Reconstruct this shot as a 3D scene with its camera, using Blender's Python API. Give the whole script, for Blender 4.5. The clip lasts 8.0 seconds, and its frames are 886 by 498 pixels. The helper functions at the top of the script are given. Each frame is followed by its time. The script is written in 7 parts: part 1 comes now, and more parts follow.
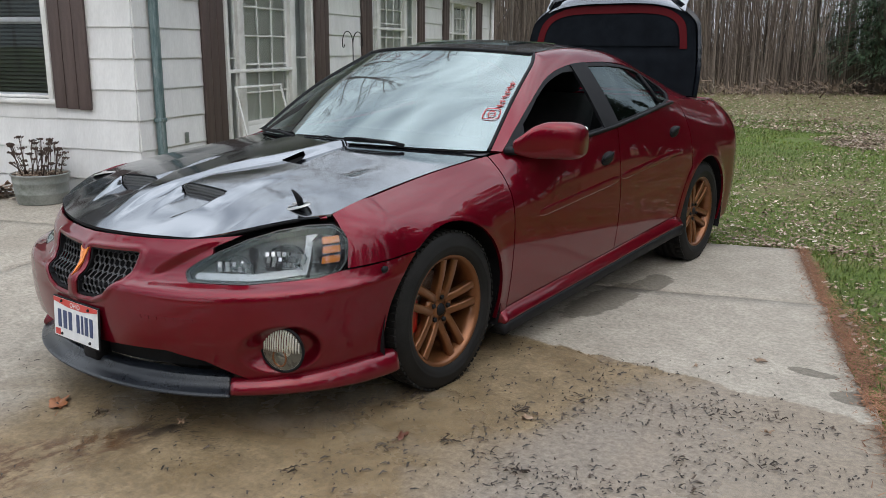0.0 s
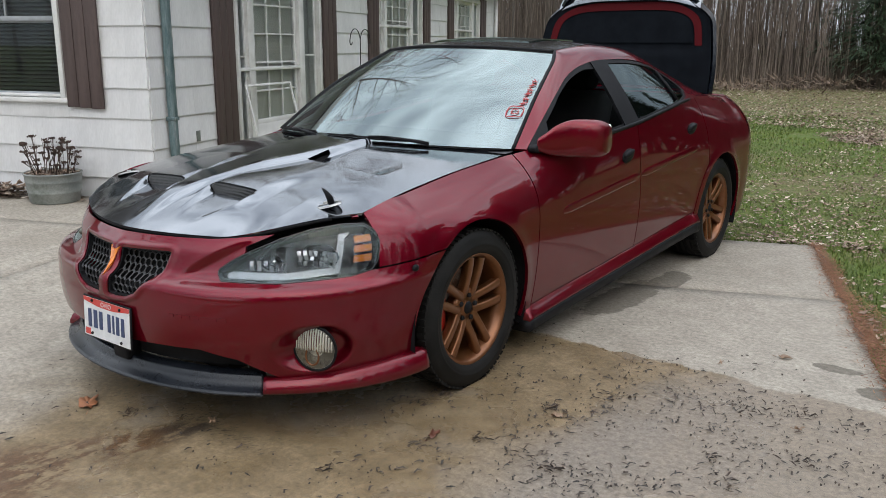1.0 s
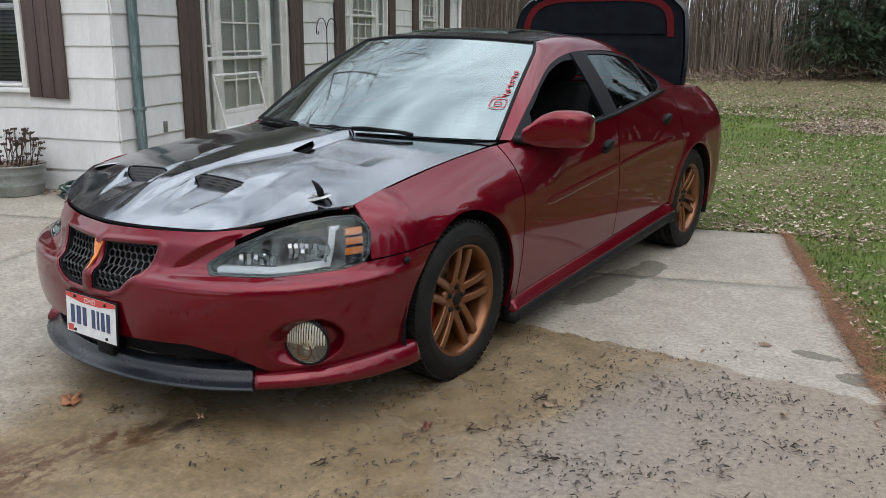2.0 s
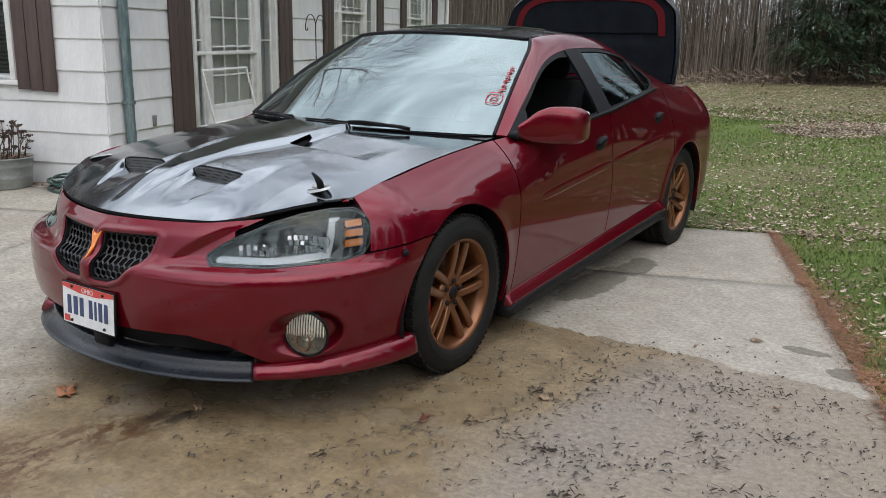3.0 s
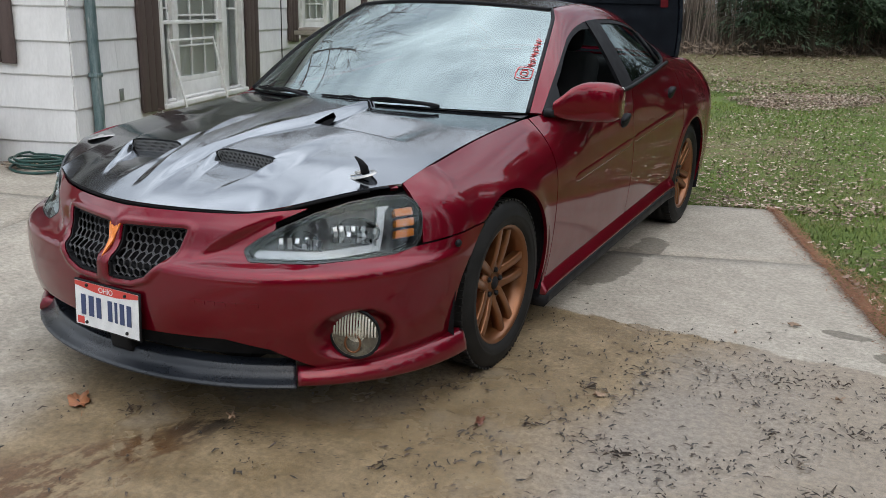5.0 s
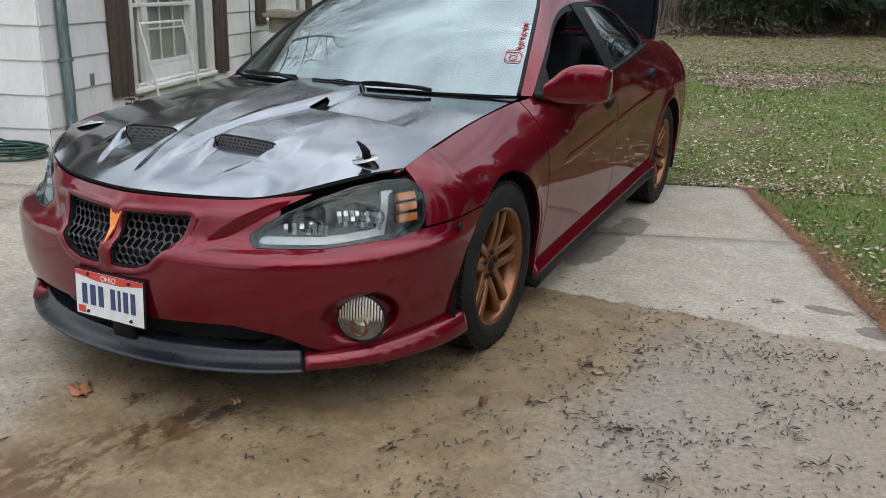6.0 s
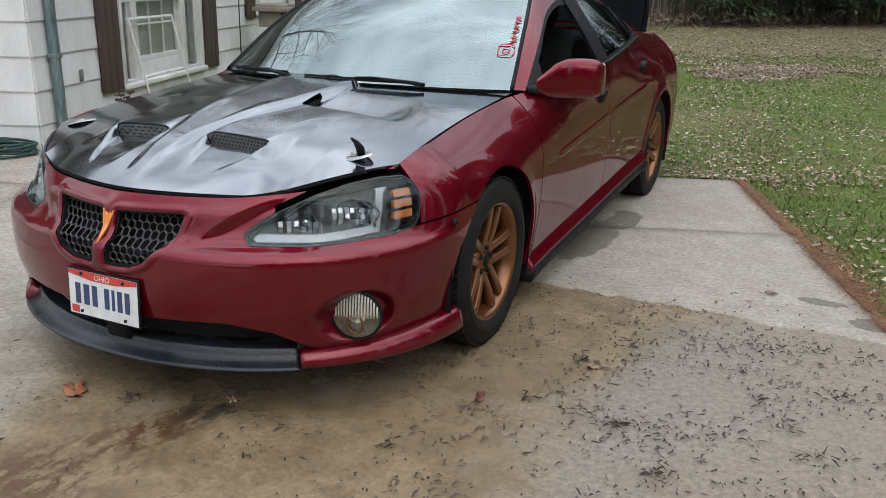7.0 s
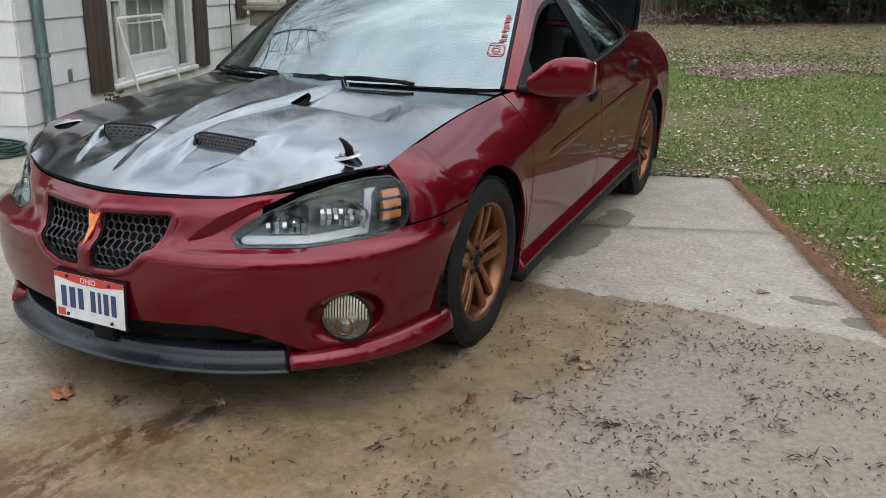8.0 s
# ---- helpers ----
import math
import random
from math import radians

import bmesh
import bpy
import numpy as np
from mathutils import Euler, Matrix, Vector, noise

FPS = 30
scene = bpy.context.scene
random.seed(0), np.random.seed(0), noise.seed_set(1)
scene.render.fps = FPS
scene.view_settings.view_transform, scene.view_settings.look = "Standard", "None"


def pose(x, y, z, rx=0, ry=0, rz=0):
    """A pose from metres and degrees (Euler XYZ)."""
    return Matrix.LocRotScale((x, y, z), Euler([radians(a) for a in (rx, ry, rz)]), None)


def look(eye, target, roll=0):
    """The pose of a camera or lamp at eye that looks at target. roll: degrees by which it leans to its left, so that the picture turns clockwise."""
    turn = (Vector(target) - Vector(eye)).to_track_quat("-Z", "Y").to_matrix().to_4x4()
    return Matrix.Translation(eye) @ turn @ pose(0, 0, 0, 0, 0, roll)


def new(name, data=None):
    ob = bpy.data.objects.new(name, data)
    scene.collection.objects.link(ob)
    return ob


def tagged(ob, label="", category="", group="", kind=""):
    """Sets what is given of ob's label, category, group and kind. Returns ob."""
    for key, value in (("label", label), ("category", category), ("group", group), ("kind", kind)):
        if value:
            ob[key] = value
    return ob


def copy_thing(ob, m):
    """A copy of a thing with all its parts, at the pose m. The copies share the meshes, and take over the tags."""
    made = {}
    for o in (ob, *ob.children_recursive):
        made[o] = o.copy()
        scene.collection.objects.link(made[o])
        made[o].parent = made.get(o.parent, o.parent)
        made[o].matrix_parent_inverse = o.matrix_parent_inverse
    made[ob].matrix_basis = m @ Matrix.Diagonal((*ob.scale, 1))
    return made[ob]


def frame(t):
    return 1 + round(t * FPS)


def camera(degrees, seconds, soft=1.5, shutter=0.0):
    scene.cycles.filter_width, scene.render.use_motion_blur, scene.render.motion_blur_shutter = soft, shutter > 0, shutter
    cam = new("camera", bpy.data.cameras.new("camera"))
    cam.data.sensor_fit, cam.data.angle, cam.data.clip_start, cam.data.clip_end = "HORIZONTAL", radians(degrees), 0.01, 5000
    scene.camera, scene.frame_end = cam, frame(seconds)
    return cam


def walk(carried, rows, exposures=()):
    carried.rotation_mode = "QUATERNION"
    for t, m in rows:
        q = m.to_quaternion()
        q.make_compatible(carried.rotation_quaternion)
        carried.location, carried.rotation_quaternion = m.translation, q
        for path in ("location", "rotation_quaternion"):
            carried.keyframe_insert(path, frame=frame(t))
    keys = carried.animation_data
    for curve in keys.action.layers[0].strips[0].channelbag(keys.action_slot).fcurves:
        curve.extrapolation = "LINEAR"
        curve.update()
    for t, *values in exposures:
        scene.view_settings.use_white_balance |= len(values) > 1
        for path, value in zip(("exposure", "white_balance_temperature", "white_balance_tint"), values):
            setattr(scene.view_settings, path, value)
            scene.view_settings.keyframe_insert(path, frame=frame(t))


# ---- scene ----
cam = camera(55.4, 8.0, 0.8)
PATH = [
    (0, (2.895, -2.648, 1.376), (1.721, -1.097, 0.913), 0.5),
    (0.5, (2.862, -2.669, 1.377), (1.686, -1.119, 0.916), 0.4),
    (1, (2.804, -2.72, 1.381), (1.633, -1.169, 0.911), 0.3),
    (1.5, (2.773, -2.756, 1.38), (1.616, -1.196, 0.903), 0.1),
    (1.7, (2.737, -2.763, 1.385), (1.615, -1.18, 0.899), -0.0),
    (3, (2.667, -2.828, 1.362), (1.61, -1.202, 0.87), 1.3),
    (3.5, (2.584, -2.765, 1.35), (1.537, -1.145, 0.823), 1.7),
    (4, (2.472, -2.694, 1.346), (1.431, -1.071, 0.815), 2.3),
    (4.2, (2.437, -2.692, 1.332), (1.397, -1.067, 0.804), 2.3),
    (5.3, (2.142, -2.868, 1.359), (1.262, -1.166, 0.785), 1.7),
    (5.5, (2.123, -2.885, 1.356), (1.263, -1.177, 0.77), 1.8),
    (6, (2.101, -2.903, 1.361), (1.256, -1.189, 0.769), 1.6),
    (6.5, (2.087, -2.906, 1.365), (1.255, -1.19, 0.765), 1.3),
    (7, (2.085, -2.901, 1.37), (1.261, -1.182, 0.762), 1.3),
    (7.5, (2.08, -2.895, 1.37), (1.264, -1.174, 0.761), 1.3),
    (8, (2.088, -2.876, 1.371), (1.278, -1.152, 0.76), 1.2),
]
walk(cam, [(t, look(eye, target, roll)) for t, eye, target, roll in PATH])

# ---- sky and sun: a bright, thinly overcast day ----
SUN_ROT, SUN_ELEV = 130.0, 48.0
world = bpy.data.worlds.new("sky")
scene.world = world
world.use_nodes = True
wt = world.node_tree
wt.nodes.clear()
w_out = wt.nodes.new("ShaderNodeOutputWorld")
w_bg = wt.nodes.new("ShaderNodeBackground")
w_sky = wt.nodes.new("ShaderNodeTexSky")
w_sky.sky_type, w_sky.sun_disc = "NISHITA", False
w_sky.sun_elevation, w_sky.sun_rotation = radians(SUN_ELEV), radians(SUN_ROT)
w_sky.air_density, w_sky.dust_density, w_sky.ozone_density = 1.0, 4.0, 1.0
w_co = wt.nodes.new("ShaderNodeTexCoord")
w_map = wt.nodes.new("ShaderNodeMapping")
w_map.inputs["Scale"].default_value = (1.0, 1.6, 3.0)
w_noise = wt.nodes.new("ShaderNodeTexNoise")
w_noise.inputs["Scale"].default_value = 1.9
w_noise.inputs["Detail"].default_value = 7.0
w_noise.inputs["Roughness"].default_value = 0.55
w_ramp = wt.nodes.new("ShaderNodeMapRange")
w_ramp.inputs["From Min"].default_value, w_ramp.inputs["From Max"].default_value = 0.34, 0.68
w_ramp.inputs["To Min"].default_value, w_ramp.inputs["To Max"].default_value = 0.28, 1.0
w_mix = wt.nodes.new("ShaderNodeMix")
w_mix.data_type = "RGBA"
w_mix.inputs["B"].default_value = (16.3, 17.5, 19.0, 1.0)
wt.links.new(w_co.outputs["Generated"], w_map.inputs["Vector"])
wt.links.new(w_map.outputs["Vector"], w_noise.inputs["Vector"])
wt.links.new(w_noise.outputs["Fac"], w_ramp.inputs["Value"])
wt.links.new(w_ramp.outputs["Result"], w_mix.inputs["Factor"])
wt.links.new(w_sky.outputs["Color"], w_mix.inputs["A"])
# an overcast sky is brighter overhead than at the horizon
w_sep = wt.nodes.new("ShaderNodeSeparateXYZ")
wt.links.new(w_co.outputs["Generated"], w_sep.inputs[0])
w_up = wt.nodes.new("ShaderNodeMapRange")
w_up.inputs["From Min"].default_value, w_up.inputs["From Max"].default_value = 0.0, 1.0
w_up.inputs["To Min"].default_value, w_up.inputs["To Max"].default_value = 0.68, 1.52
wt.links.new(w_sep.outputs[2], w_up.inputs["Value"])
w_mul = wt.nodes.new("ShaderNodeVectorMath")
w_mul.operation = "SCALE"
wt.links.new(w_mix.outputs["Result"], w_mul.inputs[0])
wt.links.new(w_up.outputs["Result"], w_mul.inputs["Scale"])
wt.links.new(w_mul.outputs["Vector"], w_bg.inputs["Color"])
wt.links.new(w_bg.outputs["Background"], w_out.inputs["Surface"])
w_bg.inputs["Strength"].default_value = 0.12

sun_data = bpy.data.lights.new("sun", "SUN")
sun_data.energy, sun_data.angle, sun_data.color = 0.6, radians(90), (1.0, 0.96, 0.90)
sun = new("sun", sun_data)
_el, _ro = radians(SUN_ELEV), radians(SUN_ROT)
sun.matrix_world = look((0, 0, 30), tuple(Vector((0, 0, 30)) - Vector((math.sin(_ro) * math.cos(_el), math.cos(_ro) * math.cos(_el), math.sin(_el)))))
scene.view_settings.exposure = -0.13


import functools

# ---- the car's surface: plain functions of place, car frame: x to its left, y to its rear, z up ----
def keyed(*keys):
    """A smooth function through (t, value) keys, level beyond them."""
    ts, vs = [k[0] for k in keys], [k[1] for k in keys]
    n = len(ts)
    d = [(vs[i + 1] - vs[i]) / (ts[i + 1] - ts[i]) for i in range(n - 1)]
    m = [d[0]] + [0.0 if d[i - 1] * d[i] <= 0 else 2 * d[i - 1] * d[i] / (d[i - 1] + d[i]) for i in range(1, n - 1)] + [d[-1]]

    def value(t):
        if t <= ts[0]:
            return vs[0]
        if t >= ts[-1]:
            return vs[-1]
        i = 0
        while t > ts[i + 1]:
            i += 1
        h = ts[i + 1] - ts[i]
        s = (t - ts[i]) / h
        return ((1 + 2 * s) * (1 - s) ** 2 * vs[i] + s * (1 - s) ** 2 * h * m[i]
                + s * s * (3 - 2 * s) * vs[i + 1] + s * s * (s - 1) * h * m[i + 1])
    return value


def step(a, b, t):
    t = min(1.0, max(0.0, (t - a) / (b - a)))
    return t * t * (3 - 2 * t)


HUB_F, HUB_R, HUB_Z = 0.0, 2.807, 0.32
Y0, Y1 = -0.30, 3.25
half_width = keyed((-0.3, 0.93), (0.2, 0.937), (0.8, 0.93), (2.0, 0.93), (2.7, 0.938), (3.25, 0.925))
shoulder_x = keyed((-0.3, 0.772), (0.1, 0.758), (0.40, 0.765), (0.62, 0.83), (0.9, 0.885), (1.5, 0.892), (2.0, 0.875), (2.4, 0.83), (2.8, 0.77), (3.25, 0.73))
shoulder_z = keyed((-0.3, 0.825), (0.1, 0.872), (0.45, 0.905), (0.62, 0.925), (1.1, 0.935), (1.5, 0.965), (1.9, 1.01), (2.3, 1.05), (2.7, 1.065), (3.25, 1.035))
bulge_power = keyed((-0.3, 2.7), (0.4, 2.7), (0.8, 1.9), (2.0, 1.8), (2.5, 2.6), (3.25, 3.2))
WIDE_Z = 0.60


def side_x(y, z):
    w, zt = half_width(y), shoulder_z(y)
    if z < WIDE_Z:
        k = (WIDE_Z - z) / 0.42
        x = w - 0.045 * k * k
    else:
        k = min(1.0, (z - WIDE_Z) / (zt - WIDE_Z))
        x = w - (w - shoulder_x(y)) * k ** bulge_power(y)
    for hub in (HUB_F, HUB_R):
        r = math.hypot(y - hub, z - HUB_Z)
        if z > 0.2:
            x += 0.012 * math.exp(-((r - 0.385) / 0.045) ** 2)
    return x


nose_len = keyed((0.16, 0.75), (0.30, 0.768), (0.46, 0.782), (0.53, 0.779), (0.552, 0.769), (0.572, 0.735), (0.60, 0.706), (0.66, 0.685), (0.72, 0.66), (0.82, 0.60))
nose_pow = keyed((0.16, 2.04), (0.28, 2.10), (0.38, 2.21), (0.50, 2.18), (0.548, 2.12), (0.576, 1.89), (0.60, 1.85), (0.68, 1.80), (0.82, 1.85))
beak_edge = keyed((0.50, 0.30), (0.545, 0.315), (0.60, 0.375), (0.66, 0.455), (0.71, 0.53))
beak_rise = keyed((0.47, 0.0), (0.55, 0.003), (0.60, 0.020), (0.66, 0.024), (0.70, 0.012), (0.72, 0.0))
nose_top = keyed((0.0, 0.702), (0.45, 0.708), (0.62, 0.722), (0.80, 0.75), (0.93, 0.79), (1.0, 0.825))
tail_len = keyed((0.16, 0.66), (0.45, 0.70), (0.75, 0.70), (0.95, 0.62), (1.04, 0.55))


def beak(x, z):
    """How far the middle of the nose stands proud: its flanks end in a crease beside the lamps, a ridge divides the grilles, and each has a raised rim."""
    a = abs(x)
    if a > 0.62 or z < 0.45:
        return 0.0
    f = beak_rise(z) * (1 - step(beak_edge(z) - 0.050, beak_edge(z) + 0.015, a))
    if a < 0.34:
        f += 0.009 * math.exp(-(a / 0.022) ** 2) * step(0.46, 0.50, z) * (1 - step(0.66, 0.70, z))
        f += 0.008 * math.exp(-((nostril(a, z) - 0.012) / 0.008) ** 2)
    return f


def body(u, v):
    """The lower body's left half: u 0 to 1 round the nose, 1 to 2 along the side, 2 to 3 round the tail; v 0 to 1 upwards."""
    if u < 1:
        s = math.sin(u * math.pi / 2)
        z = 0.18 + v * (nose_top(s) - 0.18)
        n = nose_pow(z)
        x = side_x(Y0, z) * s ** (2 / n)
        y = Y0 - nose_len(z) * max(0.0, math.cos(u * math.pi / 2)) ** (2 / n)
        return (x, y - beak(x, z), z)
    if u <= 2:
        y = Y0 + (u - 1) * (Y1 - Y0)
        z = 0.18 + v * (shoulder_z(y) - 0.18)
        return (side_x(y, z), y, z)
    a = (3 - u) * math.pi / 2
    z = 0.18 + v * (shoulder_z(Y1) - 0.18)
    s, c = max(0.0, math.sin(a)), max(0.0, math.cos(a))
    return (side_x(Y1, z) * s ** (2 / 2.5), Y1 + tail_len(z) * c ** (2 / 2.5), z)


# hood: a height field with a raised spine, two scoops and two rear vents
hood_mid = keyed((-0.98, 0.722), (-0.9, 0.757), (-0.75, 0.81), (-0.5, 0.862), (-0.2, 0.902), (0.1, 0.932), (0.4, 0.957))
hood_edge = keyed((-0.9, 0.715), (-0.8, 0.733), (-0.5, 0.793), (-0.3, 0.828), (0.1, 0.874), (0.45, 0.905))
hood_half = keyed((-0.52, 0.778), (-0.3, 0.772), (0.1, 0.758), (0.40, 0.757), (0.6, 0.755))


def hood_front(x):
    a = abs(x)
    return -0.965 + 0.165 * (a / 0.54) ** 1.75 if a < 0.54 else -0.80 + (a - 0.54) * 1.24


def hood_rear(x):
    return 0.20 + 0.30 * (x / 0.76) ** 2


def hood(x, y):
    """The hood's height: its leading edge droops to an even line and turns up towards the corners."""
    yf = hood_front(x)
    fade = min(1.0, max(0.0, 1 - (y - yf) / 0.36)) ** 2
    if fade == 0:
        return hood_raw(x, y)
    return hood_raw(x, y) - (hood_raw(x, yf) - 0.714 - 0.078 * step(0.40, 0.80, abs(x)) ** 0.9) * fade


def hood_raw(x, y):
    a = abs(x)
    k = min(1.0, a / hood_half(y))
    z = hood_edge(y) + (hood_mid(y) - hood_edge(y)) * (1 - k ** 2.3)
    w = 0.026 + 0.149 * step(-0.95, 0.1, y)
    z += 0.024 * (1 - step(w - 0.012, w + 0.033, a)) * step(-0.95, -0.7, y)
    ym = scoop_mouth(a)
    f = min(1.0, max(0.0, (ym - y) / 0.27))
    across = step(0.088 + 0.055 * f, 0.112 + 0.085 * f, a) * (1 - step(0.324 - 0.125 * f, 0.346 - 0.10 * f, a))
    swell = 0.018 * step(0.055, 0.125, a) * (1 - step(0.32, 0.41, a)) * (1 - step(ym + 0.02, ym + 0.50, y))
    if y < ym + 0.011:
        z += swell * step(ym - 0.09, ym + 0.011, y) * (1 - across) - 0.019 * across * step(-0.90, -0.66, y)
    else:
        z += swell
    # sunken panel of the rear vent, deepest at its front edge
    if y > -0.20:
        z -= 0.015 * step(0.166, 0.186, a) * (1 - step(0.48, 0.60, a)) * step(-0.196, -0.188, y) * (1 - step(-0.19, 0.12, y))
    return z


def scoop_mouth(a):
    return -0.648 + 0.02 * (a - 0.34)


# greenhouse
def lerp3(a, b, t):
    return tuple(a[i] + (b[i] - a[i]) * t for i in range(3))


pillar_x = keyed((0, 0.800), (0.5, 0.715), (1, 0.600))
pillar_y = keyed((0, 0.545), (0.5, 0.860), (1, 1.235))
pillar_z = keyed((0, 0.925), (0.5, 1.150), (1, 1.348))
glass_y = keyed((0, 0.175), (0.5, 0.610), (1, 1.07))
glass_z = keyed((0, 0.950), (0.5, 1.185), (1, 1.378))


def windshield(t, k):
    """t -1 to 1 across, k 0 to 1 upwards."""
    a = abs(t)
    return (pillar_x(k) * t, glass_y(k) + (pillar_y(k) - glass_y(k)) * a ** 2.2, glass_z(k) + (pillar_z(k) - glass_z(k)) * a ** 2.2)


rail_x = keyed((1.235, 0.600), (1.6, 0.615), (2.0, 0.605), (2.35, 0.575))
rail_z = keyed((1.235, 1.348), (1.6, 1.372), (2.0, 1.352), (2.35, 1.285))
roof_z = keyed((1.07, 1.378), (1.5, 1.420), (1.9, 1.412), (2.2, 1.380))


def roof(t, k):
    a = abs(t)
    ym, ye = 1.07 + k * (2.20 - 1.07), 1.235 + k * (2.35 - 1.235)
    y = ym + (ye - ym) * a ** 2.2
    return (rail_x(ye) * t, y, roof_z(ym) + (rail_z(ye) - roof_z(ym)) * a ** 2.6)


cpil_x = keyed((0, 0.575), (0.5, 0.60), (1, 0.625))
cpil_y = keyed((0, 2.35), (0.5, 2.70), (1, 3.00))
cpil_z = keyed((0, 1.285), (0.5, 1.175), (1, 1.075))
back_y = keyed((0, 2.20), (0.5, 2.60), (1, 3.02))
back_z = keyed((0, 1.380), (0.5, 1.255), (1, 1.085))


def rear_glass(t, k):
    a = abs(t)
    return (cpil_x(k) * t, back_y(k) + (cpil_y(k) - back_y(k)) * a ** 2.2, back_z(k) + (cpil_z(k) - back_z(k)) * a ** 2.2)


def rail_raw(k):
    """The roof's outer edge from the foot of the windshield pillar (0) over the doors (1 to 2) to the rear deck (3)."""
    if k < 1:
        return (pillar_x(k), pillar_y(k), pillar_z(k))
    if k < 2:
        y = 1.235 + (k - 1) * 1.115
        return (rail_x(y), y, rail_z(y))
    return (cpil_x(k - 2), cpil_y(k - 2), cpil_z(k - 2))


@functools.lru_cache(None)
def rail(k):
    """The same edge with its bends eased."""
    w = 0.20 * min(1.0, k / 0.3, (3 - k) / 0.3)
    pts = [rail_raw(k + w * s) for s in (-1, -0.6, -0.2, 0.2, 0.6, 1)]
    return tuple(sum(p[i] for p in pts) / 6 for i in range(3))


@functools.lru_cache(None)
def rail_over(y):
    a, b = 0.0, 3.0
    for _ in range(20):
        c = (a + b) / 2
        if rail(c)[1] < y:
            a = c
        else:
            b = c
    return rail(a)


def side_window(y, h):
    """The upper side: y along, h 0 at the belt, 1 at the roof's edge."""
    lo = (shoulder_x(y), y, shoulder_z(y))
    up = rail_over(y)
    bow = 0.035 * h * (1 - h)
    return (lo[0] + (up[0] - lo[0]) * h + bow * 1.6, y, lo[2] + (up[2] - lo[2]) * h)

# ---- materials ----
def shader(name):
    m = bpy.data.materials.new(name)
    m.use_nodes = True
    return m, m.node_tree.nodes, m.node_tree.links, m.node_tree.nodes["Principled BSDF"]


def tex(nodes, links, kind, scale, vector=None, detail=4.0, rough=0.55):
    n = nodes.new(kind)
    n.inputs["Scale"].default_value = scale
    if kind == "ShaderNodeTexNoise":
        n.inputs["Detail"].default_value, n.inputs["Roughness"].default_value = detail, rough
    if vector is not None:
        links.new(vector, n.inputs["Vector"])
    return n


def ranged(nodes, links, value, a, b, c, d, smooth=True):
    n = nodes.new("ShaderNodeMapRange")
    n.interpolation_type = "SMOOTHSTEP" if smooth else "LINEAR"
    for key, val in (("From Min", a), ("From Max", b), ("To Min", c), ("To Max", d)):
        n.inputs[key].default_value = val
    links.new(value, n.inputs["Value"])
    return n.outputs["Result"]


def blend(nodes, links, fac, a, b, mode="MIX"):
    n = nodes.new("ShaderNodeMix")
    n.data_type, n.blend_type = "RGBA", mode
    for key, val in (("Factor", fac), ("A", a), ("B", b)):
        if isinstance(val, (tuple, float, int)):
            n.inputs[key].default_value = (*val, 1.0) if isinstance(val, tuple) else val
        else:
            links.new(val, n.inputs[key])
    return n.outputs["Result"]


def calc(nodes, links, op, a, b=0.0):
    n = nodes.new("ShaderNodeMath")
    n.operation = op
    for i, val in enumerate((a, b)):
        if isinstance(val, (float, int)):
            n.inputs[i].default_value = val
        else:
            links.new(val, n.inputs[i])
    return n.outputs[0]


def bumped(nodes, links, bsdf, height, strength, distance=0.01):
    n = nodes.new("ShaderNodeBump")
    n.inputs["Strength"].default_value, n.inputs["Distance"].default_value = strength, distance
    links.new(height, n.inputs["Height"])
    links.new(n.outputs["Normal"], bsdf.inputs["Normal"])


def surface(name, a, b, rough=(0.5, 0.7), scale=4.0, fine=70.0, bump=0.15, dist=0.004, metallic=0.0, coat=0.0, vary=0.0, stain=None, stretch=None):
    """Two colours mixed at a large and a fine scale, with relief; vary: spread of brightness from piece to piece."""
    m, nodes, links, bsdf = shader(name)
    co = nodes.new("ShaderNodeTexCoord")
    vec = co.outputs["Object"]
    if stretch:
        mp = nodes.new("ShaderNodeMapping")
        mp.inputs["Scale"].default_value = stretch
        links.new(vec, mp.inputs["Vector"])
        vec = mp.outputs["Vector"]
    big = tex(nodes, links, "ShaderNodeTexNoise", scale, vec, 5.0)
    small = tex(nodes, links, "ShaderNodeTexNoise", fine, vec, 3.0)
    f = calc(nodes, links, "ADD", calc(nodes, links, "MULTIPLY", big.outputs["Fac"], 0.65), calc(nodes, links, "MULTIPLY", small.outputs["Fac"], 0.35))
    colour = blend(nodes, links, ranged(nodes, links, f, 0.36, 0.64, 0.0, 1.0), a, b)
    if stain:
        s = tex(nodes, links, "ShaderNodeTexNoise", scale * 0.45, vec, 6.0, 0.65)
        colour = blend(nodes, links, ranged(nodes, links, s.outputs["Fac"], 0.52, 0.72, 0.0, 0.8), colour, stain)
    if vary:
        info = nodes.new("ShaderNodeObjectInfo")
        hsv = nodes.new("ShaderNodeHueSaturation")
        links.new(ranged(nodes, links, info.outputs["Random"], 0.0, 1.0, 1 - vary, 1 + vary, False), hsv.inputs["Value"])
        links.new(colour, hsv.inputs["Color"])
        colour = hsv.outputs["Color"]
    links.new(colour, bsdf.inputs["Base Color"])
    links.new(ranged(nodes, links, f, 0.3, 0.7, rough[0], rough[1]), bsdf.inputs["Roughness"])
    bsdf.inputs["Metallic"].default_value = metallic
    bsdf.inputs["Coat Weight"].default_value = coat
    bsdf.inputs["Coat Roughness"].default_value = 0.03
    if bump:
        bumped(nodes, links, bsdf, f, bump, dist)
    return m


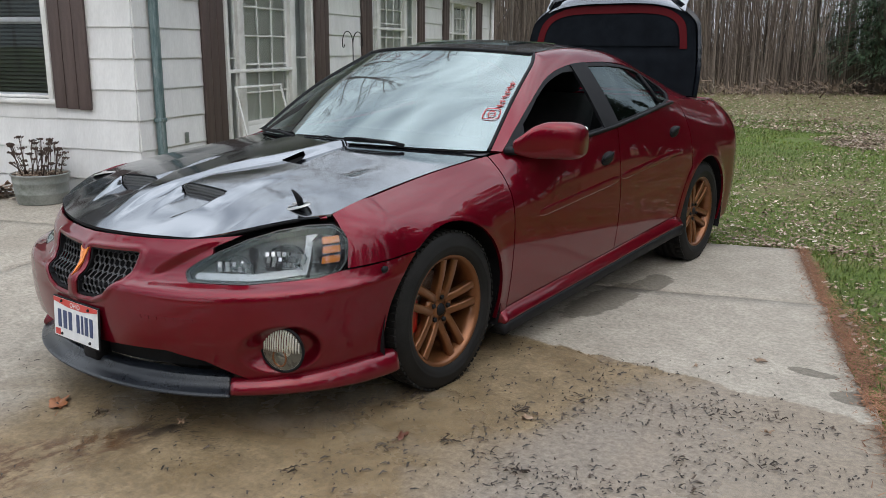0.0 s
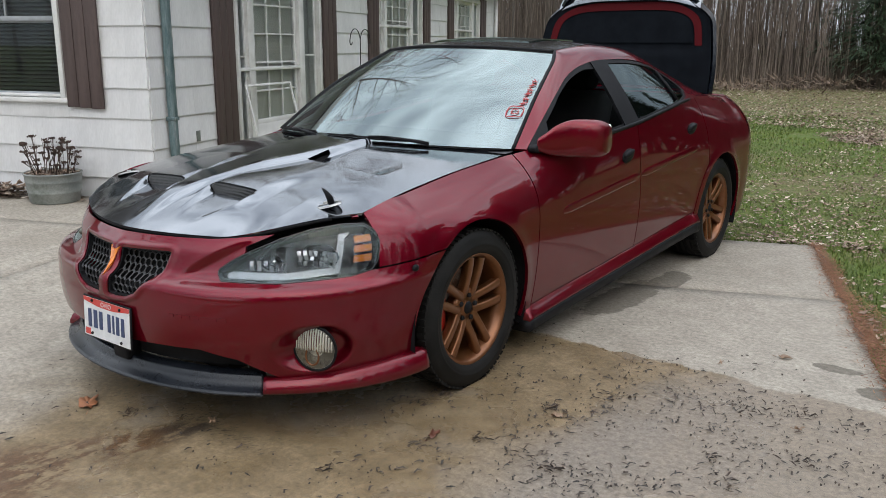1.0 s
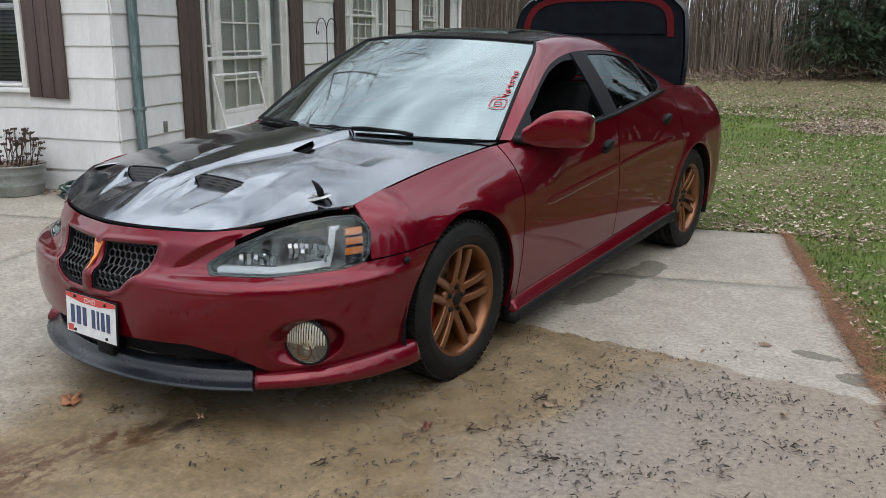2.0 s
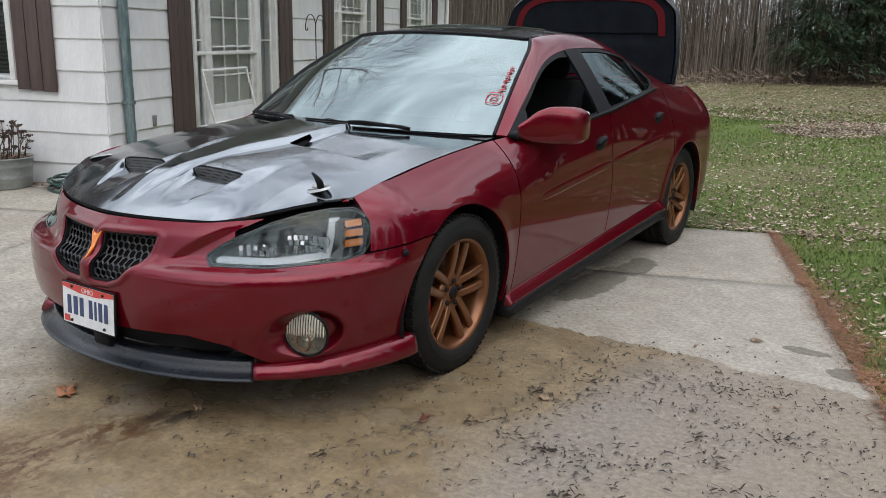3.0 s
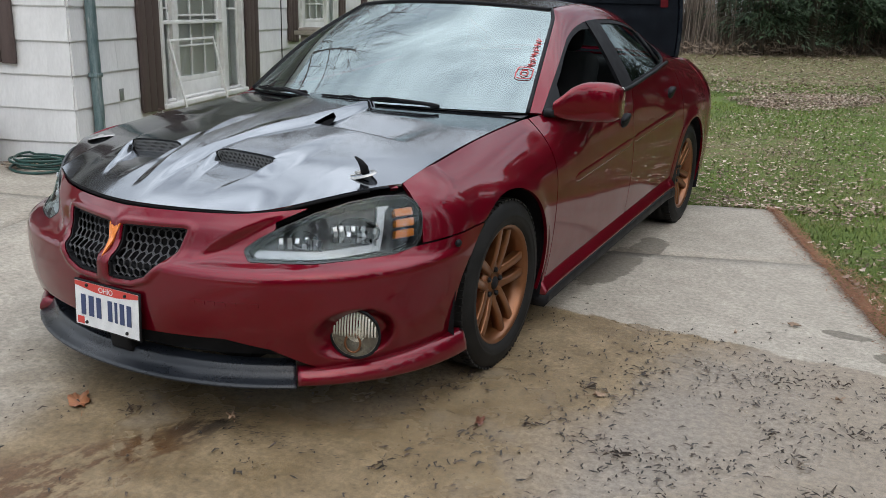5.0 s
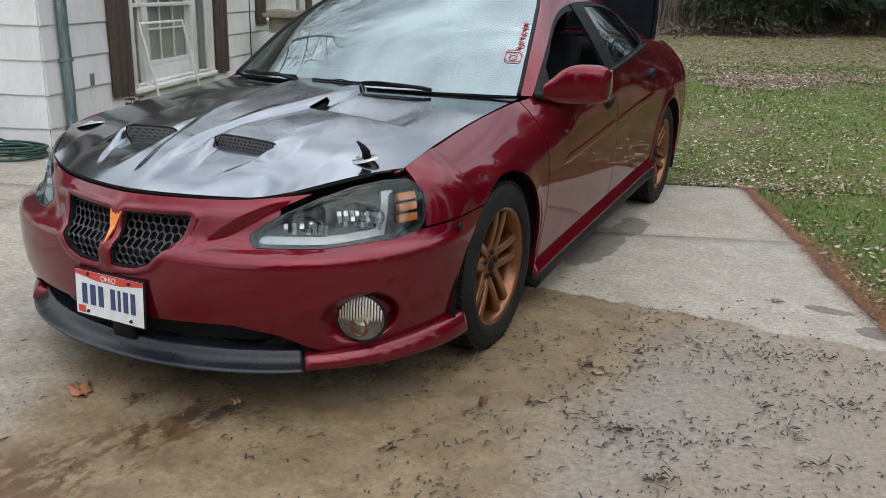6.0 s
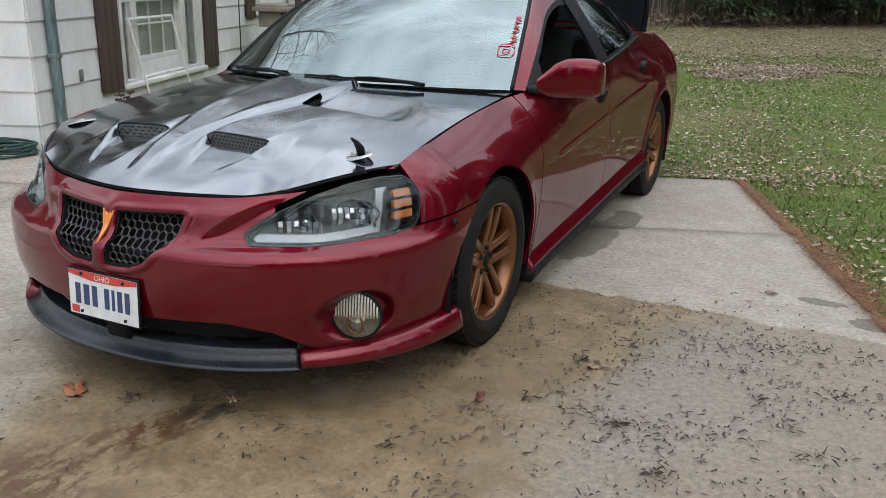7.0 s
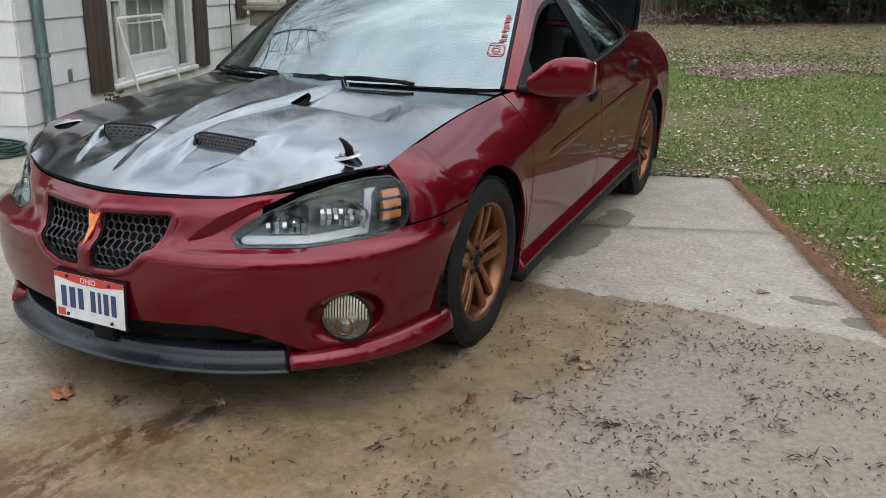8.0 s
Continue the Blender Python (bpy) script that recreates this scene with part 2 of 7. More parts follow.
def plain(name, colour, rough=0.5, metallic=0.0, coat=0.0, ior=1.5):
    """A small plain part: one colour with a little uneven gloss."""
    m, nodes, links, bsdf = shader(name)
    bsdf.inputs["Base Color"].default_value = (*colour, 1.0)
    bsdf.inputs["Metallic"].default_value = metallic
    bsdf.inputs["Coat Weight"].default_value = coat
    bsdf.inputs["IOR"].default_value = ior
    co = nodes.new("ShaderNodeTexCoord")
    n = tex(nodes, links, "ShaderNodeTexNoise", 30.0, co.outputs["Object"])
    links.new(ranged(nodes, links, n.outputs["Fac"], 0.3, 0.7, max(0.0, rough - 0.06), rough + 0.06), bsdf.inputs["Roughness"])
    return m


def car_paint():
    m, nodes, links, bsdf = shader("dark_red_metallic_paint")
    co = nodes.new("ShaderNodeTexCoord")
    flake = tex(nodes, links, "ShaderNodeTexNoise", 900.0, co.outputs["Object"], 1.0)
    dust = tex(nodes, links, "ShaderNodeTexNoise", 3.0, co.outputs["Object"], 6.0, 0.65)
    colour = blend(nodes, links, ranged(nodes, links, flake.outputs["Fac"], 0.35, 0.7, 0.0, 1.0), (0.122, 0.0018, 0.0090), (0.195, 0.0038, 0.0168))
    colour = blend(nodes, links, ranged(nodes, links, dust.outputs["Fac"], 0.45, 0.8, 0.0, 0.03), colour, (0.30, 0.22, 0.19))
    links.new(colour, bsdf.inputs["Base Color"])
    bsdf.inputs["Metallic"].default_value = 0.62
    bsdf.inputs["Specular Tint"].default_value = (0.32, 0.02, 0.05, 1.0)
    bsdf.inputs["Specular IOR Level"].default_value = 0.1
    links.new(ranged(nodes, links, dust.outputs["Fac"], 0.3, 0.75, 0.36, 0.46), bsdf.inputs["Roughness"])
    bsdf.inputs["Coat Weight"].default_value = 1.0
    bsdf.inputs["Coat IOR"].default_value = 1.48
    links.new(ranged(nodes, links, dust.outputs["Fac"], 0.35, 0.75, 0.008, 0.03), bsdf.inputs["Coat Roughness"])
    peel = tex(nodes, links, "ShaderNodeTexNoise", 55.0, co.outputs["Object"], 2.0)
    n = nodes.new("ShaderNodeBump")
    n.inputs["Strength"].default_value, n.inputs["Distance"].default_value = 0.02, 0.001
    links.new(peel.outputs["Fac"], n.inputs["Height"])
    links.new(n.outputs["Normal"], bsdf.inputs["Coat Normal"])
    return m


def hood_paint(name="black_hood_paint"):
    m, nodes, links, bsdf = shader(name)
    co = nodes.new("ShaderNodeTexCoord")
    patch = tex(nodes, links, "ShaderNodeTexNoise", 4.5, co.outputs["Object"], 6.0, 0.6)
    dust = tex(nodes, links, "ShaderNodeTexNoise", 120.0, co.outputs["Object"], 2.0)
    colour = blend(nodes, links, ranged(nodes, links, patch.outputs["Fac"], 0.4, 0.7, 0.0, 0.6), (0.006, 0.0065, 0.008), (0.016, 0.016, 0.017))
    links.new(colour, bsdf.inputs["Base Color"])
    f = calc(nodes, links, "ADD", calc(nodes, links, "MULTIPLY", patch.outputs["Fac"], 0.75), calc(nodes, links, "MULTIPLY", dust.outputs["Fac"], 0.25))
    links.new(ranged(nodes, links, f, 0.35, 0.65, 0.07, 0.16), bsdf.inputs["Roughness"])
    bsdf.inputs["IOR"].default_value = 3.2
    bsdf.inputs["Specular Tint"].default_value = (0.90, 0.94, 1.0, 1.0)
    bsdf.inputs["Coat Weight"].default_value = 0.35
    bsdf.inputs["Coat Roughness"].default_value = 0.10
    bumped(nodes, links, bsdf, patch.outputs["Fac"], 0.045, 0.01)
    return m


def glass(name, tint, rough=0.0, ior=1.5, dirt=0.0):
    """Thin glass: clear through its face, mirror-like by its angle."""
    m, nodes, links, bsdf = shader(name)
    nodes.remove(bsdf)
    out = nodes["Material Output"]
    clear = nodes.new("ShaderNodeBsdfTransparent")
    clear.inputs["Color"].default_value = (*tint, 1.0)
    gloss = nodes.new("ShaderNodeBsdfGlossy")
    gloss.inputs["Roughness"].default_value = rough
    gloss.inputs["Color"].default_value = (0.84, 0.98, 0.98, 1.0)
    fres = nodes.new("ShaderNodeFresnel")
    fres.inputs["IOR"].default_value = ior
    mix = nodes.new("ShaderNodeMixShader")
    links.new(fres.outputs[0], mix.inputs[0])
    links.new(clear.outputs[0], mix.inputs[1])
    links.new(gloss.outputs[0], mix.inputs[2])
    last = mix
    if dirt:
        film = nodes.new("ShaderNodeBsdfDiffuse")
        film.inputs["Color"].default_value = (0.55, 0.56, 0.56, 1.0)
        co = nodes.new("ShaderNodeTexCoord")
        n = tex(nodes, links, "ShaderNodeTexNoise", 2.5, co.outputs["Object"], 6.0, 0.6)
        last = nodes.new("ShaderNodeMixShader")
        links.new(ranged(nodes, links, n.outputs["Fac"], 0.3, 0.8, dirt * 0.4, dirt), last.inputs[0])
        links.new(mix.outputs[0], last.inputs[1])
        links.new(film.outputs[0], last.inputs[2])
    links.new(last.outputs[0], out.inputs["Surface"])
    return m


RED = car_paint()
BLACK_PAINT = hood_paint()
GRILLE = plain("dark_grey_grille", (0.065, 0.066, 0.070), 0.35, 0.3)
MESH = plain("grey_wire_mesh", (0.14, 0.145, 0.15), 0.4, 0.5)
FOG_RIB = plain("pale_ribbed_glass", (0.50, 0.47, 0.40), 0.18, 0.0, 0.5)
FOG_BOWL = plain("pale_fog_reflector", (0.78, 0.74, 0.66), 0.30, 0.85)
FOG_MASK = plain("beige_fog_mask", (0.24, 0.215, 0.18), 0.3, 0.4)
TRIM = surface("black_plastic_trim", (0.007, 0.007, 0.008), (0.016, 0.016, 0.018), (0.38, 0.6), 12.0, 250.0, 0.12, 0.001)
LIP = surface("scuffed_black_plastic", (0.008, 0.010, 0.014), (0.015, 0.018, 0.024), (0.24, 0.36), 6.0, 180.0, 0.02, 0.001)
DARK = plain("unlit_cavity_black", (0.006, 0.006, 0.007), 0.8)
RUBBER = surface("tyre_rubber", (0.007, 0.007, 0.007), (0.016, 0.0155, 0.015), (0.55, 0.75), 10.0, 150.0, 0.2, 0.002)
BRONZE = surface("bronze_wheel_paint", (0.17, 0.066, 0.025), (0.24, 0.096, 0.038), (0.28, 0.42), 9.0, 300.0, 0.03, 0.001, metallic=0.65, coat=0.3, stain=(0.17, 0.070, 0.028))
STEEL = surface("brushed_steel", (0.35, 0.34, 0.33), (0.5, 0.49, 0.47), (0.25, 0.45), 20.0, 200.0, 0.05, 0.001, metallic=1.0)
RUST = surface("rusty_brake_disc", (0.12, 0.07, 0.045), (0.30, 0.25, 0.21), (0.4, 0.65), 15.0, 200.0, 0.1, 0.001, metallic=0.7)
CALIPER = plain("red_caliper_paint", (0.42, 0.02, 0.012), 0.4, 0.0, 0.3)
CHROME = plain("chrome_reflector", (0.85, 0.86, 0.88), 0.10, 1.0)
GREY_BAR = plain("grey_lamp_bar", (0.42, 0.45, 0.48), 0.30, 0.2, 0.4)
AMBER = plain("amber_lens", (0.58, 0.17, 0.010), 0.15, 0.0, 0.8)
EMBLEM = plain("orange_badge", (0.72, 0.20, 0.02), 0.25, 0.1, 0.6)
def dulled(m, level=0.2):
    m.node_tree.nodes["Principled BSDF"].inputs["Specular IOR Level"].default_value = level
    return m


LENS = glass("clear_lamp_lens", (0.93, 0.95, 0.96), 0.0, 1.5)
LAMP_EDGE = plain("dark_gloss_lens_edge", (0.035, 0.036, 0.038), 0.2)
LAMP_FACET = plain("frosted_mirror_facet", (0.62, 0.63, 0.65), 0.30, 0.95)
LAMP_CASE = plain("dark_grey_lamp_housing", (0.016, 0.017, 0.019), 0.25, 0.2)
FOG_GLASS = glass("ribbed_fog_lens", (0.88, 0.85, 0.78), 0.03, 1.5, dirt=0.07)
SHIELD = glass("windshield_glass", (0.62, 0.72, 0.70), 0.0, 3.3, dirt=0.06)
SIDE_GLASS = glass("side_glass", (0.45, 0.52, 0.50), 0.0, 1.55)
CABIN = surface("charcoal_cabin_cloth", (0.016, 0.016, 0.018), (0.03, 0.03, 0.032), (0.7, 0.9), 8.0, 250.0, 0.1, 0.002)
DASH = surface("grey_dashboard_plastic", (0.035, 0.037, 0.04), (0.06, 0.062, 0.066), (0.5, 0.7), 8.0, 250.0, 0.1, 0.001)
LID_LINER = surface("trunk_liner_felt", (0.004, 0.005, 0.007), (0.008, 0.010, 0.013), (0.8, 0.95), 8.0, 200.0, 0.1, 0.002)
LID_RED = plain("red_lid_edge", (0.075, 0.004, 0.006), 0.5)
LID_PAINT = plain("dark_gloss_lid_paint", (0.006, 0.008, 0.012), 0.12, 0.0, 0.0, 1.5)
dulled(LID_LINER, 0.06)
dulled(LID_RED, 0.08)
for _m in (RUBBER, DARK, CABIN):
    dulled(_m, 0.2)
dulled(TRIM, 0.10)
dulled(LIP, 0.42)
DECAL = plain("red_vinyl_decal", (0.62, 0.06, 0.06), 0.4)
PLATE_WHITE = surface("plate_white", (0.62, 0.63, 0.64), (0.74, 0.75, 0.75), (0.35, 0.5), 20.0, 200.0, 0.03, 0.001)
PLATE_RED = plain("plate_red", (0.55, 0.05, 0.04), 0.4)
PLATE_INK = plain("plate_ink", (0.03, 0.05, 0.13), 0.4)
SHINGLE = surface("white_cement_shingle", (0.62, 0.625, 0.625), (0.71, 0.715, 0.715), (0.7, 0.85), 5.0, 60.0, 0.25, 0.004, vary=0.05, stain=(0.52, 0.51, 0.49), stretch=(1, 1, 0.35))
SHEATH = surface("dark_wall_sheathing", (0.09, 0.085, 0.08), (0.13, 0.125, 0.12), (0.8, 0.9), 5.0, 60.0, 0.1)
WHITE_TRIM = surface("white_painted_wood", (0.62, 0.62, 0.61), (0.74, 0.74, 0.73), (0.45, 0.65), 6.0, 90.0, 0.1, 0.002, stain=(0.52, 0.51, 0.49))
SHUTTER = surface("brown_shutter_paint", (0.060, 0.040, 0.037), (0.094, 0.067, 0.062), (0.5, 0.7), 5.0, 90.0, 0.15, 0.002, vary=0.10, stretch=(4, 4, 0.5))
GREY_SASH = surface("weathered_aluminium_sash", (0.26, 0.28, 0.30), (0.36, 0.38, 0.40), (0.4, 0.6), 6.0, 90.0, 0.05, 0.002)
WINDOW_GLASS = glass("old_window_glass", (0.93, 0.95, 0.95), 0.01, 1.55, dirt=0.03)
BLIND = surface("pale_blind_slat", (0.80, 0.79, 0.74), (0.88, 0.87, 0.83), (0.5, 0.7), 5.0, 80.0, 0.05)
CURTAIN = surface("pale_grey_curtain", (0.40, 0.42, 0.42), (0.52, 0.54, 0.54), (0.7, 0.9), 6.0, 90.0, 0.1, stretch=(8, 8, 0.6))
DARK_BLIND = surface("grey_blind_slat", (0.045, 0.048, 0.052), (0.070, 0.073, 0.078), (0.5, 0.7), 5.0, 80.0, 0.05)
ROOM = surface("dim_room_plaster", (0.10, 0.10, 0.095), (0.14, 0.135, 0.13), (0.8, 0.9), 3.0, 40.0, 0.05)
ROOFING = surface("asphalt_roofing", (0.06, 0.058, 0.056), (0.11, 0.105, 0.10), (0.8, 0.95), 3.0, 90.0, 0.4)
COPPER = surface("weathered_green_downspout", (0.09, 0.15, 0.16), (0.20, 0.27, 0.28), (0.35, 0.55), 4.0, 60.0, 0.08, 0.002, metallic=0.35, stain=(0.55, 0.58, 0.58), stretch=(9, 9, 1.6))
ZINC = surface("galvanised_tub", (0.22, 0.24, 0.23), (0.34, 0.36, 0.34), (0.4, 0.6), 6.0, 60.0, 0.1, 0.002, metallic=0.35, stain=(0.09, 0.11, 0.08))
SOIL = surface("dark_soil", (0.03, 0.022, 0.015), (0.06, 0.045, 0.03), (0.85, 0.95), 8.0, 80.0, 0.6, 0.01)
DRY_STALK = surface("dry_brown_stalk", (0.045, 0.028, 0.022), (0.085, 0.055, 0.04), (0.8, 0.95), 20.0, 120.0, 0.2)
HOSE = plain("dark_green_hose", (0.012, 0.05, 0.042), 0.35)
IRON = plain("black_iron", (0.012, 0.012, 0.013), 0.5, 0.3)
OLD_WOOD = surface("weathered_beige_wood", (0.20, 0.175, 0.145), (0.30, 0.27, 0.23), (0.7, 0.85), 6.0, 80.0, 0.25, 0.003, stain=(0.12, 0.10, 0.08))
LEAF_DRY = surface("dry_oak_leaf", (0.30, 0.19, 0.12), (0.42, 0.30, 0.21), (0.6, 0.8), 30.0, 200.0, 0.2, vary=0.25)
LEAF_ORANGE = surface("orange_brown_leaf", (0.24, 0.085, 0.035), (0.36, 0.15, 0.065), (0.5, 0.7), 30.0, 200.0, 0.2)
LEAF_RED = surface("wet_brown_leaf", (0.085, 0.030, 0.018), (0.16, 0.06, 0.035), (0.35, 0.6), 30.0, 200.0, 0.2, vary=0.2)


def island_mix(name, colours, rough=0.7, scale=3.0):
    """Many small pieces in one mesh: each takes its own tone."""
    m, nodes, links, bsdf = shader(name)
    geo = nodes.new("ShaderNodeNewGeometry")
    ramp = nodes.new("ShaderNodeValToRGB")
    ramp.color_ramp.interpolation = "LINEAR"
    els = ramp.color_ramp.elements
    els[0].position, els[0].color = 0.0, (*colours[0], 1.0)
    els[1].position, els[1].color = 1.0, (*colours[-1], 1.0)
    for i, c in enumerate(colours[1:-1], 1):
        e = els.new(i / (len(colours) - 1))
        e.color = (*c, 1.0)
    links.new(geo.outputs["Random Per Island"], ramp.inputs["Fac"])
    co = nodes.new("ShaderNodeTexCoord")
    n = tex(nodes, links, "ShaderNodeTexNoise", scale, co.outputs["Object"], 4.0)
    hsv = nodes.new("ShaderNodeHueSaturation")
    links.new(ranged(nodes, links, n.outputs["Fac"], 0.3, 0.7, 0.8, 1.2), hsv.inputs["Value"])
    links.new(ramp.outputs["Color"], hsv.inputs["Color"])
    links.new(hsv.outputs["Color"], bsdf.inputs["Base Color"])
    bsdf.inputs["Roughness"].default_value = rough
    return m


GRASS = island_mix("winter_grass", [(0.055, 0.100, 0.005), (0.080, 0.138, 0.007), (0.112, 0.166, 0.011), (0.16, 0.168, 0.030)], 0.6, scale=0.6)
LITTER = island_mix("leaf_litter", [(0.085, 0.052, 0.034), (0.17, 0.112, 0.075), (0.27, 0.19, 0.138), (0.38, 0.29, 0.22), (0.56, 0.48, 0.40)], 0.75, scale=1.0)
DEBRIS = island_mix("dark_twig_debris", [(0.022, 0.017, 0.013), (0.04, 0.028, 0.02), (0.07, 0.045, 0.03)], 0.6, scale=2.0)
NEEDLES = island_mix("rust_pine_needles", [(0.14, 0.060, 0.028), (0.24, 0.105, 0.050), (0.33, 0.18, 0.10)], 0.8, scale=3.0)
BARK = surface("grey_brown_bark", (0.07, 0.058, 0.048), (0.15, 0.13, 0.11), (0.85, 0.95), 2.0, 14.0, 0.6, 0.02, vary=0.25, stretch=(3, 3, 0.6))
TWIG = island_mix("bare_thicket", [(0.060, 0.045, 0.035), (0.115, 0.088, 0.069), (0.175, 0.138, 0.112), (0.25, 0.205, 0.17)], 0.9, scale=0.5)
CONIFER = island_mix("dark_conifer_needles", [(0.016, 0.036, 0.016), (0.030, 0.058, 0.024), (0.052, 0.085, 0.036)], 0.7, scale=0.8)


HOUSE_AT, HOUSE_TURN = (-3.324, 1.407), 20.0


def plan_axes(nodes, links):
    """Distances along and across the drive, which lies parallel to the house."""
    geo = nodes.new("ShaderNodeNewGeometry")
    sep = nodes.new("ShaderNodeSeparateXYZ")
    links.new(geo.outputs["Position"], sep.inputs[0])
    return geo.outputs["Position"], sep.outputs[0], sep.outputs[1]


def concrete():
    m, nodes, links, bsdf = shader("stained_concrete")
    pos, x, y = plan_axes(nodes, links)
    big = tex(nodes, links, "ShaderNodeTexNoise", 0.9, pos, 6.0, 0.6)
    mid = tex(nodes, links, "ShaderNodeTexNoise", 6.0, pos, 6.0, 0.65)
    fine = tex(nodes, links, "ShaderNodeTexNoise", 210.0, pos, 4.0, 0.7)
    grit = tex(nodes, links, "ShaderNodeTexVoronoi", 170.0, pos)
    dry = blend(nodes, links, ranged(nodes, links, mid.outputs["Fac"], 0.35, 0.7, 0.0, 1.0), (0.268, 0.238, 0.196), (0.330, 0.296, 0.246))
    dry = blend(nodes, links, ranged(nodes, links, big.outputs["Fac"], 0.48, 0.72, 0.0, 0.55), dry, (0.22, 0.19, 0.15))
    # the damp, algae-brown part under and before the car
    wob = calc(nodes, links, "MULTIPLY", calc(nodes, links, "SUBTRACT", mid.outputs["Fac"], 0.5), 0.22)
    wob2 = calc(nodes, links, "MULTIPLY", calc(nodes, links, "SUBTRACT", big.outputs["Fac"], 0.5), 1.3)
    edge_y = calc(nodes, links, "ADD", calc(nodes, links, "ADD", y, wob), 0.0)
    damp = ranged(nodes, links, edge_y, 0.712, 0.732, 1.0, 0.0)
    left = calc(nodes, links, "ADD", calc(nodes, links, "ADD", x, wob2), calc(nodes, links, "MULTIPLY", y, 0.25))
    damp = calc(nodes, links, "MULTIPLY", damp, ranged(nodes, links, left, -1.0, -0.45, 0.0, 1.0))
    brown = blend(nodes, links, ranged(nodes, links, mid.outputs["Fac"], 0.36, 0.66, 0.0, 1.0), (0.146, 0.103, 0.054), (0.212, 0.155, 0.088))
    brown = blend(nodes, links, ranged(nodes, links, big.outputs["Fac"], 0.52, 0.60, 0.0, 0.6), brown, (0.225, 0.182, 0.134))
    # greyer to the right: the wet slab's sky reflection painted into its colour
    brown = blend(nodes, links, ranged(nodes, links, calc(nodes, links, "ADD", x, calc(nodes, links, "ADD", wob2, wob)), 1.45, 1.80, 0.0, 0.85), brown, (0.212, 0.176, 0.138))
    colour = blend(nodes, links, damp, dry, brown)
    # rust-brown marks before the car
    rust = tex(nodes, links, "ShaderNodeTexNoise", 2.3, pos, 7.0, 0.7)
    run = calc(nodes, links, "ADD", y, 0.90)
    off = calc(nodes, links, "ABSOLUTE", calc(nodes, links, "SUBTRACT", calc(nodes, links, "SUBTRACT", x, 0.345), calc(nodes, links, "MULTIPLY", run, 0.30)))
    wide = ranged(nodes, links, run, -0.75, 0.0, 0.34, 0.07, False)
    near = ranged(nodes, links, calc(nodes, links, "DIVIDE", off, wide), 0.25, 1.1, 1.0, 0.0)
    near = calc(nodes, links, "MULTIPLY", near, ranged(nodes, links, run, -0.02, 0.06, 1.0, 0.0))
    near = calc(nodes, links, "MULTIPLY", near, ranged(nodes, links, run, -1.0, -0.7, 0.0, 1.0))
    streaks = nodes.new("ShaderNodeMapping")
    streaks.inputs["Rotation"].default_value = (0, 0, radians(-16))
    streaks.inputs["Scale"].default_value = (20.0, 9.0, 1.0)
    links.new(pos, streaks.inputs["Vector"])
    fleck = tex(nodes, links, "ShaderNodeTexNoise", 1.0, streaks.outputs["Vector"], 5.0, 0.65)
    rfac = calc(nodes, links, "MULTIPLY", ranged(nodes, links, calc(nodes, links, "ADD", calc(nodes, links, "MULTIPLY", rust.outputs["Fac"], 0.4), calc(nodes, links, "MULTIPLY", fleck.outputs["Fac"], 0.6)), 0.46, 0.53, 0.06, 0.95), near)
    oil = blend(nodes, links, ranged(nodes, links, run, -0.30, -0.05, 0.0, 1.0), (0.085, 0.043, 0.018), (0.024, 0.017, 0.011))
    colour = blend(nodes, links, rfac, colour, oil)
    # old splashes: two blobs on the dry slab, a drip line along the sill; then a painted sky sheen
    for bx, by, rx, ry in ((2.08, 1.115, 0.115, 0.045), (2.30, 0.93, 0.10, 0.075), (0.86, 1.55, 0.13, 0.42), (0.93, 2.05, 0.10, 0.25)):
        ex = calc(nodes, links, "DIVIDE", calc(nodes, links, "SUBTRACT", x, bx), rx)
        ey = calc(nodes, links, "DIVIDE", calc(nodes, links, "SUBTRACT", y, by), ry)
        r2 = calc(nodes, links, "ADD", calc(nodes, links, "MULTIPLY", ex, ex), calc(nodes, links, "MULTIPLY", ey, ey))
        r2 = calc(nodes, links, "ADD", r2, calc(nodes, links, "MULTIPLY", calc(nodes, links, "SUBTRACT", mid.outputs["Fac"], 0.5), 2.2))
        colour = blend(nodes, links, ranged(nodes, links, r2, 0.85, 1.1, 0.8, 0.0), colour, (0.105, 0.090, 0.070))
    # sky reflection on the wet slab, put into the colour as a greyer, smoother patch
    px = calc(nodes, links, "DIVIDE", calc(nodes, links, "SUBTRACT", calc(nodes, links, "SUBTRACT", x, 1.57), calc(nodes, links, "MULTIPLY", wob2, 0.25)), 0.17)
    py = calc(nodes, links, "DIVIDE", calc(nodes, links, "ADD", y, 0.30), 0.75)
    sky_sheen = calc(nodes, links, "ADD", calc(nodes, links, "MULTIPLY", px, px), calc(nodes, links, "MULTIPLY", py, py))
    sky_sheen = calc(nodes, links, "ADD", sky_sheen, calc(nodes, links, "MULTIPLY", calc(nodes, links, "SUBTRACT", mid.outputs["Fac"], 0.5), 2.5))
    sky_sheen = ranged(nodes, links, sky_sheen, 0.1, 1.7, 0.9, 0.0)
    colour = blend(nodes, links, calc(nodes, links, "MULTIPLY", sky_sheen, 0.5), colour, (0.20, 0.175, 0.145))
    broom = nodes.new("ShaderNodeMapping")
    broom.inputs["Rotation"].default_value = (0, 0, radians(35))
    broom.inputs["Scale"].default_value = (240.0, 42.0, 1.0)
    bend = nodes.new("ShaderNodeVectorMath")
    bend.operation = "MULTIPLY_ADD"
    bend.inputs[1].default_value = (0.06, 0.06, 0.0)
    links.new(mid.outputs["Color"], bend.inputs[0])
    links.new(pos, bend.inputs[2])
    links.new(bend.outputs[0], broom.inputs["Vector"])
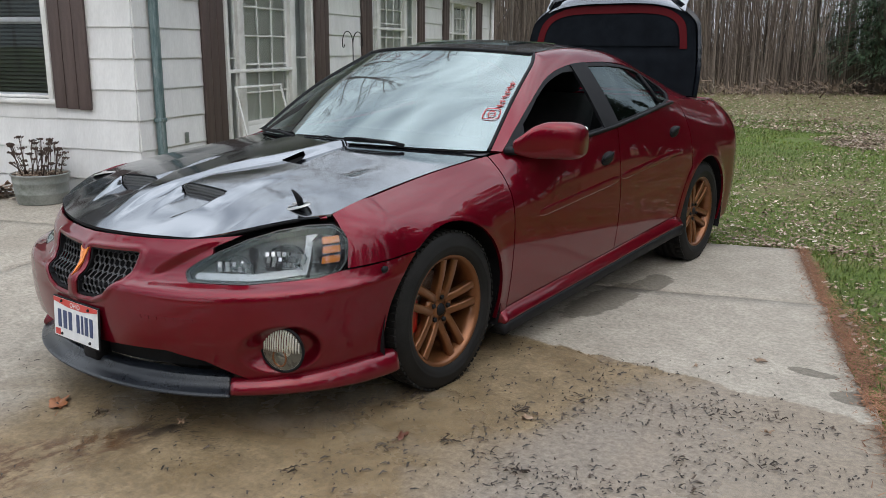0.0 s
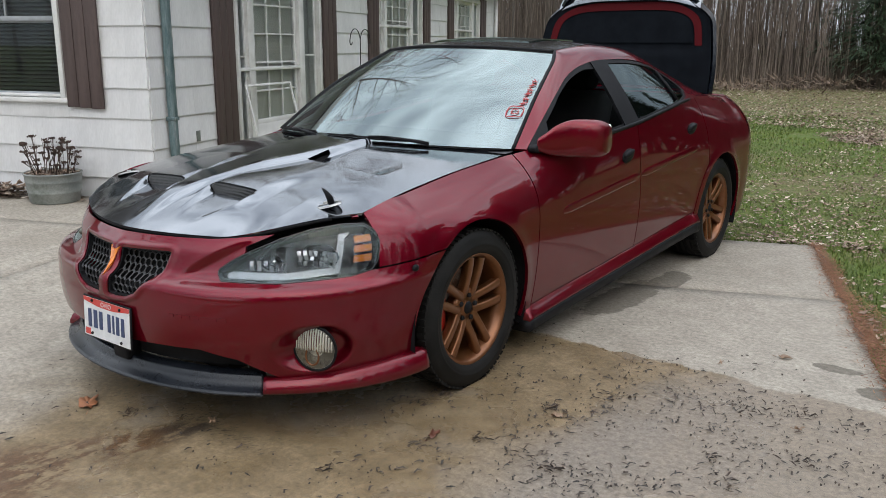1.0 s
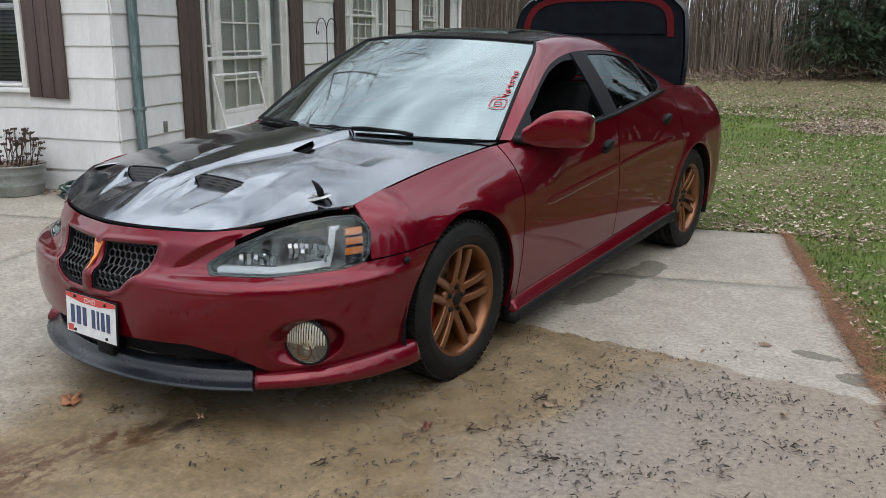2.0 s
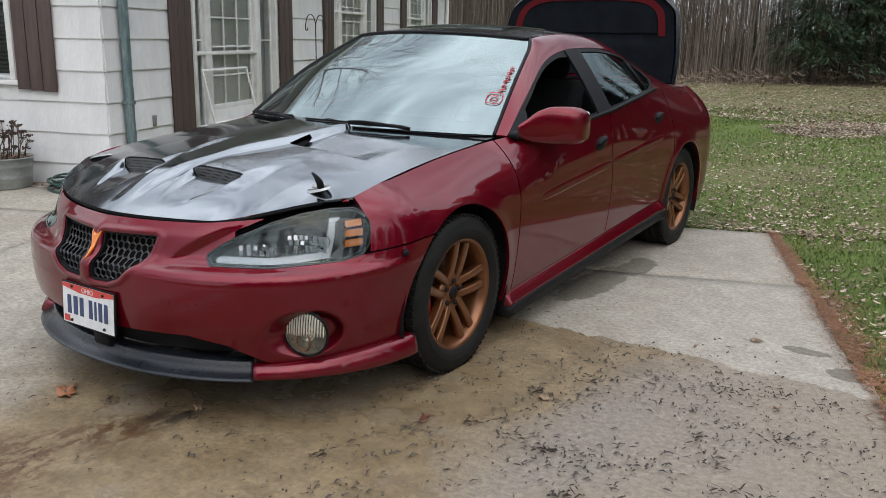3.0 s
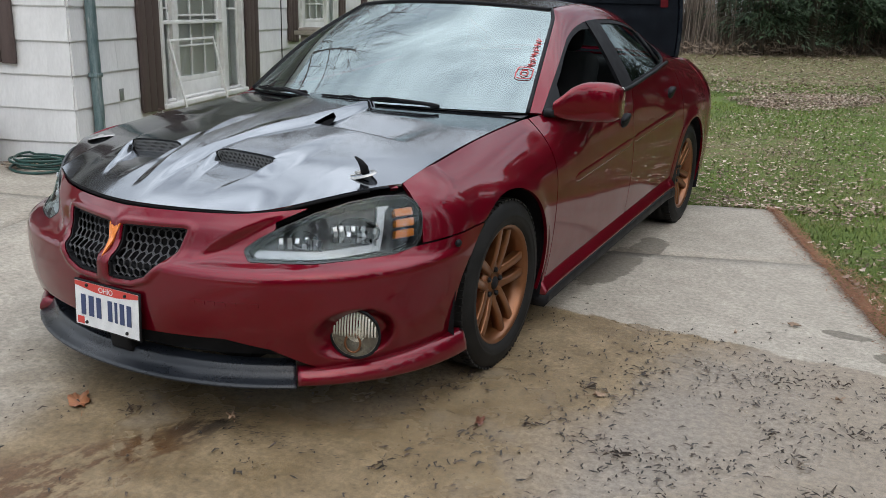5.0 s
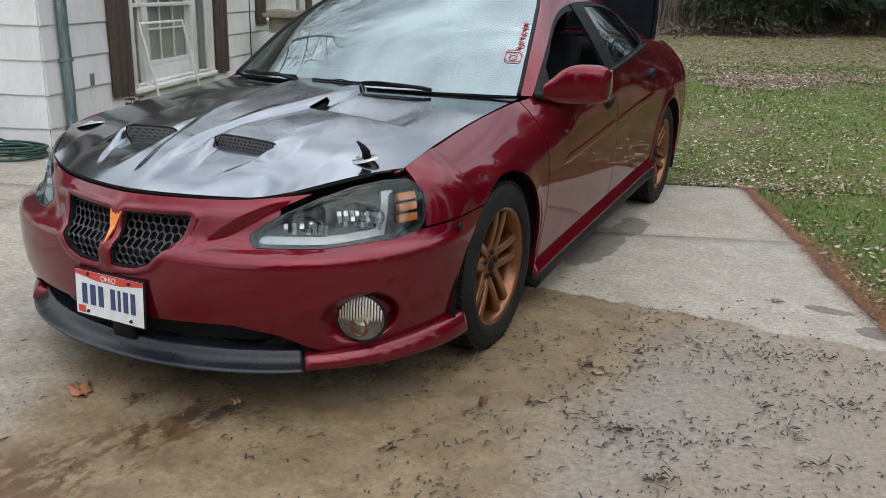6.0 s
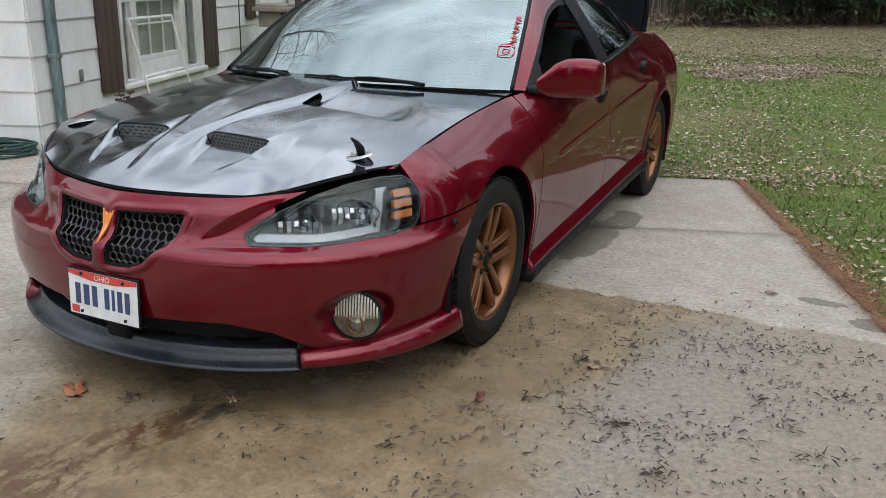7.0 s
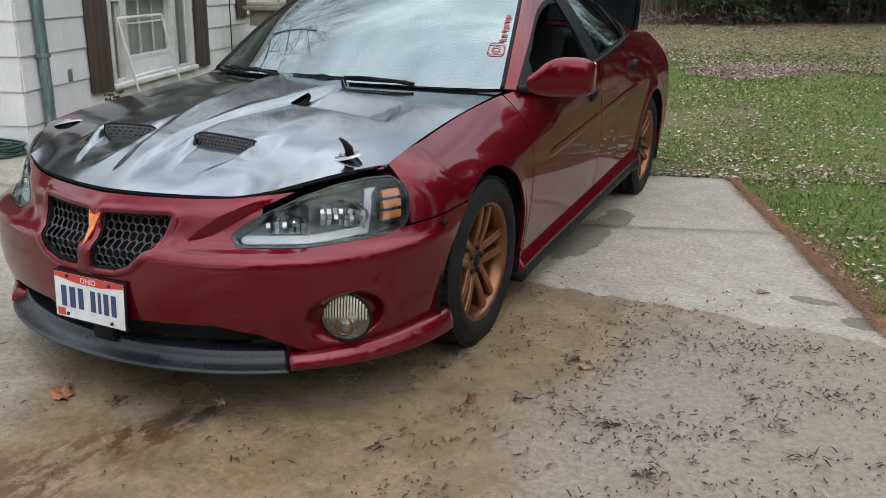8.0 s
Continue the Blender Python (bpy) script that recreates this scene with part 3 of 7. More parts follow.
    brushed = tex(nodes, links, "ShaderNodeTexNoise", 1.0, broom.outputs["Vector"], 3.0, 0.6)
    chips = tex(nodes, links, "ShaderNodeTexNoise", 42.0, pos, 8.0, 0.75)
    pits = tex(nodes, links, "ShaderNodeTexVoronoi", 55.0, pos)
    speck = ranged(nodes, links, grit.outputs["Distance"], 0.0, 0.32, 0.70, 1.10)
    speck = calc(nodes, links, "MULTIPLY", speck, ranged(nodes, links, chips.outputs["Fac"], 0.30, 0.70, 0.70, 1.30))
    speck = calc(nodes, links, "MULTIPLY", speck, ranged(nodes, links, brushed.outputs["Fac"], 0.30, 0.72, 0.95, 1.05))
    speck = calc(nodes, links, "MULTIPLY", speck, ranged(nodes, links, pits.outputs["Distance"], 0.05, 0.14, 0.62, 1.0))
    hsv = nodes.new("ShaderNodeHueSaturation")
    links.new(speck, hsv.inputs["Value"])
    links.new(colour, hsv.inputs["Color"])
    links.new(hsv.outputs["Color"], bsdf.inputs["Base Color"])
    wet = calc(nodes, links, "MULTIPLY", damp, ranged(nodes, links, big.outputs["Fac"], 0.44, 0.60, 0.25, 1.0))
    links.new(calc(nodes, links, "SUBTRACT", ranged(nodes, links, wet, 0.0, 1.0, 0.80, 0.20), calc(nodes, links, "MULTIPLY", sky_sheen, 0.06)), bsdf.inputs["Roughness"])
    h = calc(nodes, links, "ADD", calc(nodes, links, "MULTIPLY", fine.outputs["Fac"], 0.9), calc(nodes, links, "MULTIPLY", mid.outputs["Fac"], 0.45))
    h = calc(nodes, links, "ADD", h, calc(nodes, links, "MULTIPLY", chips.outputs["Fac"], 0.5))
    bumped(nodes, links, bsdf, h, 0.34, 0.006)
    return m


def lawn_soil():
    m, nodes, links, bsdf = shader("lawn_ground")
    pos, x, y = plan_axes(nodes, links)
    big = tex(nodes, links, "ShaderNodeTexNoise", 0.22, pos, 5.0, 0.6)
    mid = tex(nodes, links, "ShaderNodeTexNoise", 2.2, pos, 6.0, 0.7)
    fine = tex(nodes, links, "ShaderNodeTexNoise", 40.0, pos, 4.0)
    green = blend(nodes, links, ranged(nodes, links, fine.outputs["Fac"], 0.3, 0.7, 0.0, 1.0), (0.042, 0.076, 0.005), (0.105, 0.152, 0.014))
    tan = blend(nodes, links, ranged(nodes, links, fine.outputs["Fac"], 0.35, 0.65, 0.0, 1.0), (0.10, 0.078, 0.030), (0.21, 0.165, 0.085))
    f = calc(nodes, links, "ADD", calc(nodes, links, "MULTIPLY", big.outputs["Fac"], 0.6), calc(nodes, links, "MULTIPLY", mid.outputs["Fac"], 0.4))
    colour = blend(nodes, links, ranged(nodes, links, f, 0.45, 0.62, 0.0, 0.9), green, tan)
    colour = blend(nodes, links, ranged(nodes, links, y, 13.0, 22.0, 0.0, 0.5), colour, tan)
    links.new(colour, bsdf.inputs["Base Color"])
    bsdf.inputs["Roughness"].default_value = 0.9
    bumped(nodes, links, bsdf, fine.outputs["Fac"], 0.8, 0.03)
    return m


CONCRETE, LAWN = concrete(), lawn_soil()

# ---- building helpers ----
def part(name, bm, material, parent=None, label="", smooth=True, mats=()):
    """Links a bmesh as one mesh object under a thing or a part."""
    me = bpy.data.meshes.new(name)
    bm.to_mesh(me)
    bm.free()
    for mt in (material, *mats):
        me.materials.append(mt)
    if smooth:
        me.polygons.foreach_set("use_smooth", [True] * len(me.polygons))
    ob = new(name, me)
    if parent:
        ob.parent = parent
    if label:
        ob["label"] = label
    return ob


def share(name, mesh, parent, m, label=""):
    ob = new(name, mesh)
    ob.parent = parent
    ob.matrix_local = m
    if label:
        ob["label"] = label
    return ob


def thing(name, label, category, group="", kind="", m=None):
    ob = tagged(new(name), label, category, group, kind)
    if m:
        ob.matrix_world = m
    return ob


def add_box(bm, lo, hi, bevel=0.0, m=None):
    """A box between two corners, with bevelled edges."""
    r = bmesh.ops.create_cube(bm, size=1.0)
    vs = r["verts"]
    for v in vs:
        v.co = Vector([lo[i] + (v.co[i] + 0.5) * (hi[i] - lo[i]) for i in range(3)])
    if bevel:
        es = list({e for v in vs for e in v.link_edges})
        r = bmesh.ops.bevel(bm, geom=es, offset=bevel, segments=2, affect="EDGES", profile=0.5)
        vs = list({v for f in r["faces"] for v in f.verts} | {v for v in vs if v.is_valid})
    if m:
        bmesh.ops.transform(bm, matrix=m, verts=[v for v in vs if v.is_valid])
    return vs


def box(lo, hi, bevel=0.0, m=None):
    bm = bmesh.new()
    add_box(bm, lo, hi, bevel, m)
    return bm


def add_tube(bm, pts, radii, sides=8, cap=True):
    """A tube through points, with a radius for each."""
    pts = [Vector(p) for p in pts]
    if not isinstance(radii, (list, tuple)):
        radii = [radii] * len(pts)
    rings, ref = [], None
    for i, p in enumerate(pts):
        d = (pts[min(i + 1, len(pts) - 1)] - pts[max(i - 1, 0)]).normalized()
        if ref is None:
            ref = d.orthogonal().normalized()
        ref = (ref - d * ref.dot(d)).normalized()
        side = d.cross(ref)
        rings.append([bm.verts.new(p + radii[i] * (math.cos(a) * ref + math.sin(a) * side)) for a in [2 * math.pi * k / sides for k in range(sides)]])
    for a, b in zip(rings, rings[1:]):
        for k in range(sides):
            bm.faces.new((a[k], a[(k + 1) % sides], b[(k + 1) % sides], b[k]))
    if cap:
        bm.faces.new(rings[0][::-1])
        bm.faces.new(rings[-1])


def tube(pts, radii, sides=8):
    bm = bmesh.new()
    add_tube(bm, pts, radii, sides)
    return bm


def spin(profile, sides=48, axis="x", arc=2 * math.pi):
    """A profile of (radius, along) turned round an axis."""
    bm = bmesh.new()
    rows = []
    closed = arc > 6.28
    n = sides if closed else sides + 1
    for i in range(n):
        a = arc * i / sides
        c, s = math.cos(a), math.sin(a)
        row = []
        for r, h in profile:
            row.append(bm.verts.new((h, r * c, r * s) if axis == "x" else (r * c, r * s, h)))
        rows.append(row)
    for i in range(n if closed else n - 1):
        p, q = rows[i], rows[(i + 1) % n]
        for k in range(len(profile) - 1):
            bm.faces.new((p[k], p[k + 1], q[k + 1], q[k]))
    bmesh.ops.recalc_face_normals(bm, faces=bm.faces)
    return bm


def poly(points, rounding=0.0):
    """Signed distance to a polygon in the plane, negative inside."""
    pts = list(points)

    def dist(px, py):
        best, inside = 1e9, False
        for i in range(len(pts)):
            (ax, ay), (bx, by) = pts[i - 1], pts[i]
            ex, ey, wx, wy = bx - ax, by - ay, px - ax, py - ay
            t = min(1.0, max(0.0, (wx * ex + wy * ey) / (ex * ex + ey * ey)))
            best = min(best, math.hypot(wx - ex * t, wy - ey * t))
            if (ay > py) != (by > py) and px < (bx - ax) * (py - ay) / (by - ay) + ax:
                inside = not inside
        return (-best if inside else best) - rounding
    return dist


def sheet(fn, us, vs, keep=None, inset=0.0, flange=0.0, flip=False, mirror=False):
    """A skin over fn(u, v), trimmed to where keep(u, v, p) is below nought, moved inwards by inset, its rim turned in by flange."""
    (u0, u1, nu), (v0, v1, nv) = us, vs
    U = [u0 + (u1 - u0) * i / nu for i in range(nu + 1)]
    V = [v0 + (v1 - v0) * j / nv for j in range(nv + 1)]
    at = {(i, j): (U[i], V[j]) for i in range(nu + 1) for j in range(nv + 1)}
    pos = {k: fn(*uv) for k, uv in at.items()}
    sd = {k: (keep(*at[k], pos[k]) if keep else -1.0) for k in at}
    quads = []
    for i in range(nu):
        for j in range(nv):
            q = ((i, j), (i + 1, j), (i + 1, j + 1), (i, j + 1))
            if any(sd[k] <= 0 for k in q):
                quads.append(q)
    moved = {}
    for q in quads:
        for a in range(4):
            k = q[a]
            if sd[k] > 0 and k not in moved:
                i, j = k
                near = [(i + a2, j + b2) for a2, b2 in ((1, 0), (-1, 0), (0, 1), (0, -1), (1, 1), (-1, 1), (1, -1), (-1, -1))]
                near = [n for n in near if n in sd and sd[n] <= 0]
                straight = [n for n in near if n[0] == i or n[1] == j]
                n = min(straight or near, key=lambda c: sd[c])
                lo, hi = at[n], at[k]
                for _ in range(10):
                    mid = ((lo[0] + hi[0]) / 2, (lo[1] + hi[1]) / 2)
                    if keep(*mid, fn(*mid)) <= 0:
                        lo = mid
                    else:
                        hi = mid
                moved[k] = lo
    at.update(moved)
    bm = bmesh.new()
    du, dv = (u1 - u0) * 1e-3, (v1 - v0) * 1e-3
    made = {}
    for q in quads:
        ring = []
        for k in q:
            if k not in made:
                u, v = at[k]
                p = Vector(fn(u, v))
                if inset:
                    ua, va = min(u, u1 - du), min(v, v1 - dv)
                    p0 = Vector(fn(ua, va))
                    nrm = (Vector(fn(ua + du, va)) - p0).cross(Vector(fn(ua, va + dv)) - p0)
                    if nrm.length > 1e-12:
                        nrm.normalize()
                        p = p - nrm * (inset if not flip else -inset)
                if mirror:
                    p.x = -p.x
                made[k] = bm.verts.new(p)
            ring.append(made[k])
        if flip != mirror:
            ring.reverse()
        try:
            bm.faces.new(ring)
        except ValueError:
            pass
    bmesh.ops.dissolve_degenerate(bm, edges=bm.edges, dist=1e-5)
    if flange:
        bm.normal_update()
        rim = [e for e in bm.edges if e.is_boundary]
        for e in rim:
            e.smooth = False
        nrm = {v: v.normal.copy() for e in rim for v in e.verts}
        r = bmesh.ops.extrude_edge_only(bm, edges=rim)
        new_v = [g for g in r["geom"] if isinstance(g, bmesh.types.BMVert)]
        src = {tuple(round(c, 5) for c in v.co): n for v, n in nrm.items()}
        for v in new_v:
            v.co -= src[tuple(round(c, 5) for c in v.co)] * flange
        bmesh.ops.recalc_face_normals(bm, faces=[f for f in bm.faces])
    return bm



# ---- ground: one sheet to the horizon, the drive lies on it ----
HR = radians(HOUSE_TURN)
E_BACK, E_OUT = Vector((-math.sin(HR), math.cos(HR), 0)), Vector((math.cos(HR), math.sin(HR), 0))


def plan(back, out, z=0.0):
    """A place from its distances behind the house's corner and out from its long wall."""
    p = Vector((*HOUSE_AT, 0)) + E_BACK * back + E_OUT * out
    return Vector((p.x, p.y, z))


def rise(x, y):
    """The ground climbs a little towards the house."""
    out = (Vector((x, y, 0)) - Vector((*HOUSE_AT, 0))).dot(E_OUT)
    return 0.10 * step(-2.0, 0.0, -out)


def ground_sheet():
    bm = bmesh.new()
    xs = [-400, -120, -40, -20, -12] + [-9 + 0.5 * i for i in range(44)] + [16, 24, 40, 120, 400]
    ys = [-400, -120, -40, -20] + [-13 + 0.5 * i for i in range(56)] + [18, 24, 32, 50, 120, 400]
    grid = [[bm.verts.new((x, y, rise(x, y) - 0.014 + 0.02 * noise.noise((x * 0.4, y * 0.4, 0)) * (1 if y > 4 else 0))) for x in xs] for y in ys]
    for j in range(len(ys) - 1):
        for i in range(len(xs) - 1):
            bm.faces.new((grid[j][i], grid[j][i + 1], grid[j + 1][i + 1], grid[j + 1][i]))
    return tagged(part("ground", bm, LAWN), "patchy green winter lawn strewn with dry leaves", "lawn", kind="structure")


ground = ground_sheet()
drive = tagged(new("driveway"), "cracked grey concrete driveway, damp and brown-stained before the car", "driveway", kind="structure")


def drive_slab(b0, b1, o0, o1, seed):
    """One cast slab with a worn, slightly uneven rim."""
    bm = bmesh.new()
    nb, no = max(2, int((b1 - b0) / 0.12)), max(2, int((o1 - o0) / 0.12))
    g = 0.004
    top = []
    for i in range(nb + 1):
        row = []
        for j in range(no + 1):
            b, o = b0 + g + (b1 - b0 - 2 * g) * i / nb, o0 + g + (o1 - o0 - 2 * g) * j / no
            rim = i in (0, nb) or j in (0, no)
            if rim and (o1 > 5 or b1 > 0.3):
                b += 0.018 * noise.noise((b * 3, o * 3, seed)) * (1 if i == nb else 0)
                o += 0.055 * noise.noise((b * 2.5, o * 3, seed + 5)) * (1 if j == no else 0)
            p = plan(b, o)
            z = rise(p.x, p.y) + 0.004 * noise.noise((p.x * 0.8, p.y * 0.8, 1.7)) - (0.0006 if rim else 0.0)
            row.append(bm.verts.new((p.x, p.y, z)))
        top.append(row)
    for i in range(nb):
        for j in range(no):
            bm.faces.new((top[i][j], top[i][j + 1], top[i + 1][j + 1], top[i + 1][j]))
    rim = [e for e in bm.edges if e.is_boundary]
    r = bmesh.ops.extrude_edge_only(bm, edges=rim)
    for v in [g2 for g2 in r["geom"] if isinstance(g2, bmesh.types.BMVert)]:
        v.co.z -= 0.10
    bmesh.ops.recalc_face_normals(bm, faces=bm.faces)
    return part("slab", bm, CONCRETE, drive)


for k, (b0, b1) in enumerate(((-9.0, -6.2), (-6.2, -2.75), (-2.75, -1.0), (-1.0, -0.02))):
    for o0, o1 in ((-6.0, -3.0), (-3.0, 0.58)):
        drive_slab(b0, b1, o0, o1, k * 7 + o0)
for k, (b0, b1) in enumerate(((-9.0, -6.2), (-6.2, -1.0), (-1.0, 0.41))):
    drive_slab(b0, b1, 0.58, 5.18, k * 7 + 0.58)


# ---- house: its own frame, x out from the long wall, y back along it ----
house = thing("house", "white shingled single-storey house with brown shutters", "house", m=pose(*HOUSE_AT, 0, 0, 0, HOUSE_TURN))
LONG, SHORT, WALL_H, COURSE = 11.8, 7.5, 2.62, 0.25
COURSE_0 = 0.02
# openings: (start, end, bottom, top)
LONG_OPEN = [(1.36, 3.24, 0.42, 2.15), (5.07, 6.95, 0.92, 2.2), (8.66, 10.47, 0.92, 2.2)]
SHORT_OPEN = [(-1.95, -0.80, 0.93, 2.25)]


def wall_skin(name, length, openings, place):
    """Sheathing with real holes, and the shingles in courses on it."""
    bm = bmesh.new()
    cuts = sorted({0.0, length} | {c for o in openings for c in o[:2]})
    for a, b in zip(cuts, cuts[1:]):
        o = next((q for q in openings if q[0] <= a and q[1] >= b), None)
        for z0, z1 in (((0.0, o[2]), (o[3], WALL_H)) if o else ((0.0, WALL_H),)):
            add_box(bm, (-0.16, a, z0), (-0.02, b, z1))
    wall = part(name, bm, SHEATH, house, "white shingled wall", smooth=False)
    wall.matrix_local = place
    meshes = {}
    rnd = random.Random(len(name))
    z = COURSE_0
    row = 0
    while z < WALL_H:
        spans, at = [], 0.0
        for o in sorted(openings):
            if o[2] < z + COURSE - 0.03 and o[3] > z + 0.03:
                spans.append((at, o[0]))
                at = o[1]
        spans.append((at, length))
        for a, b in spans:
            x = a + (0 if row % 2 else -0.3)
            while x < b - 0.02:
                lo, hi = max(a, x), min(b, x + 0.61)
                if hi - lo > 0.04:
                    w = round(hi - lo, 2)
                    if w not in meshes:
                        sb = bmesh.new()
                        nseg = max(2, int(w / 0.08))
                        bot = [0.0035 * noise.noise((k * 0.9, w * 3, 2)) for k in range(nseg + 1)]
                        front, back = [], []
                        for zz, off in ((0.0, 0.016), (0.006, 0.018), (COURSE + 0.02, 0.004)):
                            front.append([sb.verts.new((off, w * k / nseg, zz + (bot[k] if zz < 0.1 else 0))) for k in range(nseg + 1)])
                        back = [sb.verts.new((-0.018, w * k / nseg, bot[k])) for k in range(nseg + 1)]
                        for r0, r1 in ((back, front[0]), (front[0], front[1]), (front[1], front[2])):
                            for k in range(nseg):
                                sb.faces.new((r0[k], r0[k + 1], r1[k + 1], r1[k]))
                        for k in (0, nseg):
                            sb.faces.new((back[k], front[0][k], front[1][k], front[2][k]))
                        bmesh.ops.recalc_face_normals(sb, faces=sb.faces)
                        me = bpy.data.meshes.new("shingle")
                        sb.to_mesh(me)
                        sb.free()
                        me.materials.append(SHINGLE)
                        meshes[w] = me
                    share("shingle", meshes[w], wall, pose(0.002 * rnd.random(), lo + 0.001, z + 0.003 * (rnd.random() - 0.5), 0.0, 0, 0))
                x += 0.61
        z += COURSE
        row += 1
    return wall


wall_skin("wall_long", LONG, LONG_OPEN, Matrix.Identity(4))
# the short wall runs away from the corner; its frame is turned so that x points out of it
SHORT_PLACE = pose(0, 0, 0, 0, 0, -90) @ Matrix.Translation((0, -SHORT, 0))
wall_skin("wall_short", SHORT, [(SHORT + o[0], SHORT + o[1], o[2], o[3]) for o in SHORT_OPEN], SHORT_PLACE)

bm = bmesh.new()
add_box(bm, (-SHORT, LONG - 0.14, 0), (-0.16, LONG, WALL_H))
add_box(bm, (-SHORT, 0.16, 0), (-SHORT + 0.14, LONG - 0.14, WALL_H))
part("wall_rear", bm, SHEATH, house, smooth=False)
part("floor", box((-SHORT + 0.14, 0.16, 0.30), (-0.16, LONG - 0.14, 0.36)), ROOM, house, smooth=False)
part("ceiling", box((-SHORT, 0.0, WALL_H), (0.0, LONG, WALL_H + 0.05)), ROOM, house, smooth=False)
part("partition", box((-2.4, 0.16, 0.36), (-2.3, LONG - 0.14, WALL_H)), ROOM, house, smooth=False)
# roof with eaves and fascia: out of view, added for shadow, reflections and closing the house
bm = bmesh.new()
e = 0.35
vs = [bm.verts.new(c) for c in ((e, -e, 2.66), (e, LONG + e, 2.66), (-SHORT - e, LONG + e, 2.66), (-SHORT - e, -e, 2.66), (-SHORT / 2, -e, 4.5), (-SHORT / 2, LONG + e, 4.5))]
for q in ((0, 1, 5, 4), (2, 3, 4, 5), (0, 4, 3), (1, 2, 5), (3, 2, 1, 0)):
    bm.faces.new([vs[k] for k in q])
bmesh.ops.recalc_face_normals(bm, faces=bm.faces)
part("roof", bm, ROOFING, house, "dark asphalt roof", smooth=False)
part("fascia", box((e - 0.02, -e, 2.50), (e + 0.01, LONG + e, 2.68), 0.003), WHITE_TRIM, house)
part("foundation", box((-SHORT, -0.005, -0.1), (0.005, LONG, 0.14)), SHEATH, house, smooth=False)


def shutter(parent, y0, y1, z0, z1, m):
    """Board-and-batten shutter: three upright boards on two ledges."""
    base = part("shutter", box((0.016, y0 + 0.01, z0 + 0.02), (0.026, y1 - 0.01, z1 - 0.02)), SHUTTER, parent, "brown board shutter")
    base.matrix_local = m
    n, w = 3, (y1 - y0) / 3
    me = None
    for k in range(n):
        if me is None:
            b = box((0, 0.003, 0), (0.024, w - 0.003, z1 - z0), 0.004)
            ob = part("board", b, SHUTTER, base)
            me = ob.data
        else:
            ob = share("board", me, base, Matrix.Identity(4))
        ob.matrix_local = pose(0.027, y0 + k * w, z0 - 0.006 * k)
    return base


def slats(parent, y0, y1, z0, z1, x, mat, gap=0.045, tilt=35):
    b = box((-0.018, y0, -0.001), (0.018, y1, 0.001))
    ob = part("blind", box((x - 0.02, y0, z1 - 0.04), (x + 0.02, y1, z1), 0.004), mat, parent, "closed slatted blind")
    first = part("slat", b, mat, ob, smooth=False)
    first.matrix_local = pose(x, 0, z0, 0, tilt, 0)
    z = z0 + gap
    while z < z1 - 0.05:
        share("slat", first.data, ob, pose(x, 0, z, 0, tilt, 0))
        z += gap
    return ob


def bars(parent, name, y0, y1, z0, z1, cols, rows, x, t=0.018, d=0.03, frame_w=0.05, pane=True, mat=None):
    """A sash: frame, glazing bars and its panes."""
    bm = bmesh.new()
    add_box(bm, (x, y0, z0), (x + d, y0 + frame_w, z1), 0.003)
    add_box(bm, (x, y1 - frame_w, z0), (x + d, y1, z1), 0.003)
    add_box(bm, (x, y0 + frame_w, z0), (x + d, y1 - frame_w, z0 + frame_w), 0.003)
    add_box(bm, (x, y0 + frame_w, z1 - frame_w), (x + d, y1 - frame_w, z1), 0.003)
    mat = mat or WHITE_TRIM
    sash = part(name, bm, mat, parent)
    iy0, iy1, iz0, iz1 = y0 + frame_w, y1 - frame_w, z0 + frame_w, z1 - frame_w
    for c in range(1, cols):
        y = iy0 + (iy1 - iy0) * c / cols
        part("glazing_bar", box((x + 0.006, y - t / 2, iz0), (x + d - 0.004, y + t / 2, iz1), 0.002), mat, sash)
    for r in range(1, rows):
        z = iz0 + (iz1 - iz0) * r / rows
        part("glazing_bar", box((x + 0.008, iy0, z - t / 2), (x + d - 0.006, iy1, z + t / 2), 0.002), mat, sash)
    if pane:
        for c in range(cols):
            for r in range(rows):
                ya, yb = iy0 + (iy1 - iy0) * c / cols, iy0 + (iy1 - iy0) * (c + 1) / cols
                za, zb = iz0 + (iz1 - iz0) * r / rows, iz0 + (iz1 - iz0) * (r + 1) / rows
                pb = bmesh.new()
                pb.faces.new([pb.verts.new((x + 0.0135, yy, zz)) for yy, zz in ((ya, za), (yb, za), (yb, zb), (ya, zb))])
                p = part("pane", pb, WINDOW_GLASS, sash, smooth=False)
                p.visible_shadow = False
    return sash


def close_courses(win, y0, y1, z0, z1, sill):
    """Boards that fill the broken courses under the sill and over the head."""
    foot = COURSE_0 + COURSE * math.floor((z0 - 0.03 - COURSE_0) / COURSE)
    top = COURSE_0 + COURSE * math.ceil((z1 + 0.03 - COURSE_0) / COURSE)
    part("apron_board", box((-0.018, y0, foot - 0.004), (0.014, y1, z0 - sill), 0.002), SHINGLE, win)
    part("head_board", box((-0.018, y0, z1), (0.014, y1, min(top + 0.02, WALL_H)), 0.002), SHINGLE, win)


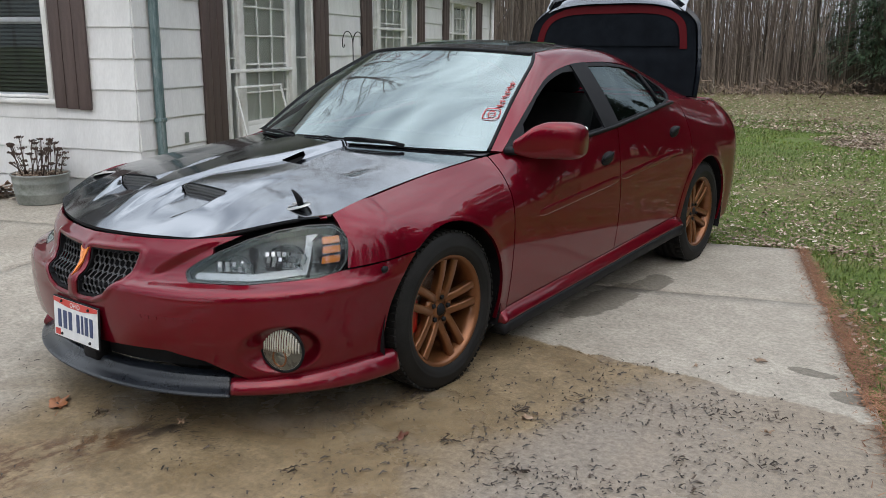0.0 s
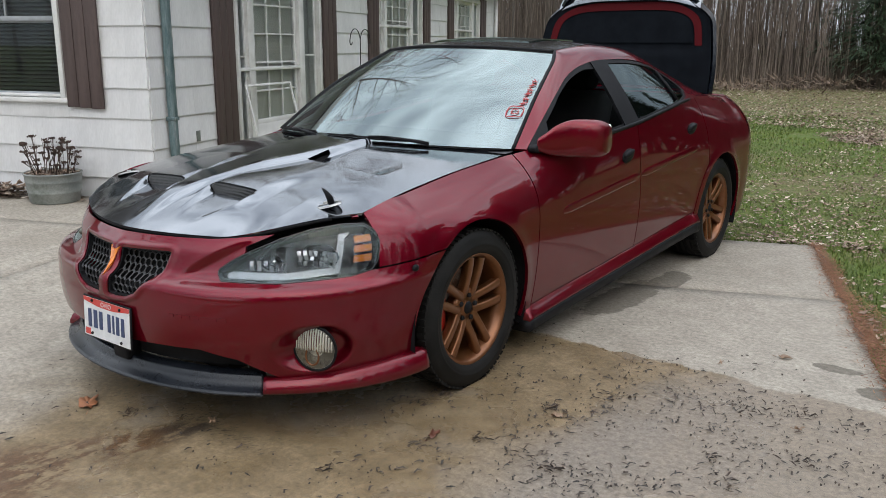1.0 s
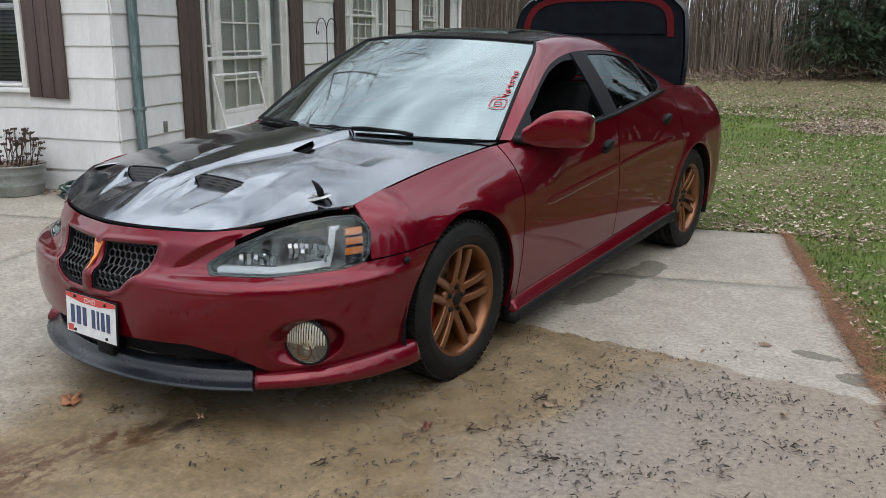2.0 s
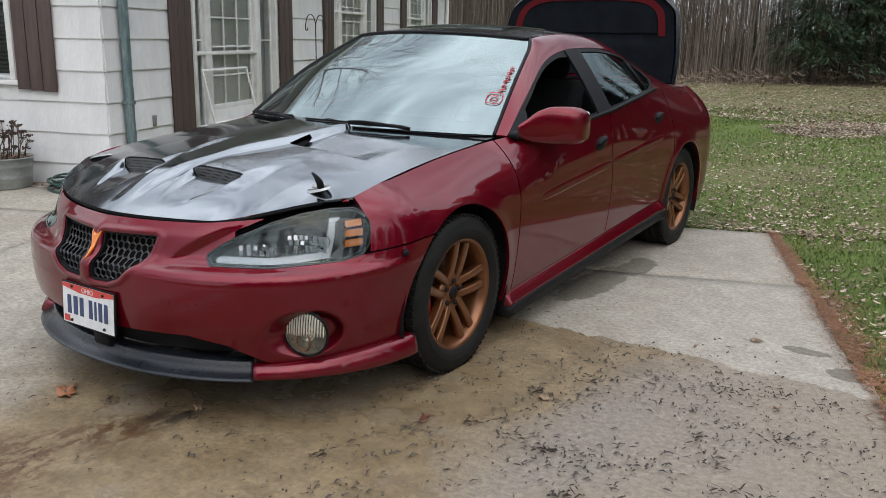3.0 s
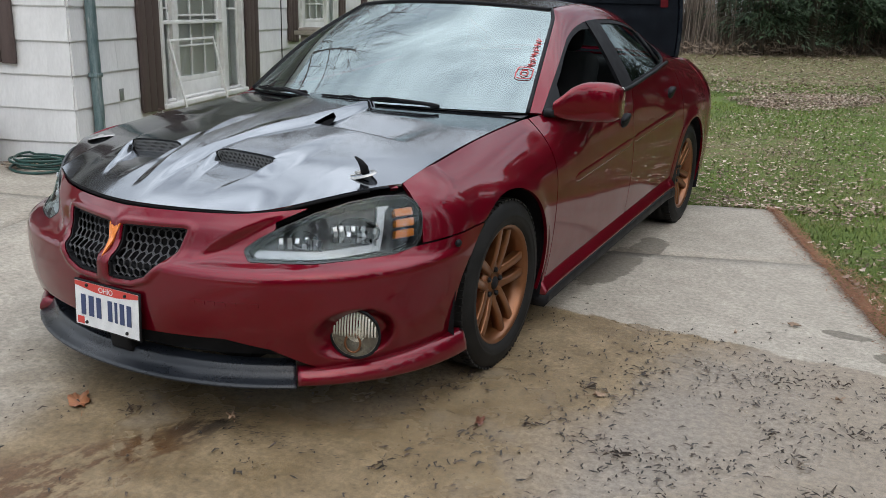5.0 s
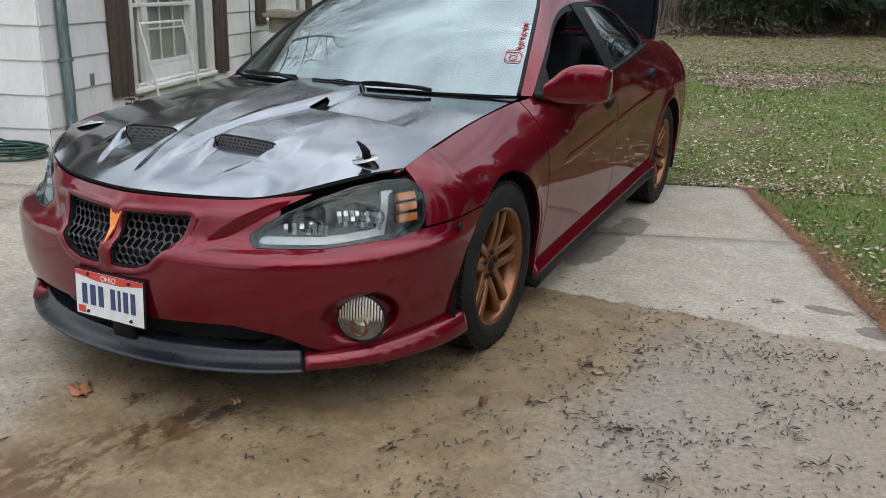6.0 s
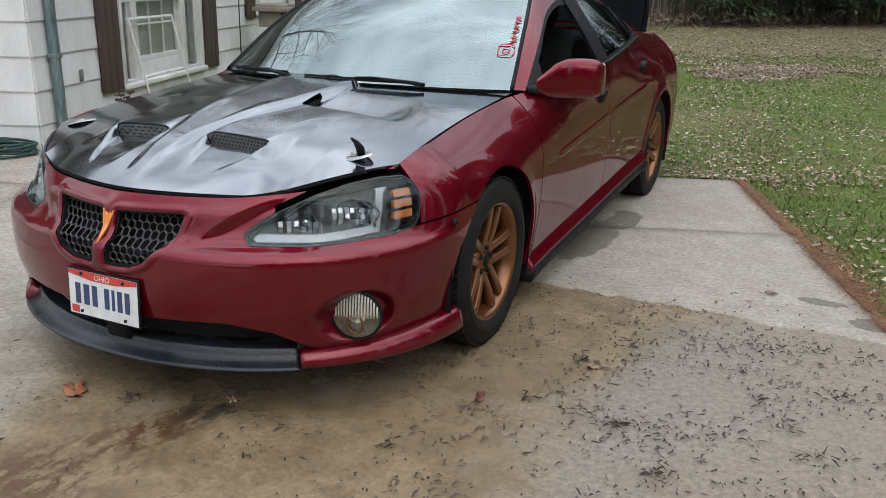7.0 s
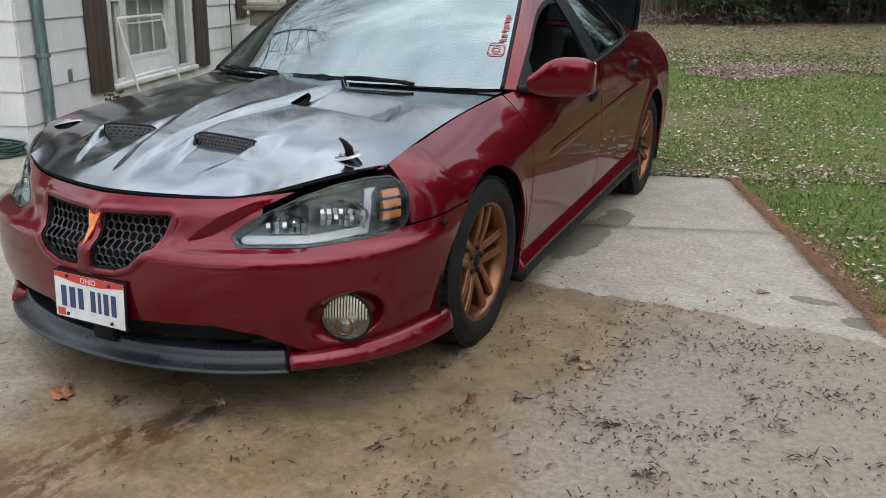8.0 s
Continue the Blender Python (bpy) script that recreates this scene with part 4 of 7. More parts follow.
def picture_window(y0, y1, z0, z1, m):
    """A wide window: narrow side lights beside a paned middle sash, white casing and sill."""
    win = part("window", box((-0.14, y0 + 0.02, z0 + 0.005), (0.0, y1 - 0.02, z0 + 0.03)), WHITE_TRIM, house, "wide white window with paned middle sash")
    win.matrix_local = m
    part("window_frame", box((-0.14, y0, z0), (0.035, y0 + 0.045, z1), 0.004), WHITE_TRIM, win)
    part("window_frame", box((-0.14, y1 - 0.045, z0), (0.035, y1, z1), 0.004), WHITE_TRIM, win)
    part("window_head", box((-0.14, y0 + 0.045, z1 - 0.05), (0.035, y1 - 0.045, z1), 0.004), WHITE_TRIM, win)
    part("window_sill", box((-0.10, y0 - 0.03, z0 - 0.045), (0.06, y1 + 0.03, z0), 0.006), WHITE_TRIM, win)
    close_courses(win, y0, y1, z0, z1, 0.045)
    w = y1 - y0
    a, b = y0 + 0.045, y0 + 0.26
    c, d = y0 + 0.76 * w, y1 - 0.045
    for k, (p, q) in enumerate(((a, b), (c + 0.06, d))):
        bars(win, "side_sash", p, q, z0, z1 - 0.05, 1, 2, -0.05, frame_w=0.03)
        part("curtain", box((-0.115, p + 0.05, z0 + 0.02), (-0.11, q, z1 - 0.06)), CURTAIN, win, "pale grey curtain", smooth=False)
    part("mullion", box((-0.10, b, z0), (0.010, b + 0.12, z1 - 0.05), 0.004), WHITE_TRIM, win)
    part("mullion", box((-0.10, c - 0.06, z0), (0.010, c + 0.06, z1 - 0.05), 0.004), WHITE_TRIM, win)
    bars(win, "sash", b + 0.12, c - 0.06, z0 + 0.16, z1 - 0.05, 3, 5, -0.06, frame_w=0.05)
    part("apron", box((-0.07, b + 0.12, z0), (-0.03, c - 0.06, z0 + 0.16), 0.004), WHITE_TRIM, win)
    part("rail", box((-0.028, y0 + 0.05, z0 + 0.70), (0.012, c - 0.05, z0 + 0.735), 0.004), WHITE_TRIM, win)
    slats(win, b + 0.15, c - 0.10, z0 + 0.2, z1 - 0.08, -0.074, BLIND, 0.030, 66)
    return win


for o in LONG_OPEN:
    picture_window(*o, Matrix.Identity(4))
for y0, y1, z0, z1 in ((0.94, 1.30, 0.39, 2.2), (3.29, 3.65, 0.39, 2.2), (4.70, 5.05, 0.86, 2.25), (6.97, 7.30, 0.86, 2.25), (8.32, 8.64, 0.86, 2.25), (10.49, 10.90, 0.86, 2.25)):
    shutter(house, y0, y1, z0, z1, Matrix.Identity(4))

# short wall: a double-hung window with a dark blind, and its shutter
y0, y1, z0, z1 = (SHORT + SHORT_OPEN[0][0], SHORT + SHORT_OPEN[0][1], SHORT_OPEN[0][2], SHORT_OPEN[0][3])
win = part("window", box((-0.14, y0 + 0.02, z0 + 0.005), (0.0, y1 - 0.02, z0 + 0.03)), WHITE_TRIM, house, "white double-hung window with a dark lowered blind")
win.matrix_local = SHORT_PLACE
part("window_frame", box((-0.14, y0, z0), (0.035, y0 + 0.05, z1), 0.004), WHITE_TRIM, win)
part("window_frame", box((-0.14, y1 - 0.05, z0), (0.035, y1, z1), 0.004), WHITE_TRIM, win)
part("window_sill", box((-0.10, y0 - 0.03, z0 - 0.04), (0.055, y1 + 0.03, z0 + 0.0), 0.006), WHITE_TRIM, win)
close_courses(win, y0, y1, z0, z1, 0.04)
bars(win, "sash", y0 + 0.05, y1 - 0.05, z0, z0 + 0.66, 1, 1, -0.07, frame_w=0.045, mat=GREY_SASH)
bars(win, "sash", y0 + 0.05, y1 - 0.05, z0 + 0.63, z1, 2, 1, -0.035, frame_w=0.04, mat=GREY_SASH)
slats(win, y0 + 0.08, y1 - 0.08, z0 + 0.07, z1 - 0.1, -0.095, DARK_BLIND, 0.033, 28)
for a, b in ((SHORT - 0.775, SHORT - 0.415), (SHORT - 2.36, SHORT - 1.98)):
    shutter(house, a, b, 0.86, 2.3, SHORT_PLACE)

# downspout near the corner, a dented rectangular pipe with straps
bm = bmesh.new()
rnd = random.Random(4)
rows = []
for k in range(27):
    z = 0.02 + k * 0.1
    j = 0.004 * noise.noise((k * 0.7, 0, 3))
    rows.append([bm.verts.new((0.030 + dx + j, 0.215 + dy + j, z)) for dx, dy in ((0, -0.027), (0.010, -0.036), (0.050, -0.036), (0.06, -0.027), (0.06, 0.027), (0.050, 0.036), (0.010, 0.036), (0, 0.027))])
for a, b in zip(rows, rows[1:]):
    for k in range(8):
        bm.faces.new((a[k], a[(k + 1) % 8], b[(k + 1) % 8], b[k]))
bm.faces.new(rows[-1])
bm.faces.new(rows[0][::-1])
pipe = part("downspout", bm, COPPER, house, "dull green downspout at the house corner")
for z in (0.75, 1.9):
    part("strap", box((0.02, 0.172, z), (0.096, 0.258, z + 0.03), 0.003), COPPER, pipe)
pipe2 = part("downspout", tube([(0.06, 11.65, 0.02), (0.06, 11.65, 2.6)], 0.04, 8), WHITE_TRIM, house, "white downspout at the far corner")
part("vent_cover", box((0.020, 0.605, 0.53), (0.028, 0.662, 0.625), 0.002), ZINC, house)


# ---- the car ----
car = thing("car", "dark red four-door sedan with black hood, bronze wheels and open trunk", "car")


def side(u, v):
    """Both halves of the lower body: u below nought is the car's right."""
    x, y, z = body(abs(u), v)
    return (x if u >= 0 else -x, y, z)


ARCH = 0.385
lamp_shape = poly([(0.343 * 1.2, 0.600), (0.352 * 1.2, 0.587), (0.494 * 1.2, 0.585), (0.680 * 1.2, 0.600), (0.735 * 1.2, 0.616), (0.750 * 1.2, 0.640), (0.762 * 1.2, 0.705), (0.758 * 1.2, 0.730), (0.740 * 1.2, 0.746), (0.67 * 1.2, 0.747), (0.58 * 1.2, 0.733), (0.495 * 1.2, 0.704), (0.42 * 1.2, 0.662), (0.37 * 1.2, 0.626)], 0.015)
nostril = poly([(0.034, 0.645), (0.262, 0.654), (0.245, 0.590), (0.170, 0.515), (0.120, 0.496), (0.032, 0.492)], 0.006)
intake = poly([(0.0, 0.10), (0.0, 0.318), (0.30, 0.328), (0.43, 0.330), (0.55, 0.298), (0.668, 0.218), (0.70, 0.10), (-0.1, 0.10), (-0.1, 0.318)], 0.004)


def fog_hole(u, z):
    return (math.hypot((abs(u) - 0.612) / 0.128, (z - 0.340) / 0.098) - 1) * 0.098


def arch(y, z, hub, r=ARCH):
    return r - math.hypot(y - hub, z - HUB_Z)


def seam_z(y):
    return 0.606 + (y + 0.55) * 0.075


def keep_bumper(u, v, p):
    a = abs(u)
    top = seam_z(p[1]) - 0.003 if a > 0.74 else 2.0
    over = max(lamp_shape(a * 1.2, p[2]) - 0.018, 0.40 - a, 0.628 - p[2], a - 0.76)
    return max(p[2] - top, -over, -lamp_shape(a * 1.2, p[2]), -nostril(abs(p[0]), p[2]), -intake(abs(p[0]), p[2]), -fog_hole(u, p[2]), arch(p[1], p[2], HUB_F), p[1] + 0.1)


def keep_fender(u, v, p):
    a = abs(u)
    return max(0.765 - a, seam_z(p[1]) + 0.003 - p[2] if p[1] < 0 else -1, -lamp_shape(a * 1.2, p[2]), arch(p[1], p[2], HUB_F), p[1] - 0.468, 0.20 - p[2])


def door_foot(y):
    return 0.232 + (y - 0.5) * 0.075


def keep_front_door(u, v, p):
    return max(0.475 - p[1], p[1] - 1.535, door_foot(p[1]) - p[2])


def keep_rear_door(u, v, p):
    return max(1.542 - p[1], p[1] - 2.545, door_foot(p[1]) - p[2], arch(p[1], p[2], HUB_R, 0.435))


def keep_quarter(u, v, p):
    r = math.hypot(p[1] - HUB_R, p[2] - HUB_Z)
    ahead = min(2.552 - p[1], r - 0.428)
    return max(ahead, ARCH - r, 0.22 - p[2])


part("front_bumper", sheet(side, (-1.12, 1.12, 300), (0, 1, 116), keep_bumper, 0, 0.014), RED, car, "red front bumper with twin grille openings")
for sgn, nm in ((1, False), (-1, True)):
    part("fender", sheet(body, (0.74, 1.23, 100), (0, 1, 64), keep_fender, 0, 0.014, mirror=nm), RED, car)
    fd = part("front_door", sheet(body, (1.2, 1.54, 100), (0, 1, 56), keep_front_door, 0, 0.014, mirror=nm), RED, car)
    rd = part("rear_door", sheet(body, (1.5, 1.82, 100), (0, 1, 56), keep_rear_door, 0, 0.014, mirror=nm), RED, car)
    part("quarter_panel", sheet(body, (1.74, 2.28, 130), (0, 1, 60), keep_quarter, 0, 0.014, mirror=nm), RED, car)
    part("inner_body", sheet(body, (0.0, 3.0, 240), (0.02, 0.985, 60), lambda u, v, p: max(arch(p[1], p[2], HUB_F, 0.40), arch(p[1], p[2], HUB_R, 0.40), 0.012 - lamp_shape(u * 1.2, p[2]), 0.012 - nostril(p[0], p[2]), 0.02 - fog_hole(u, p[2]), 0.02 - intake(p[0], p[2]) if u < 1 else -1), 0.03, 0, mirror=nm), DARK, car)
part("rear_bumper", sheet(lambda u, v: side(6 - u if u > 3 else u, v) if u <= 3 else (lambda q: (-q[0], q[1], q[2]))(body(6 - u, v)), (2.285, 3.715, 130), (0.05, 1, 40), None, 0, 0.014), RED, car, "red rear bumper")

# doors' mouldings and handles
for nm in (False, True):
    for y0, y1, owner in ((0.69, 1.525, "front"), (1.553, 2.36, "rear")):
        prof = [(-0.003, 0.0), (0.0025, 0.004), (0.004, 0.012), (0.0025, 0.034), (0.001, 0.042), (-0.003, 0.046)]
        bm = bmesh.new()
        rows = []
        n = 24
        for i in range(n + 1):
            y = y0 + (y1 - y0) * i / n
            zc = 0.610 + (y - 0.70) * 0.086
            taper = 0.45 + 0.55 * step(y0, y0 + 0.05, y) * step(-y1, -y1 + 0.05, -y)
            rows.append([bm.verts.new(((side_x(y, zc + h) + o * taper) * (-1 if nm else 1), y, zc + 0.024 + (h - 0.024) * taper)) for o, h in prof])
        for a, b in zip(rows, rows[1:]):
            for k in range(len(prof) - 1):
                bm.faces.new((a[k], b[k], b[k + 1], a[k + 1]))
        bmesh.ops.recalc_face_normals(bm, faces=bm.faces)
        part("side_moulding", bm, RED, car)
    for y, z in ((1.385, 0.822), (2.30, 0.895)):
        bm = bmesh.new()
        bmesh.ops.create_uvsphere(bm, u_segments=20, v_segments=10, radius=1.0)
        x = side_x(y, z)
        bmesh.ops.transform(bm, verts=bm.verts, matrix=Matrix.LocRotScale(((-x - 0.002 if nm else x + 0.002), y, z), Euler((radians(12), 0, 0)), (0.020, 0.066, 0.034)))
        part("door_handle", bm, TRIM, car, "black oval pull handle")
        bm = bmesh.new()
        bmesh.ops.create_uvsphere(bm, u_segments=20, v_segments=10, radius=1.0)
        bmesh.ops.transform(bm, verts=bm.verts, matrix=Matrix.LocRotScale(((-x - 0.012 if nm else x + 0.012), y - 0.004, z + 0.012), Euler((radians(12), 0, 0)), (0.016, 0.060, 0.018)))
        part("door_handle_grip", bm, TRIM, car)

# side skirts
for nm in (False, True):
    s = -1 if nm else 1
    for name, prof, mat in (("side_skirt", [(-0.03, 0.004), (-0.012, -0.002), (-0.002, -0.012), (0.022, -0.046), (0.026, -0.054), (0.022, -0.062), (-0.06, -0.064)], RED), ("skirt_strip", [(-0.02, -0.060), (0.026, -0.062), (0.030, -0.072), (0.030, -0.104), (0.020, -0.116), (-0.08, -0.118)], TRIM)):
        bm = bmesh.new()
        rows = []
        n = 50
        for i in range(n + 1):
            y = 0.43 + (2.41 - 0.43) * i / n
            top = door_foot(y) - 0.004
            rows.append([bm.verts.new((s * (side_x(y, top) + o), y, top + h * (1 + 0.05 * (y - 0.43)))) for o, h in prof])
        for a, b in zip(rows, rows[1:]):
            for k in range(len(prof) - 1):
                bm.faces.new((a[k], b[k], b[k + 1], a[k + 1]))
        for row in (rows[0], rows[-1]):
            bm.faces.new(row)
        bmesh.ops.recalc_face_normals(bm, faces=bm.faces)
        part(name, bm, mat, car)

# front lip: black in the middle, red towards the wheels
LIP_L, LIP_W, LIP_N = 0.775, 0.925, 2.08


def lip_curve(u, grow=0.0):
    s, c = math.sin(u * math.pi / 2), max(0.0, math.cos(u * math.pi / 2))
    return ((LIP_W + grow) * s ** (2 / LIP_N), Y0 - (LIP_L + grow) * c ** (2 / LIP_N))


def lip(u0, u1, n, prof, mirror_x=False):
    bm = bmesh.new()
    rows = []
    for i in range(n + 1):
        u = u0 + (u1 - u0) * i / n
        row = []
        for o, h in prof(abs(u)):
            x, y = lip_curve(abs(u), o)
            row.append(bm.verts.new((x * (-1 if (u < 0) != mirror_x else 1), y, h)))
        rows.append(row)
    for a, b in zip(rows, rows[1:]):
        for k in range(len(rows[0]) - 1):
            bm.faces.new((a[k], b[k], b[k + 1], a[k + 1]))
    for row in (rows[0], rows[-1]):
        bm.faces.new(row)
    bmesh.ops.recalc_face_normals(bm, faces=bm.faces)
    return bm


def lip_black(u):
    return [(-0.10, 0.232), (-0.052, 0.232), (-0.045, 0.227), (-0.040, 0.212), (-0.032, 0.200), (-0.018, 0.190), (-0.004, 0.183), (0.006, 0.178), (0.008, 0.174), (0.006, 0.170), (-0.12, 0.171)]


def lip_red(u):
    k = step(0.46, 0.98, u)
    up = 0.030 * k
    out = 0.010 * k
    return [(-0.055, 0.225 + up), (-0.030 + out, 0.230 + up), (-0.006 + out, 0.222 + up * 0.9), (0.006 + out, 0.200 + up * 0.4), (0.008 + out, 0.186), (0.000 + out, 0.176), (-0.04, 0.172), (-0.10, 0.172)]


part("lip_spoiler", lip(-0.462, 0.462, 90, lip_black), LIP, car, "scuffed black plastic front lip")
for nm in (False, True):
    part("lip_corner", lip(0.465, 0.975, 50, lip_red, nm), RED, car)
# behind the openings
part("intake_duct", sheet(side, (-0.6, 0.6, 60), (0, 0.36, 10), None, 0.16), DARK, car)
part("intake_panel", sheet(side, (-0.42, 0.42, 50), (0.10, 0.30, 8), None, 0.075), TRIM, car)
bm = bmesh.new()
add_box(bm, (-0.045, -1.045, 0.215), (0.055, -0.98, 0.30), 0.012)
part("plate_bracket", bm, TRIM, car)


def nose_at(x, z, out=0.0):
    """A place on the nose from its front view, moved forward by out."""
    n = nose_pow(z)
    s = min(1.0, abs(x) / side_x(Y0, z)) ** (n / 2)
    c = math.sqrt(max(0.0, 1 - s * s))
    return Vector((x, Y0 - nose_len(z) * c ** (2 / n) - beak(x, z) - out, z))


# honeycomb grilles
for s in (1, -1):
    bm = bmesh.new()
    pitch, t = 0.0272, 0.0021
    R = pitch / math.sqrt(3)
    for row in range(-1, 9):
        for col in range(-1, 11):
            cx, cz = 0.028 + (col + 0.5 * (row % 2)) * pitch, 0.488 + row * R * 1.5
            if nostril(cx, cz) > R * 0.9:
                continue
            rings = []
            for rr, dep in ((R, -0.022), (R - t, -0.020), (R - t, -0.0245)):
                ring = []
                for k in range(6):
                    a = math.pi / 6 + k * math.pi / 3
                    x, z = cx + rr * math.cos(a), cz + rr * math.sin(a)
                    p = nose_at(abs(x), z, dep)
                    ring.append(bm.verts.new((s * x, p.y, z)))
                rings.append(ring)
            for a, b in ((0, 1), (1, 2)):
                for k in range(6):
                    bm.faces.new((rings[a][k], rings[a][(k + 1) % 6], rings[b][(k + 1) % 6], rings[b][k]))
    bmesh.ops.recalc_face_normals(bm, faces=bm.faces)
    g = part("grille", bm, GRILLE, car, "black honeycomb grille insert", smooth=False)
    ring_shape = lambda u, v, p: max(nostril(abs(p[0]), p[2]) + 0.001, -nostril(abs(p[0]), p[2]) - 0.005)
    part("grille_surround", sheet(body, (0.0, 0.26, 90), (0.5, 0.99, 70), ring_shape, 0.004, 0.02, mirror=s < 0), TRIM, g)
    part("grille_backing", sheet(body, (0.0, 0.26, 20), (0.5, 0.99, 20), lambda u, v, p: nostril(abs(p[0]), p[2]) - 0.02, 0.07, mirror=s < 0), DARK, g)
# badge on the divider
bm = bmesh.new()
out = [(-0.025, 0.652), (0.0, 0.638), (0.025, 0.652), (0.010, 0.600), (0.0, 0.552), (-0.010, 0.600)]
fr = [bm.verts.new(nose_at(x, z, 0.005)) for x, z in out]
bk = [bm.verts.new(nose_at(x, z, -0.004)) for x, z in out]
mid = bm.verts.new(nose_at(0, 0.61, 0.009))
for k in range(6):
    bm.faces.new((fr[k], fr[(k + 1) % 6], mid))
    bm.faces.new((fr[k], bk[k], bk[(k + 1) % 6], fr[(k + 1) % 6]))
bmesh.ops.recalc_face_normals(bm, faces=bm.faces)
part("badge", bm, EMBLEM, car, "orange arrowhead badge", smooth=False)
# embossed maker's mark as seven plain bars
for k in range(7):
    x = 0.330 + k * 0.0315
    bm = bmesh.new()
    q = [nose_at(x + dx, 0.447 + dz, 0.0015) for dx, dz in ((0, 0), (0.023, 0), (0.023, 0.013), (0, 0.013))]
    vs = [bm.verts.new(p) for p in q] + [bm.verts.new(p + Vector((0, 0.006, 0))) for p in q]
    for f in ((0, 1, 2, 3), (0, 4, 5, 1), (1, 5, 6, 2), (2, 6, 7, 3), (3, 7, 4, 0)):
        bm.faces.new([vs[i] for i in f])
    bmesh.ops.recalc_face_normals(bm, faces=bm.faces)
    part("mark_bar", bm, RED, car, smooth=False)

# number plate: bars for its characters
plate = part("number_plate", box((-0.155, -0.004, -0.081), (0.155, 0.003, 0.081), 0.003), TRIM, car, "white number plate in a black frame")
plate.matrix_local = pose(0.012, -1.088, 0.375, -3, 0, 0)
part("plate_face", box((-0.149, -0.0055, -0.075), (0.149, -0.0045, 0.075)), PLATE_WHITE, plate, smooth=False)
bm = bmesh.new()
vs = [bm.verts.new(c) for c in ((-0.149, -0.0062, 0.075), (0.149, -0.0062, 0.075), (0.149, -0.0062, 0.060), (0.05, -0.0062, 0.047), (-0.05, -0.0062, 0.047), (-0.149, -0.0062, 0.060))]
bm.faces.new(vs[::-1])
part("plate_band", bm, PLATE_RED, plate, smooth=False)
for x0, w in ((-0.120, 0.022), (-0.083, 0.024), (-0.046, 0.022), (0.008, 0.020), (0.040, 0.012), (0.064, 0.020), (0.096, 0.020)):
    part("plate_bar", box((x0, -0.0075, -0.038), (x0 + w, -0.0058, 0.032), 0.0006), PLATE_INK, plate, smooth=False)
part("plate_sticker", box((-0.140, -0.007, -0.070), (-0.108, -0.0058, -0.046)), PLATE_RED, plate, smooth=False)
for x, z in ((-0.095, -0.062), (0.095, -0.062), (0.09, 0.062), (-0.09, 0.066)):
    bm = bmesh.new()
    bmesh.ops.create_uvsphere(bm, u_segments=10, v_segments=6, radius=0.006)
    bmesh.ops.translate(bm, verts=bm.verts, vec=(x, -0.007, z))
    part("screw", bm, IRON, plate)
txt = bpy.data.curves.new("state", "FONT")
txt.body, txt.size, txt.align_x, txt.extrude = "OHIO", 0.026, "CENTER", 0.0003
tob = new("plate_word", txt)
tob.data.materials.append(PLATE_WHITE)
tob.parent = plate
tob.matrix_local = pose(0, -0.0066, 0.0515, 90, 0, 0)

